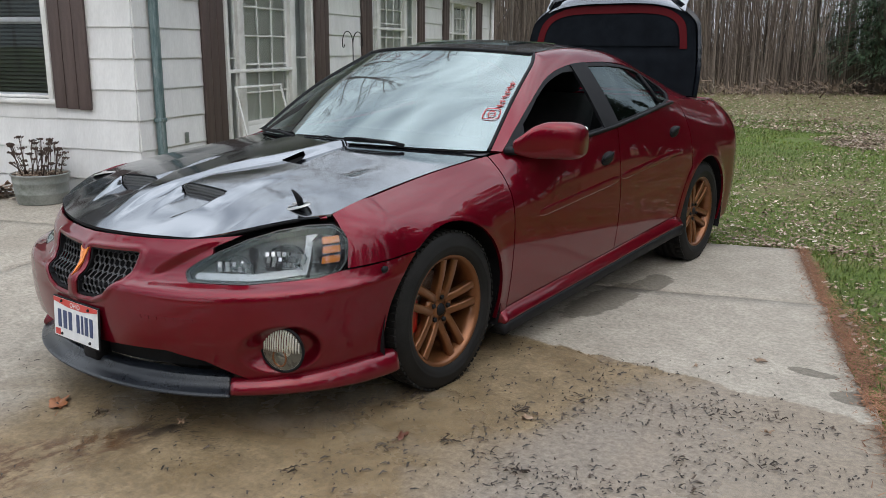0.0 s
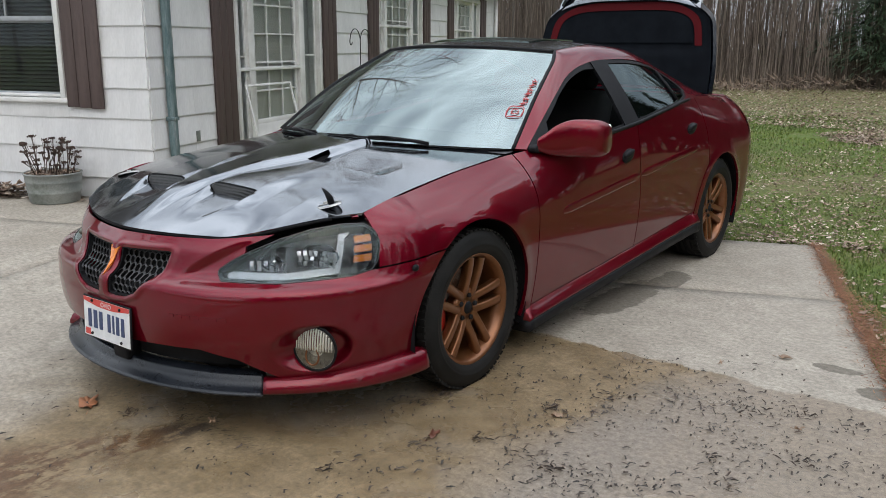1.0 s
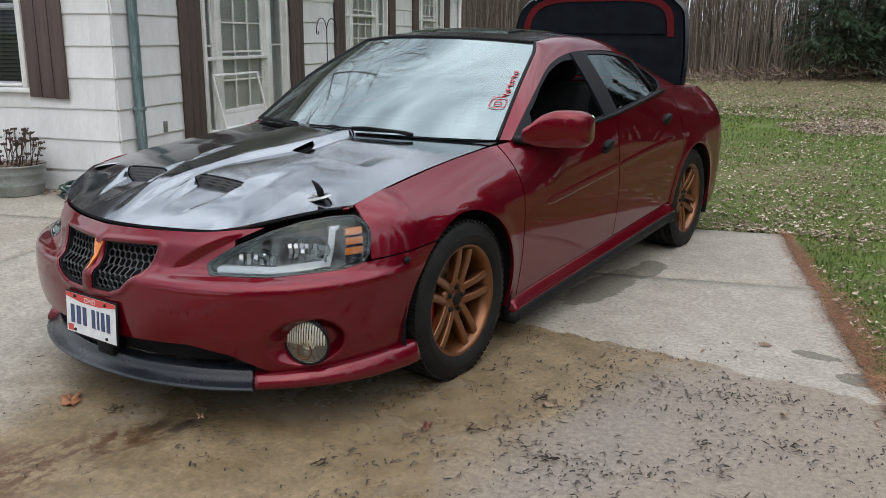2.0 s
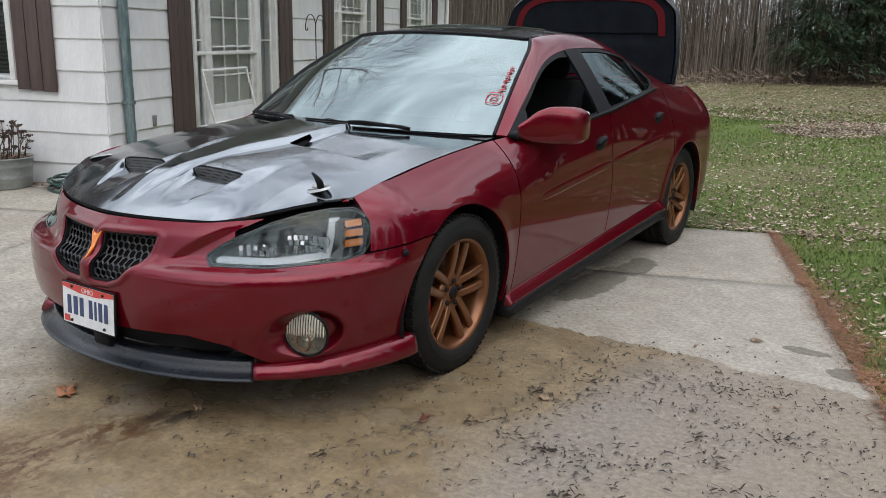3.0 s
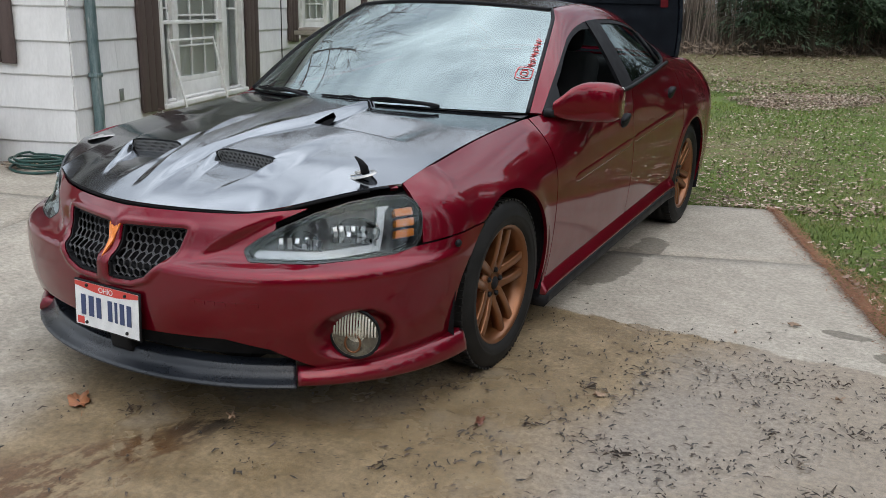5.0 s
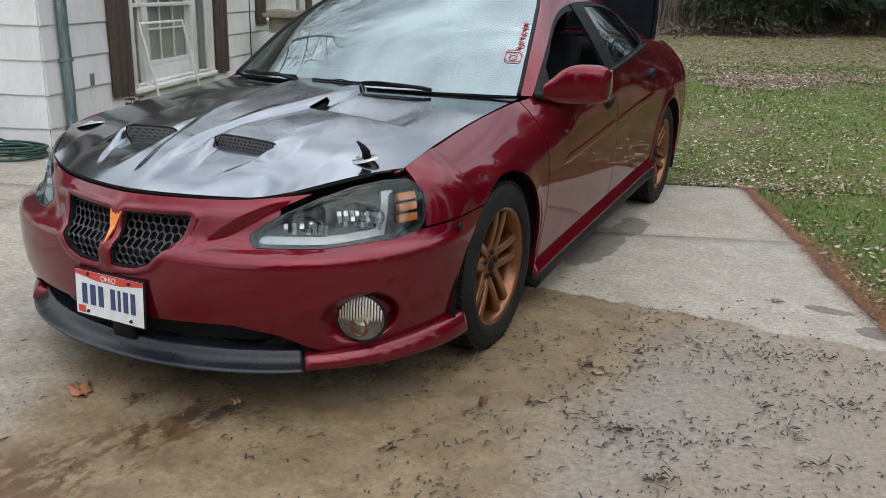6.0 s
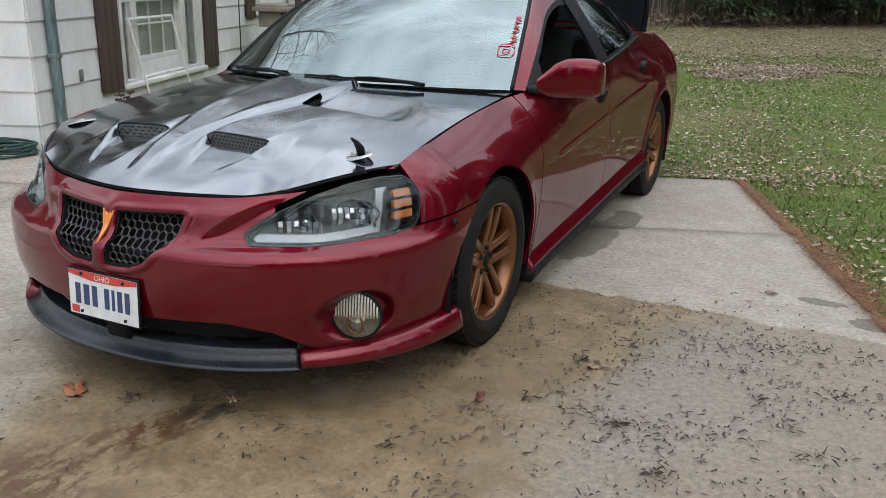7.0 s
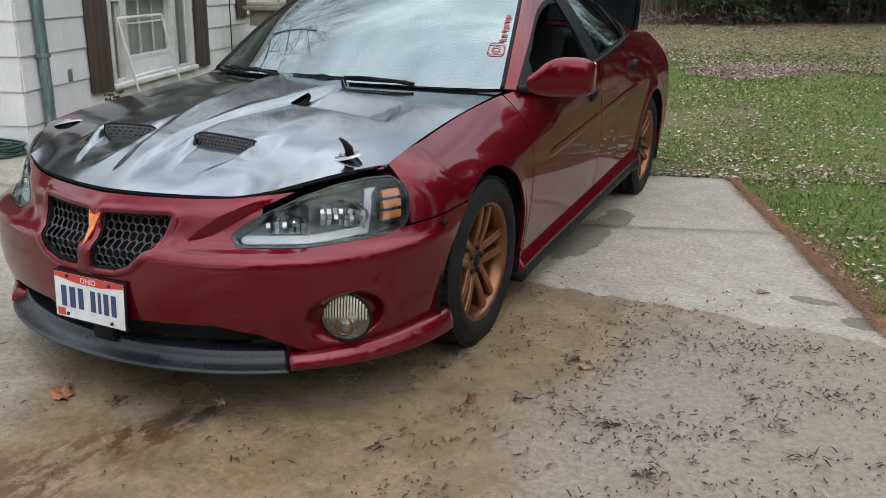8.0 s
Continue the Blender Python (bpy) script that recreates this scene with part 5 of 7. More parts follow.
# headlamps
for nm in (False, True):
    s = -1 if nm else 1
    inside = lambda u, v, p: lamp_shape(u * 1.2, p[2]) + 0.003
    lamp = part("headlamp", sheet(body, (0.29, 0.80, 90), (0.55, 1.0, 60), inside, 0.060, 0.0, mirror=nm), LAMP_CASE, car, "clear headlamp with black housing and amber marker")
    part("lamp_edge", sheet(body, (0.29, 0.80, 130), (0.55, 1.0, 90), lambda u, v, p: max(lamp_shape(u * 1.2, p[2]) + 0.001, -lamp_shape(u * 1.2, p[2]) - 0.0045), -0.001, 0.006, mirror=nm), LAMP_EDGE, lamp)
    part("lamp_rim", sheet(body, (0.29, 0.80, 130), (0.55, 1.0, 90), lambda u, v, p: max(lamp_shape(u * 1.2, p[2]) + 0.002, -lamp_shape(u * 1.2, p[2]) - 0.012), 0.003, 0.055, mirror=nm), TRIM, lamp)
    lens = part("lens", sheet(body, (0.29, 0.80, 90), (0.55, 1.0, 60), inside, 0.001, 0.0, mirror=nm), LENS, lamp, "clear plastic lens")
    lens.visible_shadow = False
    bar = poly([(0.350 * 1.2, 0.596), (0.36 * 1.2, 0.590), (0.50 * 1.2, 0.588), (0.645 * 1.2, 0.602), (0.668 * 1.2, 0.72), (0.69 * 1.2, 0.738), (0.655 * 1.2, 0.735), (0.625 * 1.2, 0.620), (0.50 * 1.2, 0.604), (0.36 * 1.2, 0.606)], 0.001)
    part("light_bar", sheet(body, (0.29, 0.80, 150), (0.55, 1.0, 100), lambda u, v, p: bar(u * 1.2, p[2]), 0.022, 0.02, mirror=nm), GREY_BAR, lamp, "grey light-guide strip")
    for k in range(3):
        zc = 0.635 + 0.034 * k
        am = poly([((0.690 + 0.004 * k) * 1.2, zc), ((0.740 + 0.004 * k) * 1.2, zc + 0.004), ((0.742 + 0.004 * k) * 1.2, zc + 0.022), ((0.692 + 0.004 * k) * 1.2, zc + 0.018)], 0.003)
        part("amber_segment", sheet(body, (0.67, 0.78, 60), (0.65, 1.0, 80), lambda u, v, p: am(u * 1.2, p[2]), 0.014, 0.03, mirror=nm), AMBER, lamp)
    for uc, zc, r, tilt in ((0.568, 0.652, 0.060, 0), (0.44, 0.625, 0.040, 0)):
        # reflector bowl with facets, aimed forwards
        u_, v_ = uc, (zc - 0.18) / (nose_top(math.sin(uc * math.pi / 2)) - 0.18)
        p = Vector(body(u_, v_))
        prof = [(0.012, -0.050), (0.02, -0.049), (r * 0.55, -0.040), (r * 0.85, -0.022), (r, 0.0), (r + 0.004, 0.0)]
        bm = spin([(a, h) for a, h in prof], 14, "z")
        bmesh.ops.transform(bm, verts=bm.verts, matrix=Matrix.LocRotScale((s * p.x, p.y + 0.050, zc), Euler((radians(90), 0, radians(18) * s)), (1.15, 0.72, 1)))
        part("reflector", bm, CHROME, lamp, smooth=False)
        bm = bmesh.new()
        bmesh.ops.create_uvsphere(bm, u_segments=12, v_segments=8, radius=0.014)
        bmesh.ops.translate(bm, verts=bm.verts, vec=(s * p.x, p.y + 0.065, zc))
        part("bulb", bm, CHROME, lamp)
        # upright mirror strips in a shallow bowl round the bulb
        cols, rows_n = (9, 3) if r > 0.05 else (7, 2)
        for row in range(rows_n):
            for q in range(cols):
                if (q * 3 + row * 2) % 5 == 1:
                    continue
                gx, gz = (q - (cols - 1) / 2) / cols, (row - (rows_n - 1) / 2) / rows_n
                bm = box((-0.0068, 0, -0.0090), (0.0068, 0.004, 0.0090), 0.0008)
                m = Matrix.Translation((s * (p.x + gx * 0.135), p.y + 0.054 + 0.055 * gx - 0.10 * gx * gx - 0.05 * gz * gz, zc - 0.012 + gz * 0.019 * rows_n)) @ pose(0, 0, 0, 2 - 40 * gz - 13 * ((q * 2 + row) % 3), 0, (16 - 62 * gx + 9 * (q % 2)) * s)
                bmesh.ops.transform(bm, verts=bm.verts, matrix=m)
                part("reflector_facet", bm, LAMP_FACET, lamp, smooth=False)

# fog lamps in their painted wells
for nm in (False, True):
    s = -1 if nm else 1

    def well(u, v):
        p = Vector(body(u, v))
        k = min(1.0, max(0.0, -fog_hole(u, p.z) / 0.05))
        k = k * k * (3 - 2 * k)
        return tuple(p + Vector((-0.10 * 0.35, 0.085, 0.0)) * k * 0.62)
    part("fog_well", sheet(well, (0.46, 0.78, 70), (0.0, 0.62, 70), lambda u, v, p: fog_hole(u, body(u, v)[2]) - 0.006, 0.0, 0, mirror=nm), RED, car)
    c = Vector((s * 0.752, -0.750, 0.338))
    face = Matrix.Translation(c) @ pose(0, 0, 0, 90, 0, 20 * s) @ Matrix.Diagonal((1.06, 1.06, 1, 1))
    fog = part("fog_lamp", spin([(0.0, -0.05), (0.05, -0.045), (0.078, -0.01), (0.081, 0.0), (0.077, 0.004), (0.072, 0.0)], 40, "z"), TRIM, car, "round ribbed fog lamp")
    fog.matrix_local = face
    bowl = part("reflector", spin([(0.0, -0.040), (0.03, -0.036), (0.060, -0.016), (0.072, 0.0)], 40, "z"), FOG_BOWL, fog)
    bm = bmesh.new()
    rows = []
    for i in range(25):
        r = 0.074 * i / 24
        rows.append([bm.verts.new((r * math.cos(a), r * math.sin(a), 0.014 * (1 - (r / 0.074) ** 2) + (0.0013 * math.sin(r * math.cos(a) * 900) if math.sin(a) * r > -0.006 else 0.0))) for a in [2 * math.pi * k / 96 for k in range(96)]])
    for a, b in zip(rows, rows[1:]):
        for k in range(96):
            try:
                bm.faces.new((a[k], b[k], b[(k + 1) % 96], a[(k + 1) % 96]))
            except ValueError:
                pass
    bmesh.ops.remove_doubles(bm, verts=bm.verts, dist=1e-5)
    bmesh.ops.recalc_face_normals(bm, faces=bm.faces)
    lens = part("lens", bm, FOG_GLASS, fog)
    lens.visible_shadow = False
    bm = bmesh.new()
    add_tube(bm, [(0.026 * math.cos(a) * 0.9 - 0.004, -0.024 + 0.030 * math.sin(a), 0.013) for a in [2 * math.pi * k / 24 for k in range(24)] + [0.0]], 0.0035, 6, False)
    part("bulb_shield", bm, BRONZE, fog)
    for k in range(15):
        x = -0.063 + 0.009 * k
        top = math.sqrt(max(0.0, 0.070 ** 2 - x * x))
        dome = lambda y: 0.0165 * (1 - (x * x + y * y) / 0.074 ** 2) + 0.0005
        ys = [-0.004 + (top + 0.004) * q / 5 for q in range(6)]
        part("lens_rib", tube([(x, y, dome(y)) for y in ys], 0.0030, 6), FOG_RIB, fog)
    lower = part("lower_mask", spin([(0.03, -0.012), (0.071, -0.001)], 24, "z", math.pi), FOG_MASK, fog)
    lower.matrix_local = pose(0, 0, 0, 0, 0, 180)

# side marker
for s in (1, -1):
    bm = bmesh.new()
    bmesh.ops.create_uvsphere(bm, u_segments=14, v_segments=8, radius=1)
    bmesh.ops.transform(bm, verts=bm.verts, matrix=Matrix.LocRotScale((s * 0.932, -0.405, 0.590), None, (0.010, 0.016, 0.013)))
    part("side_marker", bm, TRIM, car)

# hood
def hood_at(u, v):
    x = u
    yf, yr = hood_front(x), hood_rear(x)
    return (x, yf + (yr - yf) * v, hood(x, yf + (yr - yf) * v))


SLOT = poly([(0.096, 0.004), (0.332, 0.004), (0.336, 0.019), (0.090, 0.019)], 0.005)
VENT = poly([(0.168, -0.196), (0.220, -0.196), (0.168, -0.03)])


def keep_hood(u, v, p):
    a = abs(p[0])
    return max(a - (hood_half(p[1]) - 0.006), -VENT(a, p[1]), -SLOT(a, p[1] - scoop_mouth(a)))


hd = part("hood", sheet(hood_at, (-0.775, 0.775, 270), (0.0, 1.0, 230), keep_hood, 0, 0.010), BLACK_PAINT, car, "glossy black hood with scoops, patchy and slightly raised")
part("hood_underside", sheet(hood_at, (-0.74, 0.74, 30), (0.03, 0.99, 30), None, 0.045), DARK, car)
for s in (1, -1):
    # scoop: a dark throat behind the slot, and its wire mesh
    part("scoop_throat", sheet(lambda u, v: (s * u, scoop_mouth(u) - 0.03 + v * 0.13, hood(u, scoop_mouth(u) - 0.012) - 0.008 - 0.03 * v), (0.085, 0.345, 16), (0.0, 1.0, 6), None), DARK, hd)
    bm = bmesh.new()
    for i in range(42):
        a0 = 0.092 + 0.242 * i / 41
        for d in (0.011, -0.011):
            a1 = min(0.336, max(0.090, a0 + d))
            add_tube(bm, [(s * a0, scoop_mouth(a0) + 0.009, hood(a0, scoop_mouth(a0) - 0.004) - 0.006), (s * a1, scoop_mouth(a1) + 0.017, hood(a1, scoop_mouth(a1) + 0.030) - 0.007)], 0.0010, 4, False)
    part("scoop_mesh", bm, MESH, hd)
    # hood pin: oval plate, post and hairpin tab
    cx, cy = s * 0.625, -0.545
    z = hood(abs(cx), cy)
    slope = math.degrees(math.atan2(hood(0.625, cy + 0.05) - hood(0.625, cy - 0.05), 0.1))
    lean = math.degrees(math.atan2(hood(0.66, cy) - hood(0.59, cy), 0.07)) * s
    base = part("hood_pin", spin([(0.0, 0.003), (0.027, 0.003), (0.030, 0.0035), (0.033, -0.004)], 36, "z"), STEEL, hd, "steel-rimmed black oval hood pin plate")
    base.matrix_local = Matrix.Translation((cx, cy, z + 0.002)) @ pose(0, 0, 0, slope, -lean, -78) @ Matrix.Diagonal((1.05, 1.95, 1, 1))
    part("pin_face", spin([(0.0, 0.0045), (0.022, 0.0045), (0.025, 0.003)], 36, "z"), BLACK_PAINT, base)
    part("pin_ring", tube([(0.012 * math.cos(a), 0.010 * math.sin(a) - 0.006, 0.006) for a in [2 * math.pi * k / 24 for k in range(25)]], 0.0022, 6), STEEL, base)
    if s > 0:
        tab = part("pin_tab", tube([(0.0, 0.012, 0.003), (0.003, 0.014, 0.025), (0.001, 0.010, 0.045), (-0.005, 0.002, 0.062)], [0.0075, 0.008, 0.0055, 0.0025], 8), TRIM, base)
    part("pin_post", tube([(0, 0, 0), (0, 0, 0.014)], 0.006, 10), STEEL, base)
    # slot of the rear vent
    part("vent_cavity", sheet(lambda u, v: (s * u, v, hood(u, v) - 0.03), (0.08, 0.22, 8), (-0.21, 0.0, 8), lambda u, v, p: VENT(u, v) - 0.01), DARK, hd)
part("hood_seal", tube([(x, hood_front(x) + 0.006, hood(x, hood_front(x)) - 0.009) for x in [-0.70 + 1.40 * i / 60 for i in range(61)]], 0.0065, 6), DARK, car)

# cowl and wipers
part("cowl", sheet(lambda u, v: (u, hood_rear(u) - 0.03 + v * (windshield(u / 0.8, 0.0)[1] + 0.05 - hood_rear(u)), 0.925 - 0.02 * (abs(u) / 0.76) ** 2 + 0.012 * v), (-0.76, 0.76, 40), (0, 1, 6), None), TRIM, car)


def wiper(x0, x1, lift, s):
    """An arm with a hooked end and a blade lying on the glass."""
    def on(x, k, o):
        p = windshield(max(-1, min(1, x / 0.78)), k)
        return Vector((p[0], p[1] - 0.010 - o * 0.5, p[2] + o))
    pts = [on(x0 + (x1 - x0) * t, 0.012 + lift * t, 0.012) for t in [i / 14 for i in range(15)]]
    blade = part("wiper", tube(pts, 0.004, 6), TRIM, car, "black wiper blade")
    part("blade_strip", tube([p + Vector((0, 0.008, -0.007)) for p in pts], 0.0045, 5), RUBBER, blade)
    arm = [on(x1 + 0.03, -0.02, 0.006), on(x1 - 0.03 * s, 0.0, 0.016), on((x0 * 0.35 + x1 * 0.65), 0.012, 0.020), on((x0 + x1) / 2, 0.013 + lift / 2, 0.016)]
    part("wiper_arm", tube(arm, [0.009, 0.008, 0.005, 0.004], 8), TRIM, blade)
    for t in (0.3, 0.7):
        p = on(x0 + (x1 - x0) * t, 0.012 + lift * t, 0.017)
        part("blade_bridge", tube([p - Vector((0.05, 0, 0.006)), p + Vector((0, 0, 0.004)), p + Vector((0.05, 0, -0.006))], 0.003, 5), TRIM, blade)


wiper(-0.60, -0.17, 0.012, 1)
wiper(-0.07, 0.42, 0.0, 1)

# roof, pillars and glass
ED = 0.90


def trim_edge(k):
    """How far across the glass and the roof skin reach."""
    return 0.955 - 0.055 * step(0.85, 1.15, k)


def rail_strip(k, w):
    r = Vector(rail(k))
    a = Vector(side_window(r.y, 0.85))
    if k < 1:
        b = Vector(windshield(trim_edge(k), k))
    elif k < 2:
        b = Vector(roof(trim_edge(k), k - 1))
    else:
        b = Vector(rear_glass(trim_edge(k), k - 2))
    q = (1 - w) ** 2 * a + 2 * w * (1 - w) * (r + (r - (a + b) / 2) * 0.25) + w * w * b
    return tuple(q)


for nm in (False, True):
    part("roof_rail", sheet(rail_strip, (0.0, 3.0, 150), (0, 1, 16), None, 0, 0.012, mirror=nm), RED, car, "red pillar and roof edge")
part("roof", sheet(lambda t, k: roof(t, k), (-ED + 0.003, ED - 0.003, 60), (0.0, 1.0, 50), None, 0, 0.008), BLACK_PAINT, car, "black roof with a sunroof")
part("sunroof", sheet(lambda t, k: tuple(Vector(roof(t, k)) + Vector((0, 0, 0.006))), (-0.55, 0.55, 30), (0.20, 0.62, 24), None, 0, 0.010), SHIELD, car, "tinted glass sunroof")
ws = part("windshield", sheet(windshield, (-0.95, 0.95, 60), (0.0, 0.985, 40), None, 0.002), SHIELD, car, "windshield reflecting sky and bare branches")
ws.visible_shadow = False
seal = bmesh.new()
loop = [windshield(trim_edge(k / 30) - 0.004, k / 30) for k in range(31)] + [windshield(t / 30, 0.99) for t in range(27, -28, -1)] + [windshield(-trim_edge(k / 30) + 0.004, k / 30) for k in range(30, -1, -1)]
add_tube(seal, loop, 0.009, 6)
part("windshield_seal", seal, TRIM, car)
part("windshield_shade", sheet(windshield, (-0.95, 0.95, 60), (0.0, 1.0, 60), lambda t, k, p: min(k - 0.025, 0.965 - k, 0.915 - abs(t)), 0.007), DARK, ws)
part("rear_window", sheet(rear_glass, (-ED + 0.02, ED - 0.02, 40), (0.03, 0.97, 30), None, 0.002), SIDE_GLASS, car)

FRONT_WIN = poly([(0.68, 0.10), (1.395, 0.085), (1.395, 0.76), (1.30, 0.785), (0.95, 0.785), (0.76, 0.72)], 0.012)
REAR_WIN = poly([(1.575, 0.085), (2.26, 0.09), (2.38, 0.16), (2.44, 0.32), (2.43, 0.50), (2.36, 0.66), (2.20, 0.77), (1.575, 0.79)], 0.012)
for nm in (False, True):
    # black frames round the openings
    part("window_frame", sheet(side_window, (0.57, 2.50, 220), (0.0, 0.86, 80), lambda y, h, p: max(-FRONT_WIN(y, h), -REAR_WIN(y, h), REAR_WIN(y, h) - 0.05 if y > 1.8 else -1), 0.003, 0.010, mirror=nm), TRIM, car, "black window surrounds")
    part("belt_moulding", tube([((-1 if nm else 1) * (side_window(y, 0.03)[0] + 0.004), y, side_window(y, 0.03)[2]) for y in [0.66 + 1.76 * i / 40 for i in range(41)]], 0.010, 8), TRIM, car)
    g = part("rear_door_glass", sheet(side_window, (1.55, 2.47, 46), (0.05, 0.84, 30), lambda y, h, p: REAR_WIN(y, h) - 0.01, 0.008, mirror=nm), SIDE_GLASS, car, "dark rear door glass")
    part("glass_divider", tube([((-1 if nm else 1) * (side_window(2.20, h)[0] - 0.002), 2.20 + 0.03 * h, side_window(2.20, h)[2]) for h in (0.1, 0.4, 0.7)], 0.010, 6), TRIM, car)
    part("b_pillar", sheet(side_window, (1.405, 1.57, 20), (0.03, 0.85, 20), None, -0.003, 0.006, mirror=nm), TRIM, car, "black door pillar")
    if nm:
        part("front_door_glass", sheet(side_window, (0.64, 1.42, 40), (0.05, 0.84, 30), lambda y, h, p: FRONT_WIN(y, h) - 0.01, 0.008, mirror=nm), SIDE_GLASS, car)
    part("rear_pillar", sheet(side_window, (2.10, 3.0, 100), (0.0, 0.86, 50), lambda y, h, p: 0.045 - REAR_WIN(y, h), 0.001, 0, mirror=nm), RED, car)

# rear deck round the open trunk
part("rear_deck", sheet(lambda u, v: (0.735 * u * (1 - max(0.0, (3.0 + 0.78 * v - 3.25) / 0.56) ** 2.5) ** 0.4, 3.0 + 0.78 * v, 1.075 - 0.04 * v - 0.06 * max(0, v - 0.75) * 4 * 0.25 - 0.03 * u ** 4), (-1, 1, 60), (0, 1, 40), lambda u, v, p: -max(abs(p[0]) - 0.58, 3.07 - p[1], p[1] - 3.68), 0, 0.02), RED, car)
part("trunk_well", box((-0.62, 3.05, 0.35), (0.62, 3.7, 0.95)), LID_LINER, car, smooth=False)

# trunk lid, standing open
LID = Matrix.Translation((0, 3.10, 1.06)) @ pose(0, 0, 0, 79, 0, 0)


def lid_half(l):
    return 0.705 - 0.055 * step(0.1, 0.66, l) - 0.20 * step(0.46, 0.78, l) ** 2


def lid_arch(t, l):
    """The lid's free edge is arched and its corners are rounded off."""
    return l - 0.075 * step(0.30, 0.74, l) * abs(t) ** 3.5


def lid_skin(t, l):
    w = lid_half(l)
    edge = abs(t) ** 6
    return (w * t, lid_arch(t, l), -0.055 * (1 - edge) + 0.02 * edge - 0.02 * math.sin(l * 2.0) + 0.05 * step(0.66, 0.74, l))


lid = part("trunk_lid", sheet(lid_skin, (-1, 1, 60), (0.0, 0.74, 40), None, 0, 0.03, flip=False), LID_PAINT, car, "raised dark trunk lid with red inner edge")
lid.matrix_local = LID
lid_under = lambda t, l: (lid_half(l) * 0.985 * t, lid_arch(t, l), 0.012 + 0.010 * abs(t) ** 4 - 0.018 * step(0.25, 0.32, l) * (1 - step(0.70, 0.74, l)) * (1 - abs(t) ** 8))
part("lid_liner", sheet(lid_under, (-1, 1, 50), (0.005, 0.735, 40), None, 0), LID_LINER, lid, "dark felt trunk liner")
part("lid_edge", sheet(lambda t, l: tuple(Vector(lid_under(t, l)) + Vector((0, 0, 0.006))), (-1, 1, 120), (0.30, 0.735, 80), lambda t, l, p: max((abs(t) / 0.90) ** 7 + (max(0.0, l - 0.2) / 0.445) ** 7 - 1, 0.33 - l, 1 - (abs(t) / 0.82) ** 7 - (max(0.0, l - 0.2) / 0.385) ** 7), 0, 0.0), LID_RED, lid, "dark red inner edge")
part("lid_tray", sheet(lambda t, l: tuple(Vector(lid_under(t, l)) + Vector((0, 0, 0.010))), (-1, 1, 60), (0.30, 0.735, 50), lambda t, l, p: max((abs(t) / 0.805) ** 7 + (max(0.0, l - 0.2) / 0.372) ** 7 - 1, 0.35 - l), 0, 0), LID_LINER, lid)
part("lid_lip", sheet(lambda t, l: (lid_half(0.66) * t, 0.650 - 0.070 * abs(t) ** 3.5 + 0.110 * math.sin(l), 0.030 - 0.075 * (1 - math.cos(l)) - 0.02 * t ** 4), (-1, 1, 60), (0.0, 1.45, 20), None, 0, 0), BLACK_PAINT, lid)
sp = bmesh.new()
rows = []
for i in range(31):
    t = -1 + 2 * i / 30
    fall = abs(t) ** 4
    rows.append([sp.verts.new((0.55 * t, 0.60 + dy, -0.05 - dz * (1 - fall) + 0.03 * fall)) for dy, dz in ((0, 0.0), (0.05, 0.035), (0.11, 0.055), (0.135, 0.05), (0.12, 0.025), (0.09, 0.0))])
for a, b in zip(rows, rows[1:]):
    for k in range(5):
        sp.faces.new((a[k], b[k], b[k + 1], a[k + 1]))
bmesh.ops.recalc_face_normals(sp, faces=sp.faces)
part("spoiler", sp, BLACK_PAINT, lid)

# the left door mirror: a housing that swells from its foot on the door
def loft(sections, sides=28, power=0.72):
    """Rounded-square sections: centre, half-depth, half-height."""
    bm = bmesh.new()
    rings = []
    for c, d, h in sections:
        ring = []
        for k in range(sides):
            a = 2 * math.pi * k / sides
            ca, sa = math.cos(a), math.sin(a)
            ring.append(bm.verts.new((c[0], c[1] + d * math.copysign(abs(ca) ** power, ca), c[2] + h * math.copysign(abs(sa) ** power, sa))))
        rings.append(ring)
    for p, q in zip(rings, rings[1:]):
        for k in range(sides):
            bm.faces.new((p[k], p[(k + 1) % sides], q[(k + 1) % sides], q[k]))
    bm.faces.new(rings[0])
    bm.faces.new(rings[-1])
    bmesh.ops.recalc_face_normals(bm, faces=bm.faces)
    return bm


def smooth_sections(keys, n):
    fs = [keyed(*[(k[0], v) for k, v in zip(keys, col)]) for col in zip(*[k[1:] for k in keys])]
    out = []
    for i in range(n + 1):
        t = keys[0][0] + (keys[-1][0] - keys[0][0]) * i / n
        x, y, z, d, h = (f(t) for f in fs)
        out.append(((x, y, z), d, h))
    return out


secs = smooth_sections([(0, 0.845, 0.605, 0.945, 0.032, 0.032), (1, 0.868, 0.640, 0.950, 0.046, 0.050), (2, 0.900, 0.690, 0.962, 0.058, 0.074), (3, 0.945, 0.750, 0.968, 0.066, 0.086), (4, 1.002, 0.800, 0.966, 0.066, 0.087), (5, 1.045, 0.826, 0.963, 0.060, 0.078), (6, 1.064, 0.838, 0.961, 0.044, 0.060)], 30)
mr = part("door_mirror", loft(secs, power=0.66), RED, car, "red door mirror")
part("mirror_glass", box((0.93, 0.868, 0.90), (1.06, 0.876, 1.03), 0.01), CHROME, mr)
part("mirror_foot", loft(smooth_sections([(0, 0.815, 0.60, 0.925, 0.055, 0.020), (1, 0.850, 0.61, 0.925, 0.050, 0.018)], 4)), TRIM, mr)

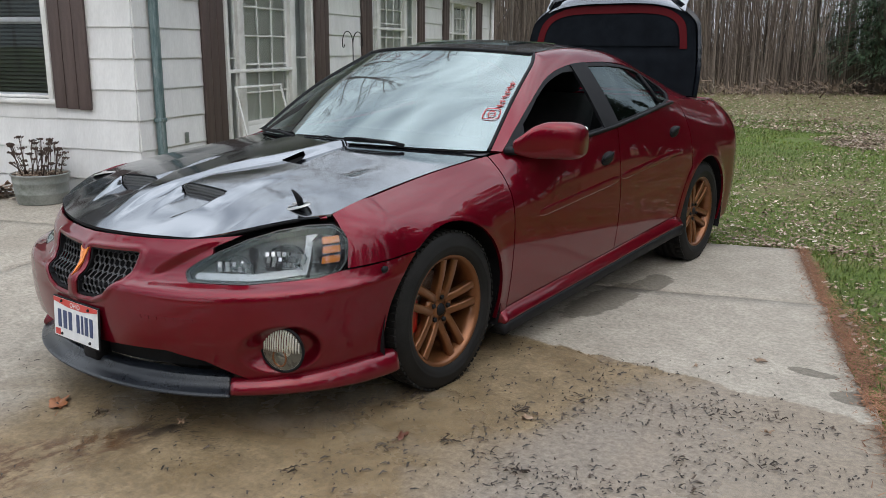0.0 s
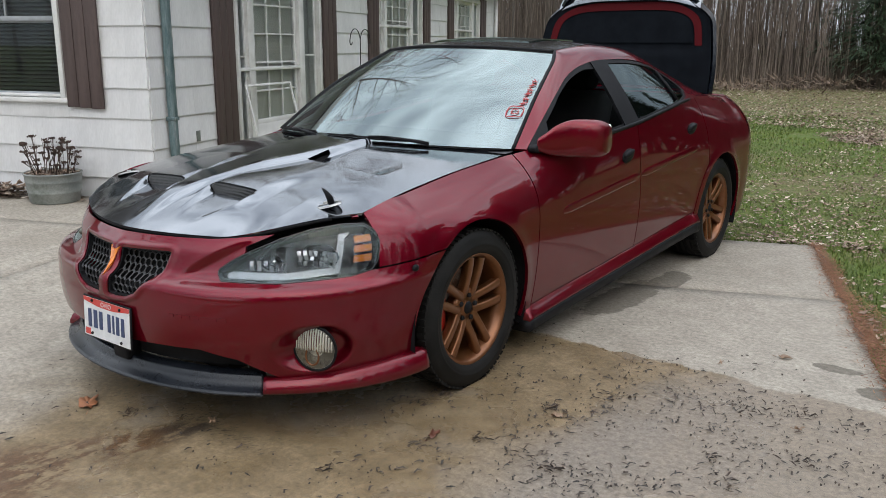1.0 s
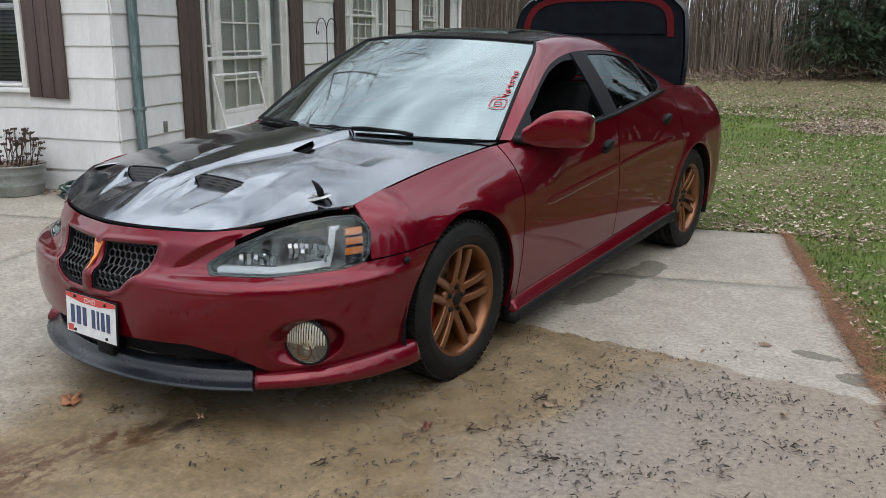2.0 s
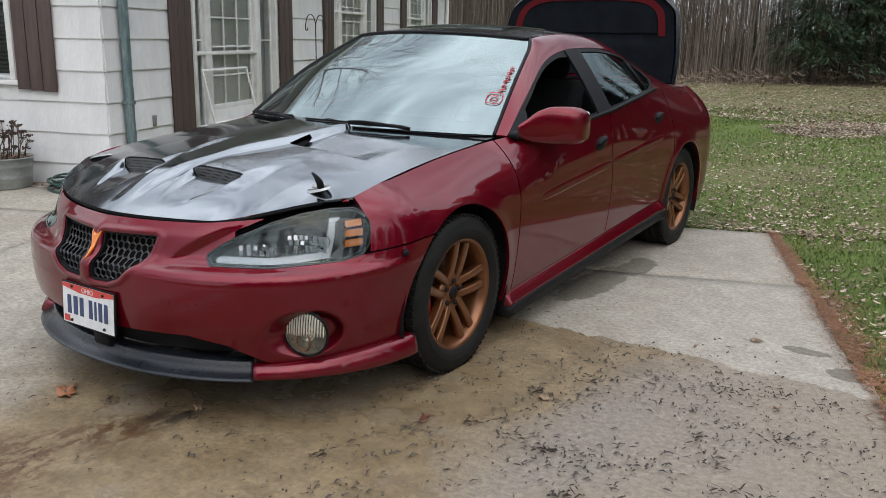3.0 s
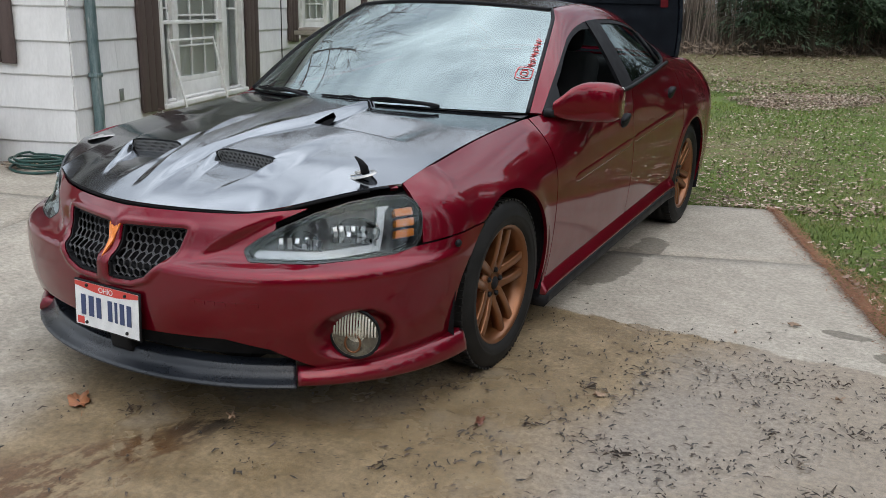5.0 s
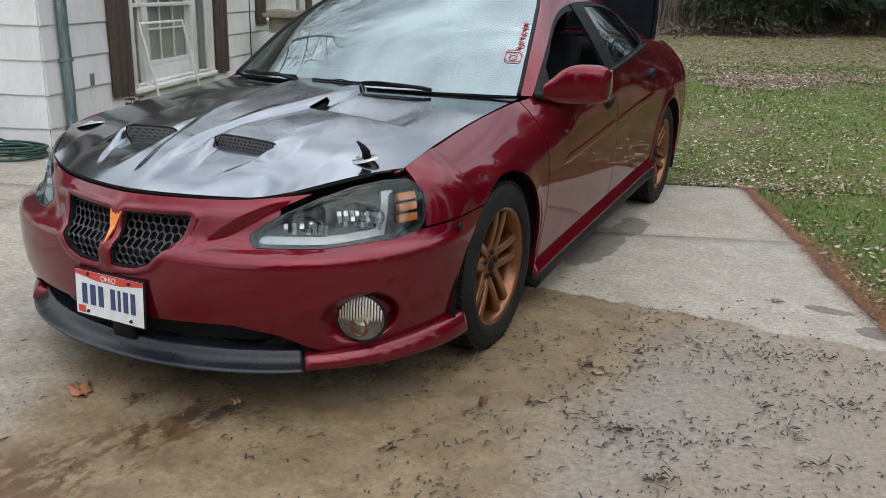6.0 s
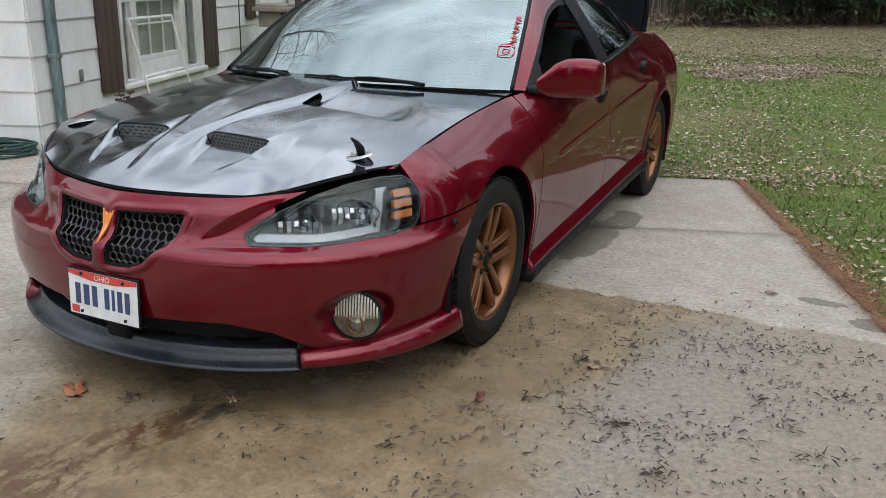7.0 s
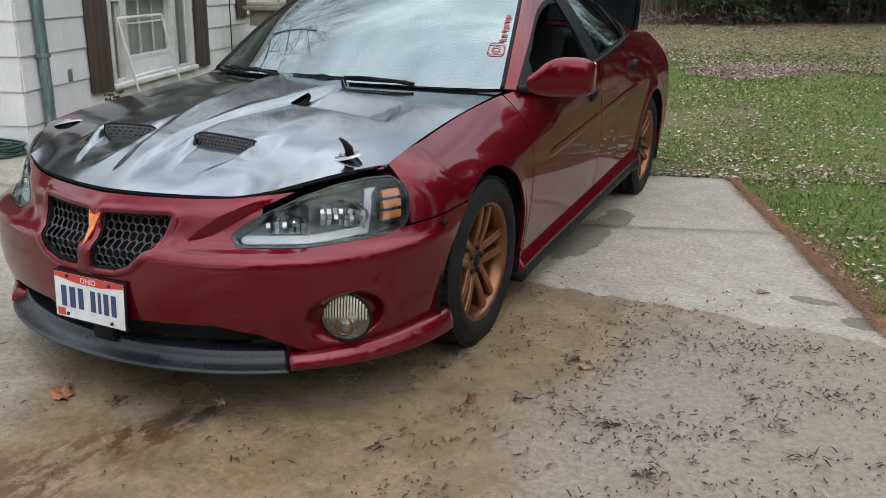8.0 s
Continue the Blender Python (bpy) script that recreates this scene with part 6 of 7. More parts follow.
# wheels
def wheel_parts(name):
    """A 17-inch wheel facing +x: tyre, barrel, five split spokes, nuts, cap, disc and caliper."""
    R, r = 0.332, 0.231
    prof = [(r - 0.004, -0.10), (r + 0.012, -0.112), (r + 0.05, -0.118), (R - 0.03, -0.113), (R - 0.008, -0.098), (R, -0.08), (R, -0.052), (R - 0.008, -0.050), (R - 0.008, -0.044), (R, -0.042), (R, -0.006), (R - 0.008, -0.004), (R - 0.008, 0.004), (R, 0.006), (R, 0.042), (R - 0.008, 0.044), (R - 0.008, 0.050), (R, 0.052), (R, 0.080), (R - 0.008, 0.098), (R - 0.03, 0.113), (R - 0.055, 0.117), (R - 0.06, 0.1195), (R - 0.064, 0.117), (r + 0.03, 0.117), (r + 0.012, 0.112), (r + 0.004, 0.104), (r - 0.004, 0.10)]
    w = part(name, spin([(r - 0.016, -0.10), (r, -0.104), (r + 0.004, -0.10), (r - 0.012, -0.088), (r - 0.03, -0.02), (r - 0.026, 0.05), (r - 0.014, 0.090), (r - 0.002, 0.104), (r + 0.005, 0.103), (r + 0.003, 0.096)], 64), BRONZE, car, "bronze five-spoke alloy wheel with black tyre")
    part("tyre", spin(prof, 96), RUBBER, w, "worn black tyre")
    for h0, h1 in ((0.058, 0.100), (-0.100, -0.058)):
        tread = bmesh.new()
        for k in range(72):
            b = add_box(tread, (h0, -0.009, R - 0.006), (h1, 0.009, R + 0.002), 0.0)
            bmesh.ops.transform(tread, verts=b, matrix=pose(0, 0, 0, 5 * k, 0, 0))
        tagged(part("tread", tread, RUBBER, w, smooth=False), kind="stuff")
    # spokes
    me = None
    for k in range(5):
        if me is None:
            bm = bmesh.new()
            for sg in (-1, 1):
                st = []
                for t in [i / 9 for i in range(10)]:
                    rad = 0.040 + (r - 0.020 - 0.040) * t
                    off = sg * (0.0275 + 0.011 * t)
                    hw = 0.0165 + 0.004 * abs(t - 0.4)
                    h = 0.084 - 0.022 * (1 - t) ** 2 + 0.004 * t
                    dep = 0.040
                    ring = [(h - 0.004, off - hw, rad), (h, off - hw * 0.55, rad), (h, off + hw * 0.55, rad), (h - 0.004, off + hw, rad), (h - dep, off + hw * 0.8, rad), (h - dep, off - hw * 0.8, rad)]
                    st.append([bm.verts.new(c) for c in ring])
                for a, b in zip(st, st[1:]):
                    for q in range(6):
                        bm.faces.new((a[q], a[(q + 1) % 6], b[(q + 1) % 6], b[q]))
            bmesh.ops.recalc_face_normals(bm, faces=bm.faces)
            bmesh.ops.bevel(bm, geom=[e for e in bm.edges if e.calc_face_angle(0) > 0.5], offset=0.002, segments=1, affect="EDGES")
            ob = part("spoke", bm, BRONZE, w)
            me = ob.data
        else:
            ob = share("spoke", me, w, Matrix.Identity(4))
        ob.matrix_local = pose(0, 0, 0, 72 * k, 0, 0)
    part("hub", spin([(0.0, 0.066), (0.028, 0.066), (0.034, 0.058), (0.068, 0.064), (0.080, 0.060), (0.088, 0.045), (0.088, 0.02)], 40), BRONZE, w)
    part("centre_cap", spin([(0.0, 0.073), (0.022, 0.072), (0.027, 0.066), (0.027, 0.055)], 28), TRIM, w)
    nut = None
    for k in range(5):
        if nut is None:
            bm = spin([(0.0, 0.0), (0.008, 0.0), (0.011, -0.004), (0.011, -0.02)], 6)
            ob = part("lug_nut", bm, TRIM, w, smooth=False)
            nut = ob.data
        else:
            ob = share("lug_nut", nut, w, Matrix.Identity(4))
        a = radians(72 * k)
        ob.matrix_local = Matrix.Translation((0.072, 0.052 * math.sin(-a), 0.052 * math.cos(a)))
    part("brake_disc", spin([(0.06, 0.006), (0.15, 0.006), (0.152, 0.0), (0.15, -0.02), (0.06, -0.02)], 48), RUST, w, "rusty brake disc")
    part("disc_shield", spin([(0.0, -0.06), (0.20, -0.06)], 40), DARK, w)
    return w


wl = wheel_parts("wheel")
wl.matrix_local = pose(0.815, HUB_F, HUB_Z + 0.008, -10, 0, 0)
cal = part("caliper", box((0.79, -0.165, HUB_Z - 0.07), (0.85, -0.105, HUB_Z + 0.075), 0.012), CALIPER, car, "red brake caliper")
for x, y, turn, rx in ((0.805, HUB_R, 0, 31), (-0.815, HUB_F, 180, 15), (-0.805, HUB_R, 180, 50)):
    copy_thing(wl, pose(x, y, HUB_Z + 0.008, rx, 0, 0) if turn == 0 else pose(x, y, HUB_Z + 0.008, 0, 0, 180) @ pose(0, 0, 0, rx, 0, 0))
# wheel wells
for s in (1, -1):
    for hub in (HUB_F, HUB_R):
        bm = spin([(0.398, s * 0.92), (0.400, s * 0.60), (0.05, s * 0.58)], 40, "x", math.pi * 1.24)
        bmesh.ops.transform(bm, verts=bm.verts, matrix=Matrix.Translation((0, hub, HUB_Z)) @ pose(0, 0, 0, -22, 0, 0))
        part("wheel_well", bm, TRIM, car)
part("underbody", box((-0.80, -0.55, 0.19), (0.80, 3.6, 0.27)), DARK, car, smooth=False)
# unseen panel added to block light, so the ground under the bumper stays dark
part("light_block_panel", box((-0.40, -0.85, 0.195), (0.40, -0.555, 0.225)), DARK, car, smooth=False)

# cabin
part("cabin_floor", box((-0.78, 0.45, 0.27), (0.78, 3.0, 0.30)), CABIN, car, smooth=False)
part("firewall", box((-0.72, 0.42, 0.30), (0.72, 0.46, 0.88)), CABIN, car, smooth=False)
dash = sheet(lambda u, v: (0.76 * u, 0.34 + 0.55 * v + 0.10 * u * u * (1 - v), 0.925 + 0.03 * v - 0.16 * max(0.0, v - 0.8) * 5 * 0.3 - 0.015 * abs(u) ** 3), (-1, 1, 30), (0, 1, 20), None, 0, 0)
part("dashboard", dash, DASH, car, "grey dashboard")
part("dash_front", box((-0.74, 0.86, 0.55), (0.74, 0.93, 0.915), 0.03), CABIN, car)
part("steering_wheel", tube([(0.36 + 0.18 * math.cos(a), 1.06 + 0.06 * math.sin(a), 0.93 + 0.165 * math.sin(a)) for a in [2 * math.pi * k / 32 for k in range(33)]], 0.015, 8), TRIM, car)


def seat(x, y):
    cushion = part("seat", box((x - 0.26, y - 0.28, 0.40), (x + 0.26, y + 0.25, 0.58), 0.05), CABIN, car, "charcoal cloth seat")
    bm = box((-0.26, -0.07, 0.0), (0.26, 0.07, 0.64), 0.06)
    bmesh.ops.transform(bm, verts=bm.verts, matrix=Matrix.Translation((x, y + 0.22, 0.52)) @ pose(0, 0, 0, -18, 0, 0))
    part("backrest", bm, CABIN, cushion)
    bm = box((-0.14, -0.05, 0.0), (0.14, 0.05, 0.20), 0.045)
    bmesh.ops.transform(bm, verts=bm.verts, matrix=Matrix.Translation((x, y + 0.44, 1.13)) @ pose(0, 0, 0, -12, 0, 0))
    part("headrest", bm, CABIN, cushion)


seat(0.37, 1.35)
seat(-0.37, 1.35)
part("rear_seat", box((-0.66, 2.0, 0.40), (0.66, 2.55, 0.60), 0.05), CABIN, car)
part("rear_backrest", box((-0.66, 2.45, 0.55), (0.66, 2.62, 1.06), 0.05), CABIN, car)
part("parcel_shelf", box((-0.62, 2.6, 1.03), (0.62, 3.02, 1.06)), CABIN, car, smooth=False)
part("headliner", sheet(lambda t, k: tuple(Vector(roof(t, k)) - Vector((0, 0, 0.03))), (-ED, ED, 20), (0, 1, 16), None), CABIN, car)

# decal on the windshield: a rounded-square mark with a ring, and a row of bars for the writing
def on_glass(t, k, o=0.004):
    p0 = Vector(windshield(t, k))
    n = (Vector(windshield(t + 0.01, k)) - p0).cross(Vector(windshield(t, k + 0.01)) - p0).normalized()
    return p0 + n * o


def decal_path(pts, w):
    bm = bmesh.new()
    add_tube(bm, [on_glass(*p) for p in pts], w, 4)
    return bm


dc = part("decal", decal_path([(0.885 + 0.040 * math.copysign(abs(math.cos(a)) ** 0.5, math.cos(a)), 0.315 + 0.048 * math.copysign(abs(math.sin(a)) ** 0.5, math.sin(a))) for a in [2 * math.pi * i / 28 for i in range(29)]], 0.0026), DECAL, ws, "red vinyl decal")
part("decal_ring", decal_path([(0.885 + 0.018 * math.cos(a), 0.315 + 0.022 * math.sin(a)) for a in [2 * math.pi * i / 20 for i in range(21)]], 0.0026), DECAL, ws)
for i in range(6):
    k = 0.385 + i * 0.046
    part("decal_bar", decal_path([(0.925, k), (0.890, k + 0.012)] if i % 2 else [(0.888, k + 0.004), (0.925, k + 0.020)], 0.0028), DECAL, ws)
    part("decal_stroke", decal_path([(0.898, k - 0.004), (0.915, k + 0.012), (0.898, k + 0.03)], 0.0022), DECAL, ws)


# ---- woods round the lawn ----
def grown_tree(seed, height, radius, first, limbs, spread=0.55, twigs=5):
    """A bare tree: tapered, slightly bent trunk with limbs, branches and twigs, as trunk and crown meshes."""
    rnd = random.Random(seed)
    trunk, crown = bmesh.new(), bmesh.new()
    n = 10
    lean = Vector((rnd.uniform(-0.04, 0.04), rnd.uniform(-0.04, 0.04), 0))
    pts = [Vector((lean.x * height * t ** 1.5 + 0.10 * math.sin(t * 5 + seed), lean.y * height * t ** 1.5 + 0.10 * math.cos(t * 4 + seed), height * t)) for t in [i / n for i in range(n + 1)]]
    pts[0].xy = (0, 0)
    radii = [radius * (1 - 0.92 * (i / n)) * (1.35 if i == 0 else 1) for i in range(n + 1)]
    add_tube(trunk, pts, radii, 8)

    def twig(bm, p, d, length, r, depth):
        q1 = p + d * length * 0.5 + Vector((rnd.uniform(-1, 1), rnd.uniform(-1, 1), rnd.uniform(-0.3, 0.8))) * length * 0.07
        q2 = q1 + (d + Vector((rnd.uniform(-0.25, 0.25), rnd.uniform(-0.25, 0.25), 0.22))).normalized() * length * 0.5
        add_tube(bm, [p, q1, q2], [r, r * 0.7, r * 0.25], 5 if depth == 0 else 3, False)
        if depth < 2:
            for _ in range(twigs if depth == 0 else 4):
                t = rnd.uniform(0.25, 1.0)
                base = p.lerp(q1, t * 2) if t < 0.5 else q1.lerp(q2, t * 2 - 1)
                nd = (d + Vector((rnd.uniform(-1, 1), rnd.uniform(-1, 1), rnd.uniform(-0.2, 0.7))) * 0.85).normalized()
                twig(bm, base, nd, length * rnd.uniform(0.32, 0.55), r * 0.45, depth + 1)
    for k in range(limbs):
        t = first + (0.98 - first) * (k + rnd.random()) / limbs
        i = min(n - 1, int(t * n))
        p = pts[i].lerp(pts[i + 1], t * n - i)
        a = k * 2.4 + rnd.uniform(-0.4, 0.4)
        d = Vector((math.cos(a) * spread, math.sin(a) * spread, rnd.uniform(0.35, 0.8))).normalized()
        twig(crown, p, d, height * (0.34 * (1.1 - t) + 0.08), radius * (1 - 0.9 * t) * 0.5, 0)
    return trunk, crown


def tree_thing(seed, height, radius, first, limbs, label, m, spread=0.55, twigs=5):
    trunk, crown = grown_tree(seed, height, radius, first, limbs, spread, twigs)
    t = thing("tree", label, "tree", "bare woodland trees")
    part("trunk", trunk, BARK, t)
    part("crown", crown, BARK, t)
    t.matrix_world = m
    return t


def conifer(seed, height, base):
    """A dark conifer: trunk, dead lower stubs and drooping boughs of needle sprays."""
    rnd = random.Random(seed)
    t = thing("conifer", "dark green conifer at the edge of the woods", "tree", "conifers at the wood edge")
    bm = bmesh.new()
    add_tube(bm, [(0, 0, 0), (0.05, 0, height * 0.5), (0, 0.05, height)], [0.17, 0.11, 0.02], 8)
    for k in range(10):
        a, z = rnd.uniform(0, 6.3), rnd.uniform(0.6, base)
        add_tube(bm, [(0, 0, z), (math.cos(a) * 0.9, math.sin(a) * 0.9, z + rnd.uniform(-0.25, 0.1))], [0.022, 0.006], 4, False)
    part("trunk", bm, BARK, t)
    verts, faces = [], []
    z = base
    while z < height - 0.3:
        reach = (1 - (z - base) / (height - base)) ** 0.75 * 2.3 + 0.25
        for b in range(8):
            a = rnd.uniform(0, 6.3)
            L = reach * rnd.uniform(0.65, 1.1)
            for s in range(int(22 + L * 44)):
                f = rnd.uniform(0.12, 1.0)
                sway = rnd.uniform(-0.26, 0.26) * (0.3 + f)
                c = Vector((math.cos(a + sway) * L * f, math.sin(a + sway) * L * f, z - 0.30 * L * f ** 1.6 + rnd.uniform(-0.10, 0.08)))
                d = Vector((math.cos(a + sway * 3), math.sin(a + sway * 3), rnd.uniform(-0.75, 0.05))) * rnd.uniform(0.12, 0.26)
                w = Vector((-d.y, d.x, rnd.uniform(-0.1, 0.1))).normalized() * rnd.uniform(0.014, 0.032)
                i = len(verts)
                verts += [c - w, c + w, c + d]
                faces.append((i, i + 1, i + 2))
        z += 0.30
    me = bpy.data.meshes.new("crown")
    me.from_pydata([tuple(v) for v in verts], [], faces)
    me.materials.append(CONIFER)
    ob = new("crown", me)
    ob.parent = t
    return t


BRUSH = island_mix("dead_brush", [(0.10, 0.07, 0.05), (0.17, 0.12, 0.085), (0.25, 0.19, 0.14)], 0.9, scale=0.5)
rnd = random.Random(11)
kinds = []
for k, (h, r, first, limbs) in enumerate(((15, 0.065, 0.16, 26), (18, 0.085, 0.20, 28), (13, 0.042, 0.12, 22), (17, 0.115, 0.18, 28), (11, 0.030, 0.10, 18), (16, 0.055, 0.22, 22))):
    kinds.append(tree_thing(20 + k, h, r, first, limbs, "bare grey-brown woodland tree", pose(-60 - 4 * k, 60, -0.1), 0.45))


def along(poly_pts, s):
    total = [0.0]
    for a, b in zip(poly_pts, poly_pts[1:]):
        total.append(total[-1] + math.dist(a, b))
    s *= total[-1]
    i = 0
    while i < len(poly_pts) - 2 and total[i + 1] < s:
        i += 1
    t = (s - total[i]) / (total[i + 1] - total[i])
    a, b = poly_pts[i], poly_pts[i + 1]
    d = Vector((b[0] - a[0], b[1] - a[1])).normalized()
    return Vector((a[0] + (b[0] - a[0]) * t, a[1] + (b[1] - a[1]) * t)), Vector((-d.y, d.x))


EDGE = [(-34, 17), (-20, 18.5), (-12.4, 20.5), (-8.2, 22.6), (-3.9, 27.0), (-0.7, 32.5), (2.3, 37), (9, 46), (22, 52)]
placed = 0
for k in range(270):
    p, nrm = along(EDGE, (k + rnd.random()) / 270)
    depth = 0.8 + 30 * rnd.random() ** 1.2
    q = p + nrm * depth
    copy_thing(kinds[rnd.randrange(6)], pose(q.x, q.y, -0.1, 0, 0, rnd.uniform(0, 360)) @ Matrix.Scale(rnd.uniform(0.8, 1.25), 4))
# the rest of the clearing, behind the house and the camera
for k in range(64):
    a = radians(rnd.uniform(150, 395))
    rad = rnd.uniform(24, 40)
    copy_thing(kinds[rnd.randrange(6)], pose(rad * math.cos(a), -2 + rad * math.sin(a), -0.1, 0, 0, rnd.uniform(0, 360)) @ Matrix.Scale(rnd.uniform(0.8, 1.2), 4))
# large bare trees near the house, mirrored in the windshield
big = tree_thing(77, 16.5, 0.17, 0.42, 30, "large bare tree beside the house", pose(-13.5, 10.5, 0.0), 0.9, 8)
for x, y, turn in ((-10.5, -9.0, 130), (12.0, -2.0, 20), (13.5, 3.5, 200), (10.5, -8.0, 75)):
    copy_thing(big, pose(x, y, 0, 0, 0, turn))
for k, o in enumerate(kinds):
    q = along(EDGE, 0.1 + 0.13 * k)
    o.matrix_world = pose(q[0].x + q[1].x * 3, q[0].y + q[1].y * 3, -0.1)

firs = [conifer(5, 10.5, 1.3), conifer(6, 12.5, 1.7)]
spots = [(-3.1, 29.5), (-1.6, 31.0), (-0.2, 33.6), (1.3, 35.6), (0.6, 37.8), (2.6, 38.2), (3.6, 40.8), (5.2, 41.8), (4.4, 44.5), (7.0, 44.5), (9.4, 47.2), (-2.2, 34.2), (12.5, 49), (2.2, 43), (-1.0, 37.5), (6.5, 48.5)]
for k, (x, y) in enumerate(spots):
    if k < 2:
        firs[k].matrix_world = pose(x, y, -0.1)
    else:
        copy_thing(firs[k % 2], pose(x, y, -0.1, 0, 0, 47 * k) @ Matrix.Scale(0.85 + 0.08 * (k % 5), 4))
for k in range(26):
    a = radians(rnd.uniform(-85, 30))
    copy_thing(firs[k % 2], pose(26 * math.cos(a) + rnd.uniform(-3, 3), 2 + 30 * math.sin(a) + rnd.uniform(-3, 3), -0.1, 0, 0, 31 * k) @ Matrix.Scale(rnd.uniform(0.9, 1.3), 4))

# dark conifers close the lawn beyond the corner of the drive
for k in range(34):
    t = (k + rnd.random()) / 34
    x, y = (8.5 + 13 * t, 43 - 36 * t) if t < 0.75 else (18.2 + 2 * t, 25 - 44 * (t - 0.6))
    copy_thing(firs[k % 2], pose(x + rnd.uniform(0, 4), y + rnd.uniform(-1, 3), -0.1, 0, 0, 41 * k) @ Matrix.Scale(rnd.uniform(1.3, 1.8), 4))
# conifers round the open side of the drive, mirrored in the doors and side glass
for k in range(20):
    a = radians(-62 + 84 * (k + rnd.random()) / 20)
    rad = rnd.uniform(23, 30)
    copy_thing(firs[k % 2], pose(1 + rad * math.cos(a), -4 + rad * math.sin(a), -0.1, 0, 0, 53 * k) @ Matrix.Scale(rnd.uniform(0.8, 1.2), 4))


def scatter(name, mat, label, category, shapes):
    """Many small pieces in one mesh."""
    verts, faces = [], []
    for pts, fs in shapes:
        i = len(verts)
        verts += pts
        faces += [tuple(i + q for q in f) for f in fs]
    me = bpy.data.meshes.new(name)
    me.from_pydata(verts, [], faces)
    me.materials.append(mat)
    return tagged(new(name, me), label, category, kind="stuff")


def sticks(n):
    for _ in range(n):
        p, nrm = along(EDGE, rnd.random() if rnd.random() < 0.35 else 0.62 * rnd.random())
        q = p + nrm * (0.5 + 34 * rnd.random() ** 1.2)
        h, w = 0.6 + 9.0 * rnd.random() ** 1.5, rnd.uniform(0.005, 0.020)
        lean = 0.30 * rnd.random() ** 2
        dx, dy = rnd.uniform(-lean, lean) * h, rnd.uniform(-lean, lean) * h
        yield ([(q.x - w, q.y, -0.1), (q.x + w, q.y, -0.1), (q.x, q.y + w, -0.1), (q.x + dx, q.y + dy, h)], [(0, 1, 3), (1, 2, 3), (2, 0, 3)])
        if rnd.random() < 0.6:
            t = rnd.uniform(0.3, 0.8)
            bx, by, bz = q.x + dx * t, q.y + dy * t, h * t
            yield ([(bx - w * 0.6, by, bz), (bx + w * 0.6, by, bz), (bx, by + w * 0.6, bz), (bx + rnd.uniform(-0.8, 0.8), by + rnd.uniform(-0.8, 0.8), bz + rnd.uniform(0.1, 0.9))], [(0, 1, 3), (1, 2, 3), (2, 0, 3)])


scatter("thicket", TWIG, "bare brown thicket at the wood edge", "thicket", sticks(24000))


def mounds(n):
    for _ in range(n):
        p, nrm = along(EDGE, rnd.random())
        q = p + nrm * rnd.gauss(0.6, 0.7)
        k = 0.5 + 0.5 * noise.noise((p.x * 0.35, p.y * 0.35, 4))
        z = rnd.uniform(0, 0.75) * k
        d = Vector((rnd.uniform(-1, 1), rnd.uniform(-1, 1), rnd.uniform(-0.2, 0.9))) * rnd.uniform(0.1, 0.4)
        w = d.orthogonal().normalized() * rnd.uniform(0.008, 0.03)
        yield ([(q.x - w.x, q.y - w.y, z - w.z), (q.x + w.x, q.y + w.y, z + w.z), (q.x + d.x, q.y + d.y, z + d.z)], [(0, 1, 2)])


scatter("brush", BRUSH, "low rust-brown brush along the woods", "brush", mounds(9000))


# ---- lawn cover ----
def lawn_spot(near, far, lo, hi):
    b, o = near + (far - near) * rnd.random() ** 1.5, rnd.uniform(lo, hi)
    return plan(b, o), b, o


def blades(n):
    made = 0
    while made < n:
        if rnd.random() < 0.75:
            p, b, o = lawn_spot(0.43, 13.0, 2.6, 12.5)
        else:
            p = plan(rnd.uniform(-4.5, 0.5), 5.24 + 3.2 * rnd.random() ** 1.3)
        if noise.noise((p.x * 0.9, p.y * 0.9, 8)) + 0.45 * noise.noise((p.x * 4, p.y * 4, 3)) < -0.38:
            continue
        d = math.hypot(p.x - 2.5, p.y + 2.8)
        s = 1 + max(0.0, d - 7) * 0.12
        h, w, a = rnd.uniform(0.014, 0.042) * s ** 0.3, rnd.uniform(0.0018, 0.0040) * s, rnd.uniform(0, 6.28)
        l = rnd.uniform(0.4, 1.7) * h
        made += 1
        z = rise(p.x, p.y) - 0.016
        yield ([(p.x - w * math.cos(a), p.y - w * math.sin(a), z), (p.x + w * math.cos(a), p.y + w * math.sin(a), z), (p.x - l * math.sin(a), p.y + l * math.cos(a), z + h)], [(0, 1, 2)])


scatter("grass", GRASS, "short green winter grass", "grass", blades(170000))


def leaf_at(p, size, z, lift=0.35):
    a = rnd.uniform(0, 6.28)
    c, s = math.cos(a), math.sin(a)
    w = size * rnd.uniform(0.35, 0.65)
    k1, k2 = rnd.uniform(0, lift) * size, rnd.uniform(0, lift) * size
    pts = [(-size, 0, k1), (-size * 0.3, w, 0.002), (size * 0.5, w * 0.8, k2 * 0.5), (size, 0, k2), (size * 0.4, -w, 0.004), (-size * 0.4, -w * 0.9, k1 * 0.6)]
    return ([(p[0] + x * c - y * s, p[1] + x * s + y * c, z + q) for x, y, q in pts], [(0, 1, 5), (1, 2, 4, 5), (2, 3, 4)])


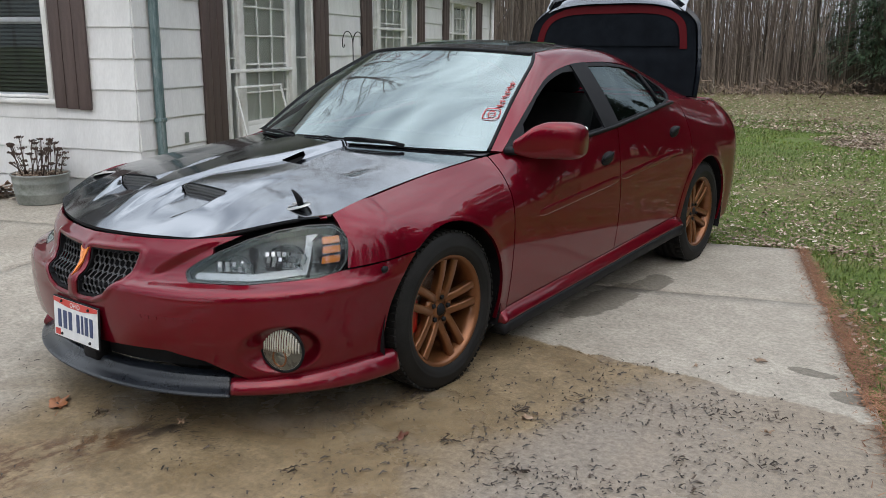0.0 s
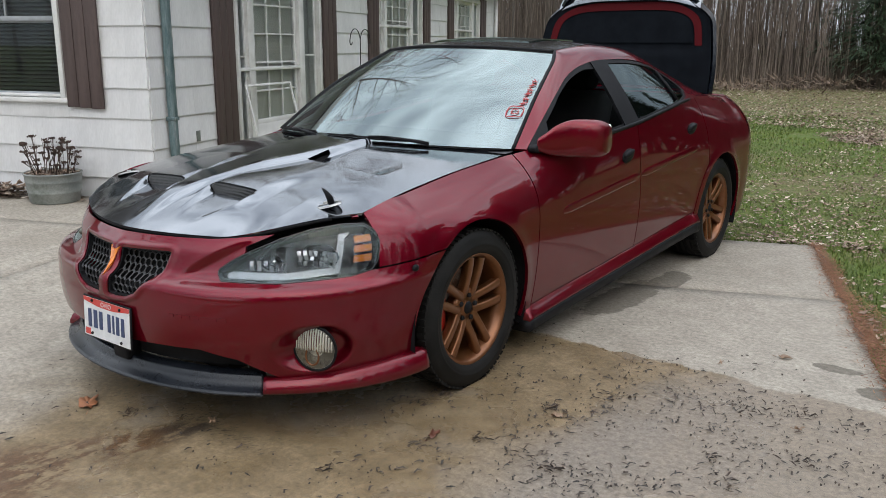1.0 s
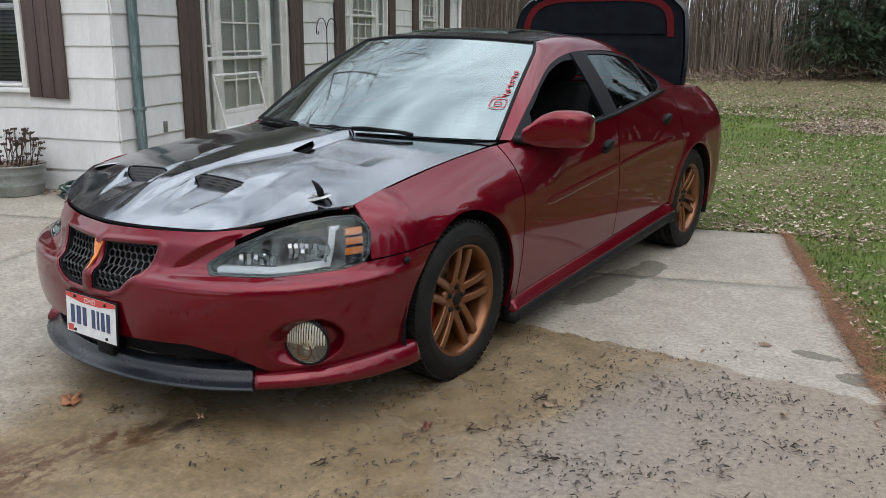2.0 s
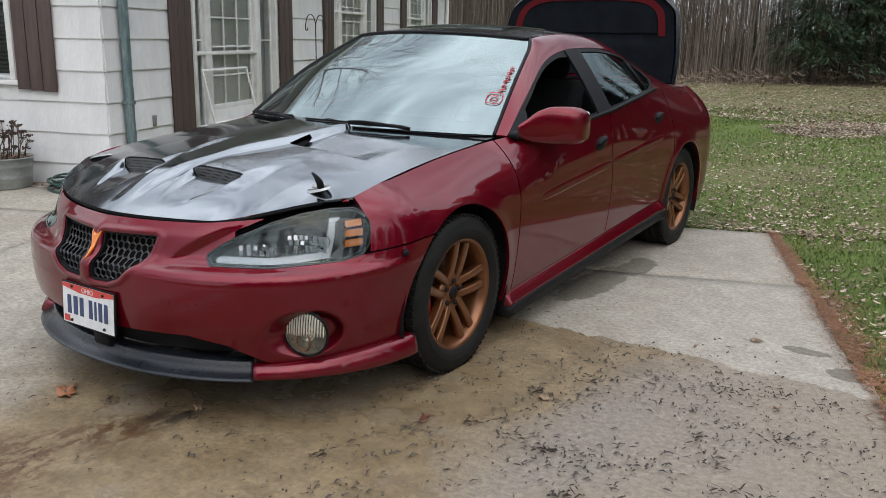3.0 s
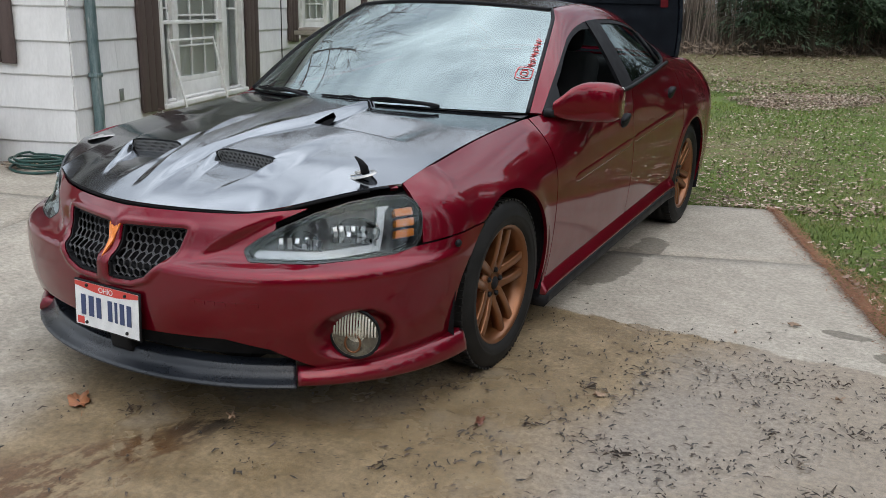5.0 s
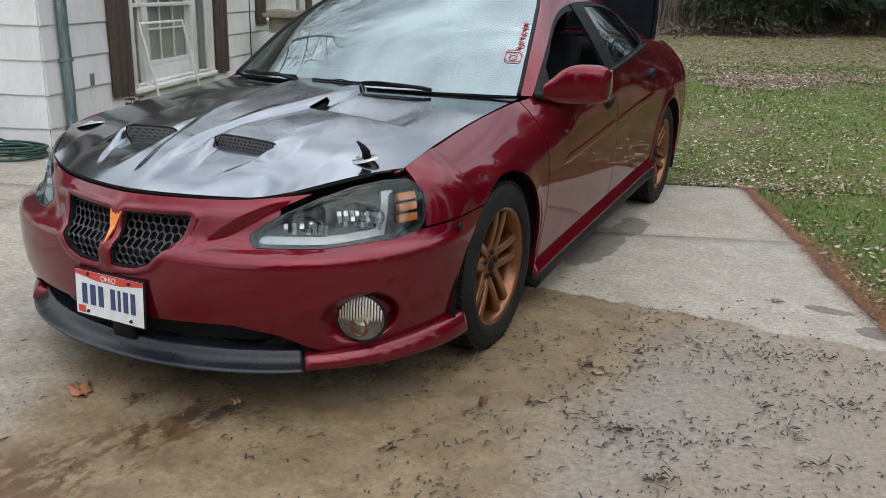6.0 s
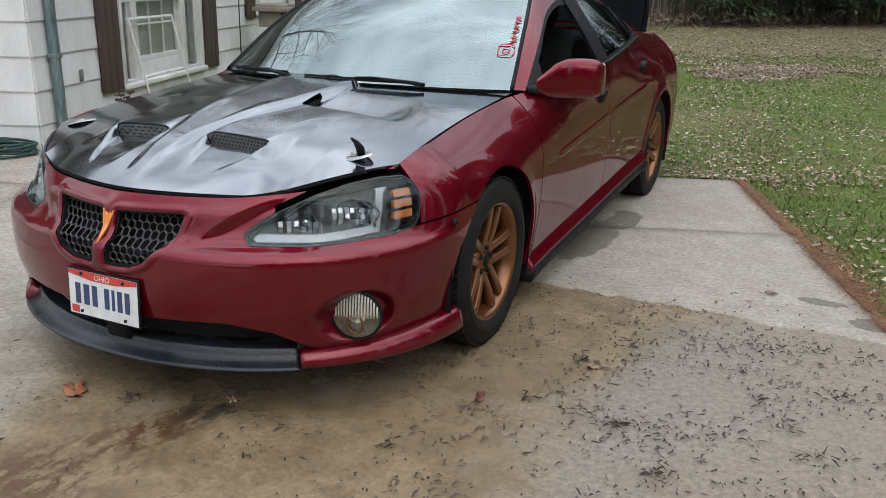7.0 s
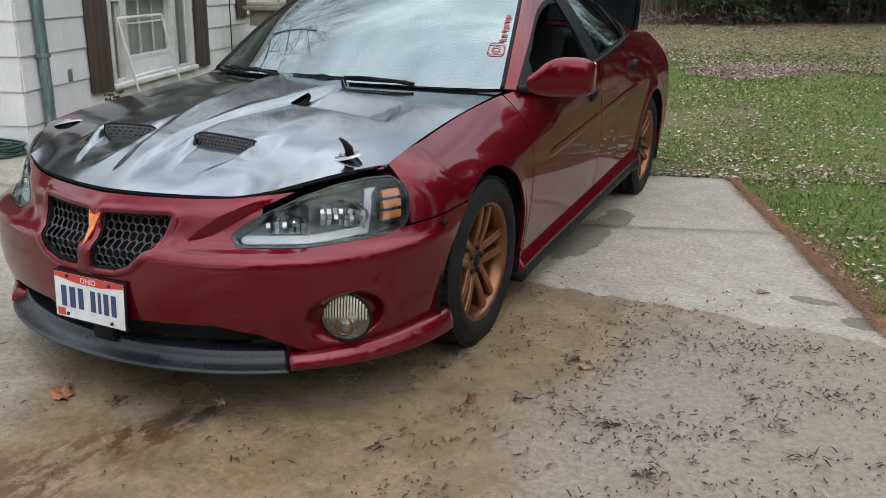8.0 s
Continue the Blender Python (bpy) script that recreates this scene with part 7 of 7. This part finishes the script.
def litter():
    for _ in range(56000):
        if rnd.random() < 0.8:
            p, b, o = lawn_spot(0.42, 15.0, 2.0, 13.0)
        else:
            p = plan(rnd.uniform(-4.5, 0.5), 5.22 + 3.0 * rnd.random())
        if noise.noise((p.x * 0.5, p.y * 0.5, 20)) + 0.6 * noise.noise((p.x * 2.1, p.y * 2.1, 9)) < rnd.uniform(-0.5, 0.35):
            continue
        yield leaf_at(p, rnd.uniform(0.010, 0.027), rise(p.x, p.y) + rnd.uniform(-0.012, 0.014), 0.9)
    for _ in range(5200):
        r, a = rnd.random() ** 0.55, rnd.uniform(0, 6.28)
        r *= 1 + 0.12 * math.sin(3 * a) + 0.08 * math.sin(7 * a)
        p = (0.62 + 1.15 * r * math.cos(a), 12.5 + 1.5 * r * math.sin(a) + 0.9 * r * math.cos(a))
        yield leaf_at(p, rnd.uniform(0.016, 0.034), rnd.uniform(-0.01, 0.03), 0.8)
    for _ in range(420):
        p = plan(0.45 + abs(rnd.gauss(0, 0.16)), rnd.uniform(3.2, 5.3))
        yield leaf_at(p, rnd.uniform(0.012, 0.028), rnd.uniform(-0.02, 0.012))
    for _ in range(26000):
        p = (rnd.uniform(-7, 7), 13 + 22 * rnd.random() ** 1.4)
        yield leaf_at(p, rnd.uniform(0.020, 0.045), rnd.uniform(-0.01, 0.03), 0.9)


scatter("leaf_litter", LITTER, "dry tan leaves scattered over the lawn", "leaves", litter())


def needle_strip():
    for _ in range(14000):
        b = rnd.uniform(-4.4, 0.45)
        if noise.noise((b * 1.7, 3.0, 2)) + 0.5 * noise.noise((b * 6.0, 3.0, 2)) < rnd.uniform(-0.55, 0.15):
            continue
        p = plan(b, 5.15 + abs(rnd.gauss(0.0, (0.035 + 0.065 * step(0.0, 2.2, -b)) * (1 + 0.9 * noise.noise((b * 2.0, 1.0, 6))))) - (0.10 * rnd.random() ** 2 if rnd.random() < 0.2 else 0.0))
        a, l = rnd.uniform(0, 6.28), rnd.uniform(0.02, 0.06)
        w = rnd.uniform(0.0014, 0.0034)
        z = rnd.uniform(-0.01, 0.016)
        dx, dy = math.cos(a) * l, math.sin(a) * l
        yield ([(p.x - dy * w / l, p.y + dx * w / l, z), (p.x + dy * w / l, p.y - dx * w / l, z), (p.x + dx, p.y + dy, z + rnd.uniform(-0.004, 0.012))], [(0, 1, 2)])


scatter("pine_needles", NEEDLES, "rust-brown pine needles along the slab edge", "needles", needle_strip())

# ---- small things on the drive and by the house ----
def twigs_on_drive():
    made = 0
    while made < 2700:
        if rnd.random() < 0.72:
            x, y = rnd.gauss(1.75, 0.60), rnd.gauss(-0.25, 0.70)
        else:
            x, y = rnd.uniform(-0.9, 2.4), rnd.uniform(-2.0, 1.4)
        if y > 0.75 and rnd.random() < 0.8:
            continue
        if noise.noise((x * 3.1, y * 3.1, 5)) + 0.7 * noise.noise((x * 9.0, y * 9.0, 2)) < rnd.uniform(-0.35, 0.55):
            continue
        q = Vector((x, y, 0)) - Vector((*HOUSE_AT, 0))
        if q.dot(E_OUT) > 5.1 or math.hypot(x - 2.3, y + 2.9) < 0.5:
            continue
        made += 1
        a, l = rnd.gauss(0.9, 1.2), 0.006 + 0.034 * rnd.random() ** 2.4
        w = rnd.uniform(0.0012, 0.0038)
        dx, dy = math.cos(a) * l, math.sin(a) * l
        ox, oy = -math.sin(a) * w, math.cos(a) * w
        b = rnd.uniform(-0.3, 0.3) * l
        mx, my = x + dx * 0.5 - math.sin(a) * b, y + dy * 0.5 + math.cos(a) * b
        z = 0.004 + 0.003 * rnd.random()
        yield ([(x + ox, y + oy, z), (x - ox, y - oy, z), (mx - ox, my - oy, z + w), (mx + ox, my + oy, z + w * 2), (x + dx, y + dy, z + 0.001)], [(0, 1, 2, 3), (3, 2, 4)])


def crumbs():
    for cx, cy, n, r in [(1.54, -0.45, 26, 0.035), (1.72, -0.68, 22, 0.035), (1.94, -0.04, 16, 0.03), (1.23, -0.41, 18, 0.03), (2.05, -0.2, 22, 0.05), (2.15, -0.35, 24, 0.06), (1.42, -0.4, 14, 0.03), (0.05, -1.05, 22, 0.03), (1.30, -0.02, 16, 0.03), (1.45, 0.2, 14, 0.05), (1.95, 0.45, 22, 0.07), (2.1, 0.5, 16, 0.05), (1.6, -0.9, 14, 0.03), (0.95, -0.9, 14, 0.04), (0.9, -0.2, 12, 0.04), (1.0, -1.3, 10, 0.03), (2.2, 0.1, 16, 0.05)]:
        for _ in range(n):
            x, y = rnd.gauss(cx, r * 0.6), rnd.gauss(cy, r * 0.6)
            a, l, w = rnd.uniform(0, 6.28), rnd.uniform(0.012, 0.04), rnd.uniform(0.001, 0.004)
            z0, z1 = rnd.uniform(0.004, 0.012), rnd.uniform(0.004, 0.016)
            dx, dy = math.cos(a) * l, math.sin(a) * l
            yield ([(x - math.sin(a) * w, y + math.cos(a) * w, z0), (x + math.sin(a) * w, y - math.cos(a) * w, z0), (x + dx, y + dy, z1), (x + dx * 0.5, y + dy * 0.5, z1 + w)], [(0, 1, 3), (0, 3, 2), (1, 2, 3)])
    for _ in range(260):
        x, y = rnd.gauss(0.30, 0.22), rnd.gauss(-0.93, 0.05)
        a, l, w = rnd.gauss(0.45, 0.3), rnd.uniform(0.01, 0.03), rnd.uniform(0.001, 0.003)
        dx, dy = math.cos(a) * l, math.sin(a) * l
        yield ([(x - dy * w / l, y + dx * w / l, 0.005), (x + dy * w / l, y - dx * w / l, 0.005), (x + dx, y + dy, 0.007)], [(0, 1, 2)])


scatter("twigs", DEBRIS, "dark twigs and needles strewn on the concrete", "debris", twigs_on_drive())
scatter("leaf_crumbs", DEBRIS, "wet dark leaf crumbs on the concrete", "debris", crumbs())


def oak_leaf(name, x, y, size, turn, mat, label, flat=0.006):
    """A lobed leaf with a curl and a stalk."""
    bm = bmesh.new()
    n = 66
    ring = []
    for k in range(n):
        a = 2 * math.pi * k / n
        r = size * (0.70 + 0.20 * math.cos(7 * a) * (0.7 + 0.3 * math.cos(a)) + 0.05 * math.cos(23 * a)) * (1.0 + 0.25 * math.cos(a)) * (1 + 0.45 * noise.noise((2.2 * math.cos(a) + turn, 2.2 * math.sin(a), size * 50)))
        ring.append(bm.verts.new((1.15 * r * math.cos(a), 0.58 * r * math.sin(a), 0.004 + flat * (1 + math.sin(3 * a + turn)))))
    c = bm.verts.new((0, 0, 0.004))
    for k in range(n):
        bm.faces.new((c, ring[k], ring[(k + 1) % n]))
    r = bmesh.ops.extrude_face_region(bm, geom=bm.faces[:])
    for v in [g for g in r["geom"] if isinstance(g, bmesh.types.BMVert)]:
        v.co.z += 0.0008
    add_tube(bm, [(-size * 0.9, 0, 0.005), (-size * 1.5, size * 0.1, 0.008)], 0.0012, 4)
    ob = part(name, bm, mat)
    ob.matrix_world = pose(x, y, 0.002 + rise(x, y), 0, 0, turn)
    return tagged(ob, label, "leaf", "fallen leaves on the drive")


for x, y, sz, tn, mt, lb in ((1.354, -0.075, 0.034, 40, LEAF_DRY, "pale dry leaf lying on the concrete"), (1.085, -0.50, 0.038, 100, LEAF_RED, "dark red-brown leaf lying on the concrete"), (1.863, 1.10, 0.034, 10, LEAF_DRY, "tan dry leaf lying on the dry concrete"), (-0.15, -1.11, 0.075, 150, LEAF_ORANGE, "orange-brown oak leaf lying flat on the concrete"), (0.36, -0.91, 0.028, 150, LEAF_DRY, "small curled tan leaf under the bumper"), (1.66, 0.86, 0.016, 80, LEAF_DRY, "tiny curled leaf at the damp edge"), (2.12, 0.37, 0.018, 20, LEAF_DRY, "small pale leaf on damp concrete")):
    oak_leaf("fallen_leaf", x, y, sz, tn, mt, lb)

# galvanised tub with dried flowers
AT = plan(-0.29, -0.78)
GZ = rise(AT.x, AT.y)
tub = thing("planter", "round galvanised tub planter with dried brown flower heads", "planter", m=Matrix.Translation((AT.x, AT.y, GZ)) @ Matrix.Scale(0.88, 4))
bm = spin([(0.0, 0.0), (0.215, 0.0), (0.222, 0.01), (0.232, 0.09), (0.238, 0.098), (0.236, 0.106), (0.243, 0.19), (0.249, 0.197), (0.247, 0.205), (0.252, 0.262), (0.262, 0.268), (0.262, 0.278), (0.250, 0.280), (0.244, 0.26), (0.235, 0.10)], 56, "z")
part("tub", bm, ZINC, tub, "ribbed galvanised tub")
bm = bmesh.new()
for k in range(500):
    r, a = 0.235 * math.sqrt(rnd.random()), rnd.uniform(0, 6.28)
    pts, fs = leaf_at((r * math.cos(a), r * math.sin(a)), rnd.uniform(0.015, 0.03), 0.235 + 0.05 * rnd.random(), 0.8)
    vs = [bm.verts.new(p) for p in pts]
    for f in fs:
        bm.faces.new([vs[q] for q in f])
tagged(part("dead_leaves", bm, LITTER, tub, smooth=False), kind="stuff")
part("soil", spin([(0.0, 0.235), (0.243, 0.235)], 32, "z"), SOIL, tub)
for k in range(34):
    r, a = 0.20 * math.sqrt(rnd.random()), rnd.uniform(0, 6.28)
    x, y = r * math.cos(a), r * math.sin(a)
    h = rnd.uniform(0.12, 0.36) + (0.10 if k % 9 == 0 else 0)
    tx, ty = x * 1.45 + rnd.gauss(0, 0.04), y * 1.45 + rnd.gauss(0, 0.04)
    stalk = part("stalk", tube([(x, y, 0.23), ((x + tx) / 2 + rnd.gauss(0, 0.01), (y + ty) / 2, 0.23 + h * 0.55), (tx, ty, 0.23 + h)], [0.0045, 0.0035, 0.0025], 5), DRY_STALK, tub)
    bm = bmesh.new()
    for _ in range(26):
        rr, b = rnd.uniform(0.016, 0.045) * rnd.random() ** 0.5, rnd.uniform(0, 6.28)
        r2 = bmesh.ops.create_icosphere(bm, subdivisions=1, radius=rnd.uniform(0.005, 0.009))
        bmesh.ops.translate(bm, verts=r2["verts"], vec=(tx + rr * math.cos(b), ty + rr * math.sin(b), 0.23 + h + rnd.uniform(-0.006, 0.010)))
    for _ in range(4):
        b = rnd.uniform(0, 6.28)
        add_tube(bm, [((x + tx) / 2, (y + ty) / 2, 0.23 + h * 0.6), (tx + 0.02 * math.cos(b), ty + 0.02 * math.sin(b), 0.23 + h)], 0.0015, 3, False)
    part("flower_head", bm, DRY_STALK, stalk)


def pile():
    for _ in range(420):
        p = plan(-0.12 - 0.22 * rnd.random(), -1.2 - 1.0 * rnd.random())
        yield leaf_at(p, rnd.uniform(0.03, 0.06), rise(p.x, p.y) + rnd.uniform(0.0, 0.10), 0.7)
    for _ in range(160):
        p = plan(-0.05 - 0.25 * rnd.random(), -1.5 * rnd.random())
        yield leaf_at(p, rnd.uniform(0.015, 0.035), rise(p.x, p.y) + 0.006, 0.5)


scatter("leaf_pile", LITTER, "brown leaves drifted along the house wall", "leaves", pile())

# garden hose coiled by the corner
c = plan(-0.22, -0.16)
pts = []
for k in range(150):
    a = k * 0.21
    r = 0.235 + 0.028 * math.sin(a * 0.31) + 0.02 * math.sin(a * 1.7)
    pts.append((c.x + r * math.cos(a), c.y + 0.72 * r * math.sin(a), rise(c.x, c.y) + 0.014 + 0.019 * int(a / 6.28 * 0.9) + 0.006 * math.sin(a * 2.3)))
tagged(part("garden_hose", tube(pts, 0.0095, 8), HOSE), "coiled dark green garden hose by the house corner", "hose")

# loose window frame leaning on the wall
fr = thing("screen_frame", "thin white window frame leaning against the house", "frame", m=house.matrix_world @ pose(0.30, 1.38, 0.02, 0, -13, 0))
for name, lo, hi in (("stile", (0, 0.0, 0), (0.015, 0.022, 1.0)), ("stile", (0, 0.92, 0), (0.015, 0.942, 1.0)), ("rail", (0, 0.022, 0.978), (0.015, 0.92, 1.0)), ("rail", (0, 0.022, 0.0), (0.015, 0.92, 0.022))):
    part(name, box(lo, hi, 0.002), WHITE_TRIM, fr)

# shepherd's hook
hk = thing("plant_hook", "black iron double shepherd's hook in the ground", "plant hook", m=house.matrix_world @ pose(0.12, 4.2, 0.05))
pole = part("pole", tube([(0, 0, -0.1), (0, 0, 1.42)], 0.007, 8), IRON, hk)
for s in (1, -1):
    part("hook", tube([(0, 0, 1.22)] + [(0, s * (0.165 - 0.165 * math.cos(a)), 1.36 + 0.16 * math.sin(a)) for a in [math.pi * k / 14 for k in range(15)]] + [(0, s * (0.295 + 0.035 * math.cos(a)), 1.36 - 0.035 * math.sin(a)) for a in [math.pi * k / 6 for k in range(1, 7)]], 0.006, 8), IRON, hk)

# wooden post box before the second window
bx = thing("wooden_box", "weathered beige wooden feeder box on a post", "box", m=house.matrix_world @ pose(0.45, 4.45, 0.06))
part("post", box((-0.05, 0.10, 0), (0.05, 0.20, 0.72), 0.006), OLD_WOOD, bx)
for name, lo, hi in (("floor_board", (-0.16, -0.06, 0.72), (0.16, 0.36, 0.75)), ("back_board", (-0.16, -0.05, 0.75), (-0.14, 0.35, 0.90)), ("side_board", (-0.14, -0.05, 0.75), (0.12, -0.03, 0.90)), ("side_board", (-0.14, 0.33, 0.75), (0.12, 0.35, 0.90)), ("front_board", (0.12, 0.02, 0.75), (0.14, 0.28, 0.86)), ("roof_board", (-0.22, -0.12, 0.90), (0.22, 0.42, 0.95)), ("cap_board", (-0.18, -0.08, 0.95), (0.18, 0.38, 0.985))):
    part(name, box(lo, hi, 0.005), OLD_WOOD, bx)

# sprig of dry stalks beyond the hood
sp = thing("dry_sprig", "dried brown flower stalks by the house wall", "plant", m=house.matrix_world @ pose(0.35, 0.62, 0.05))
for k in range(5):
    y = 0.05 * k - 0.1
    st = part("stalk", tube([(0, y * 0.4, 0), (0.01, y * 0.8, 0.2), (0.02, y, 0.36 + 0.03 * (k % 3))], 0.003, 5), DRY_STALK, sp)
    bm = bmesh.new()
    for _ in range(16):
        r2 = bmesh.ops.create_icosphere(bm, subdivisions=1, radius=0.007)
        bmesh.ops.translate(bm, verts=r2["verts"], vec=(0.02 + rnd.gauss(0, 0.014), y + rnd.gauss(0, 0.018), 0.36 + 0.03 * (k % 3) + rnd.gauss(0, 0.004)))
    part("flower_head", bm, DRY_STALK, st)
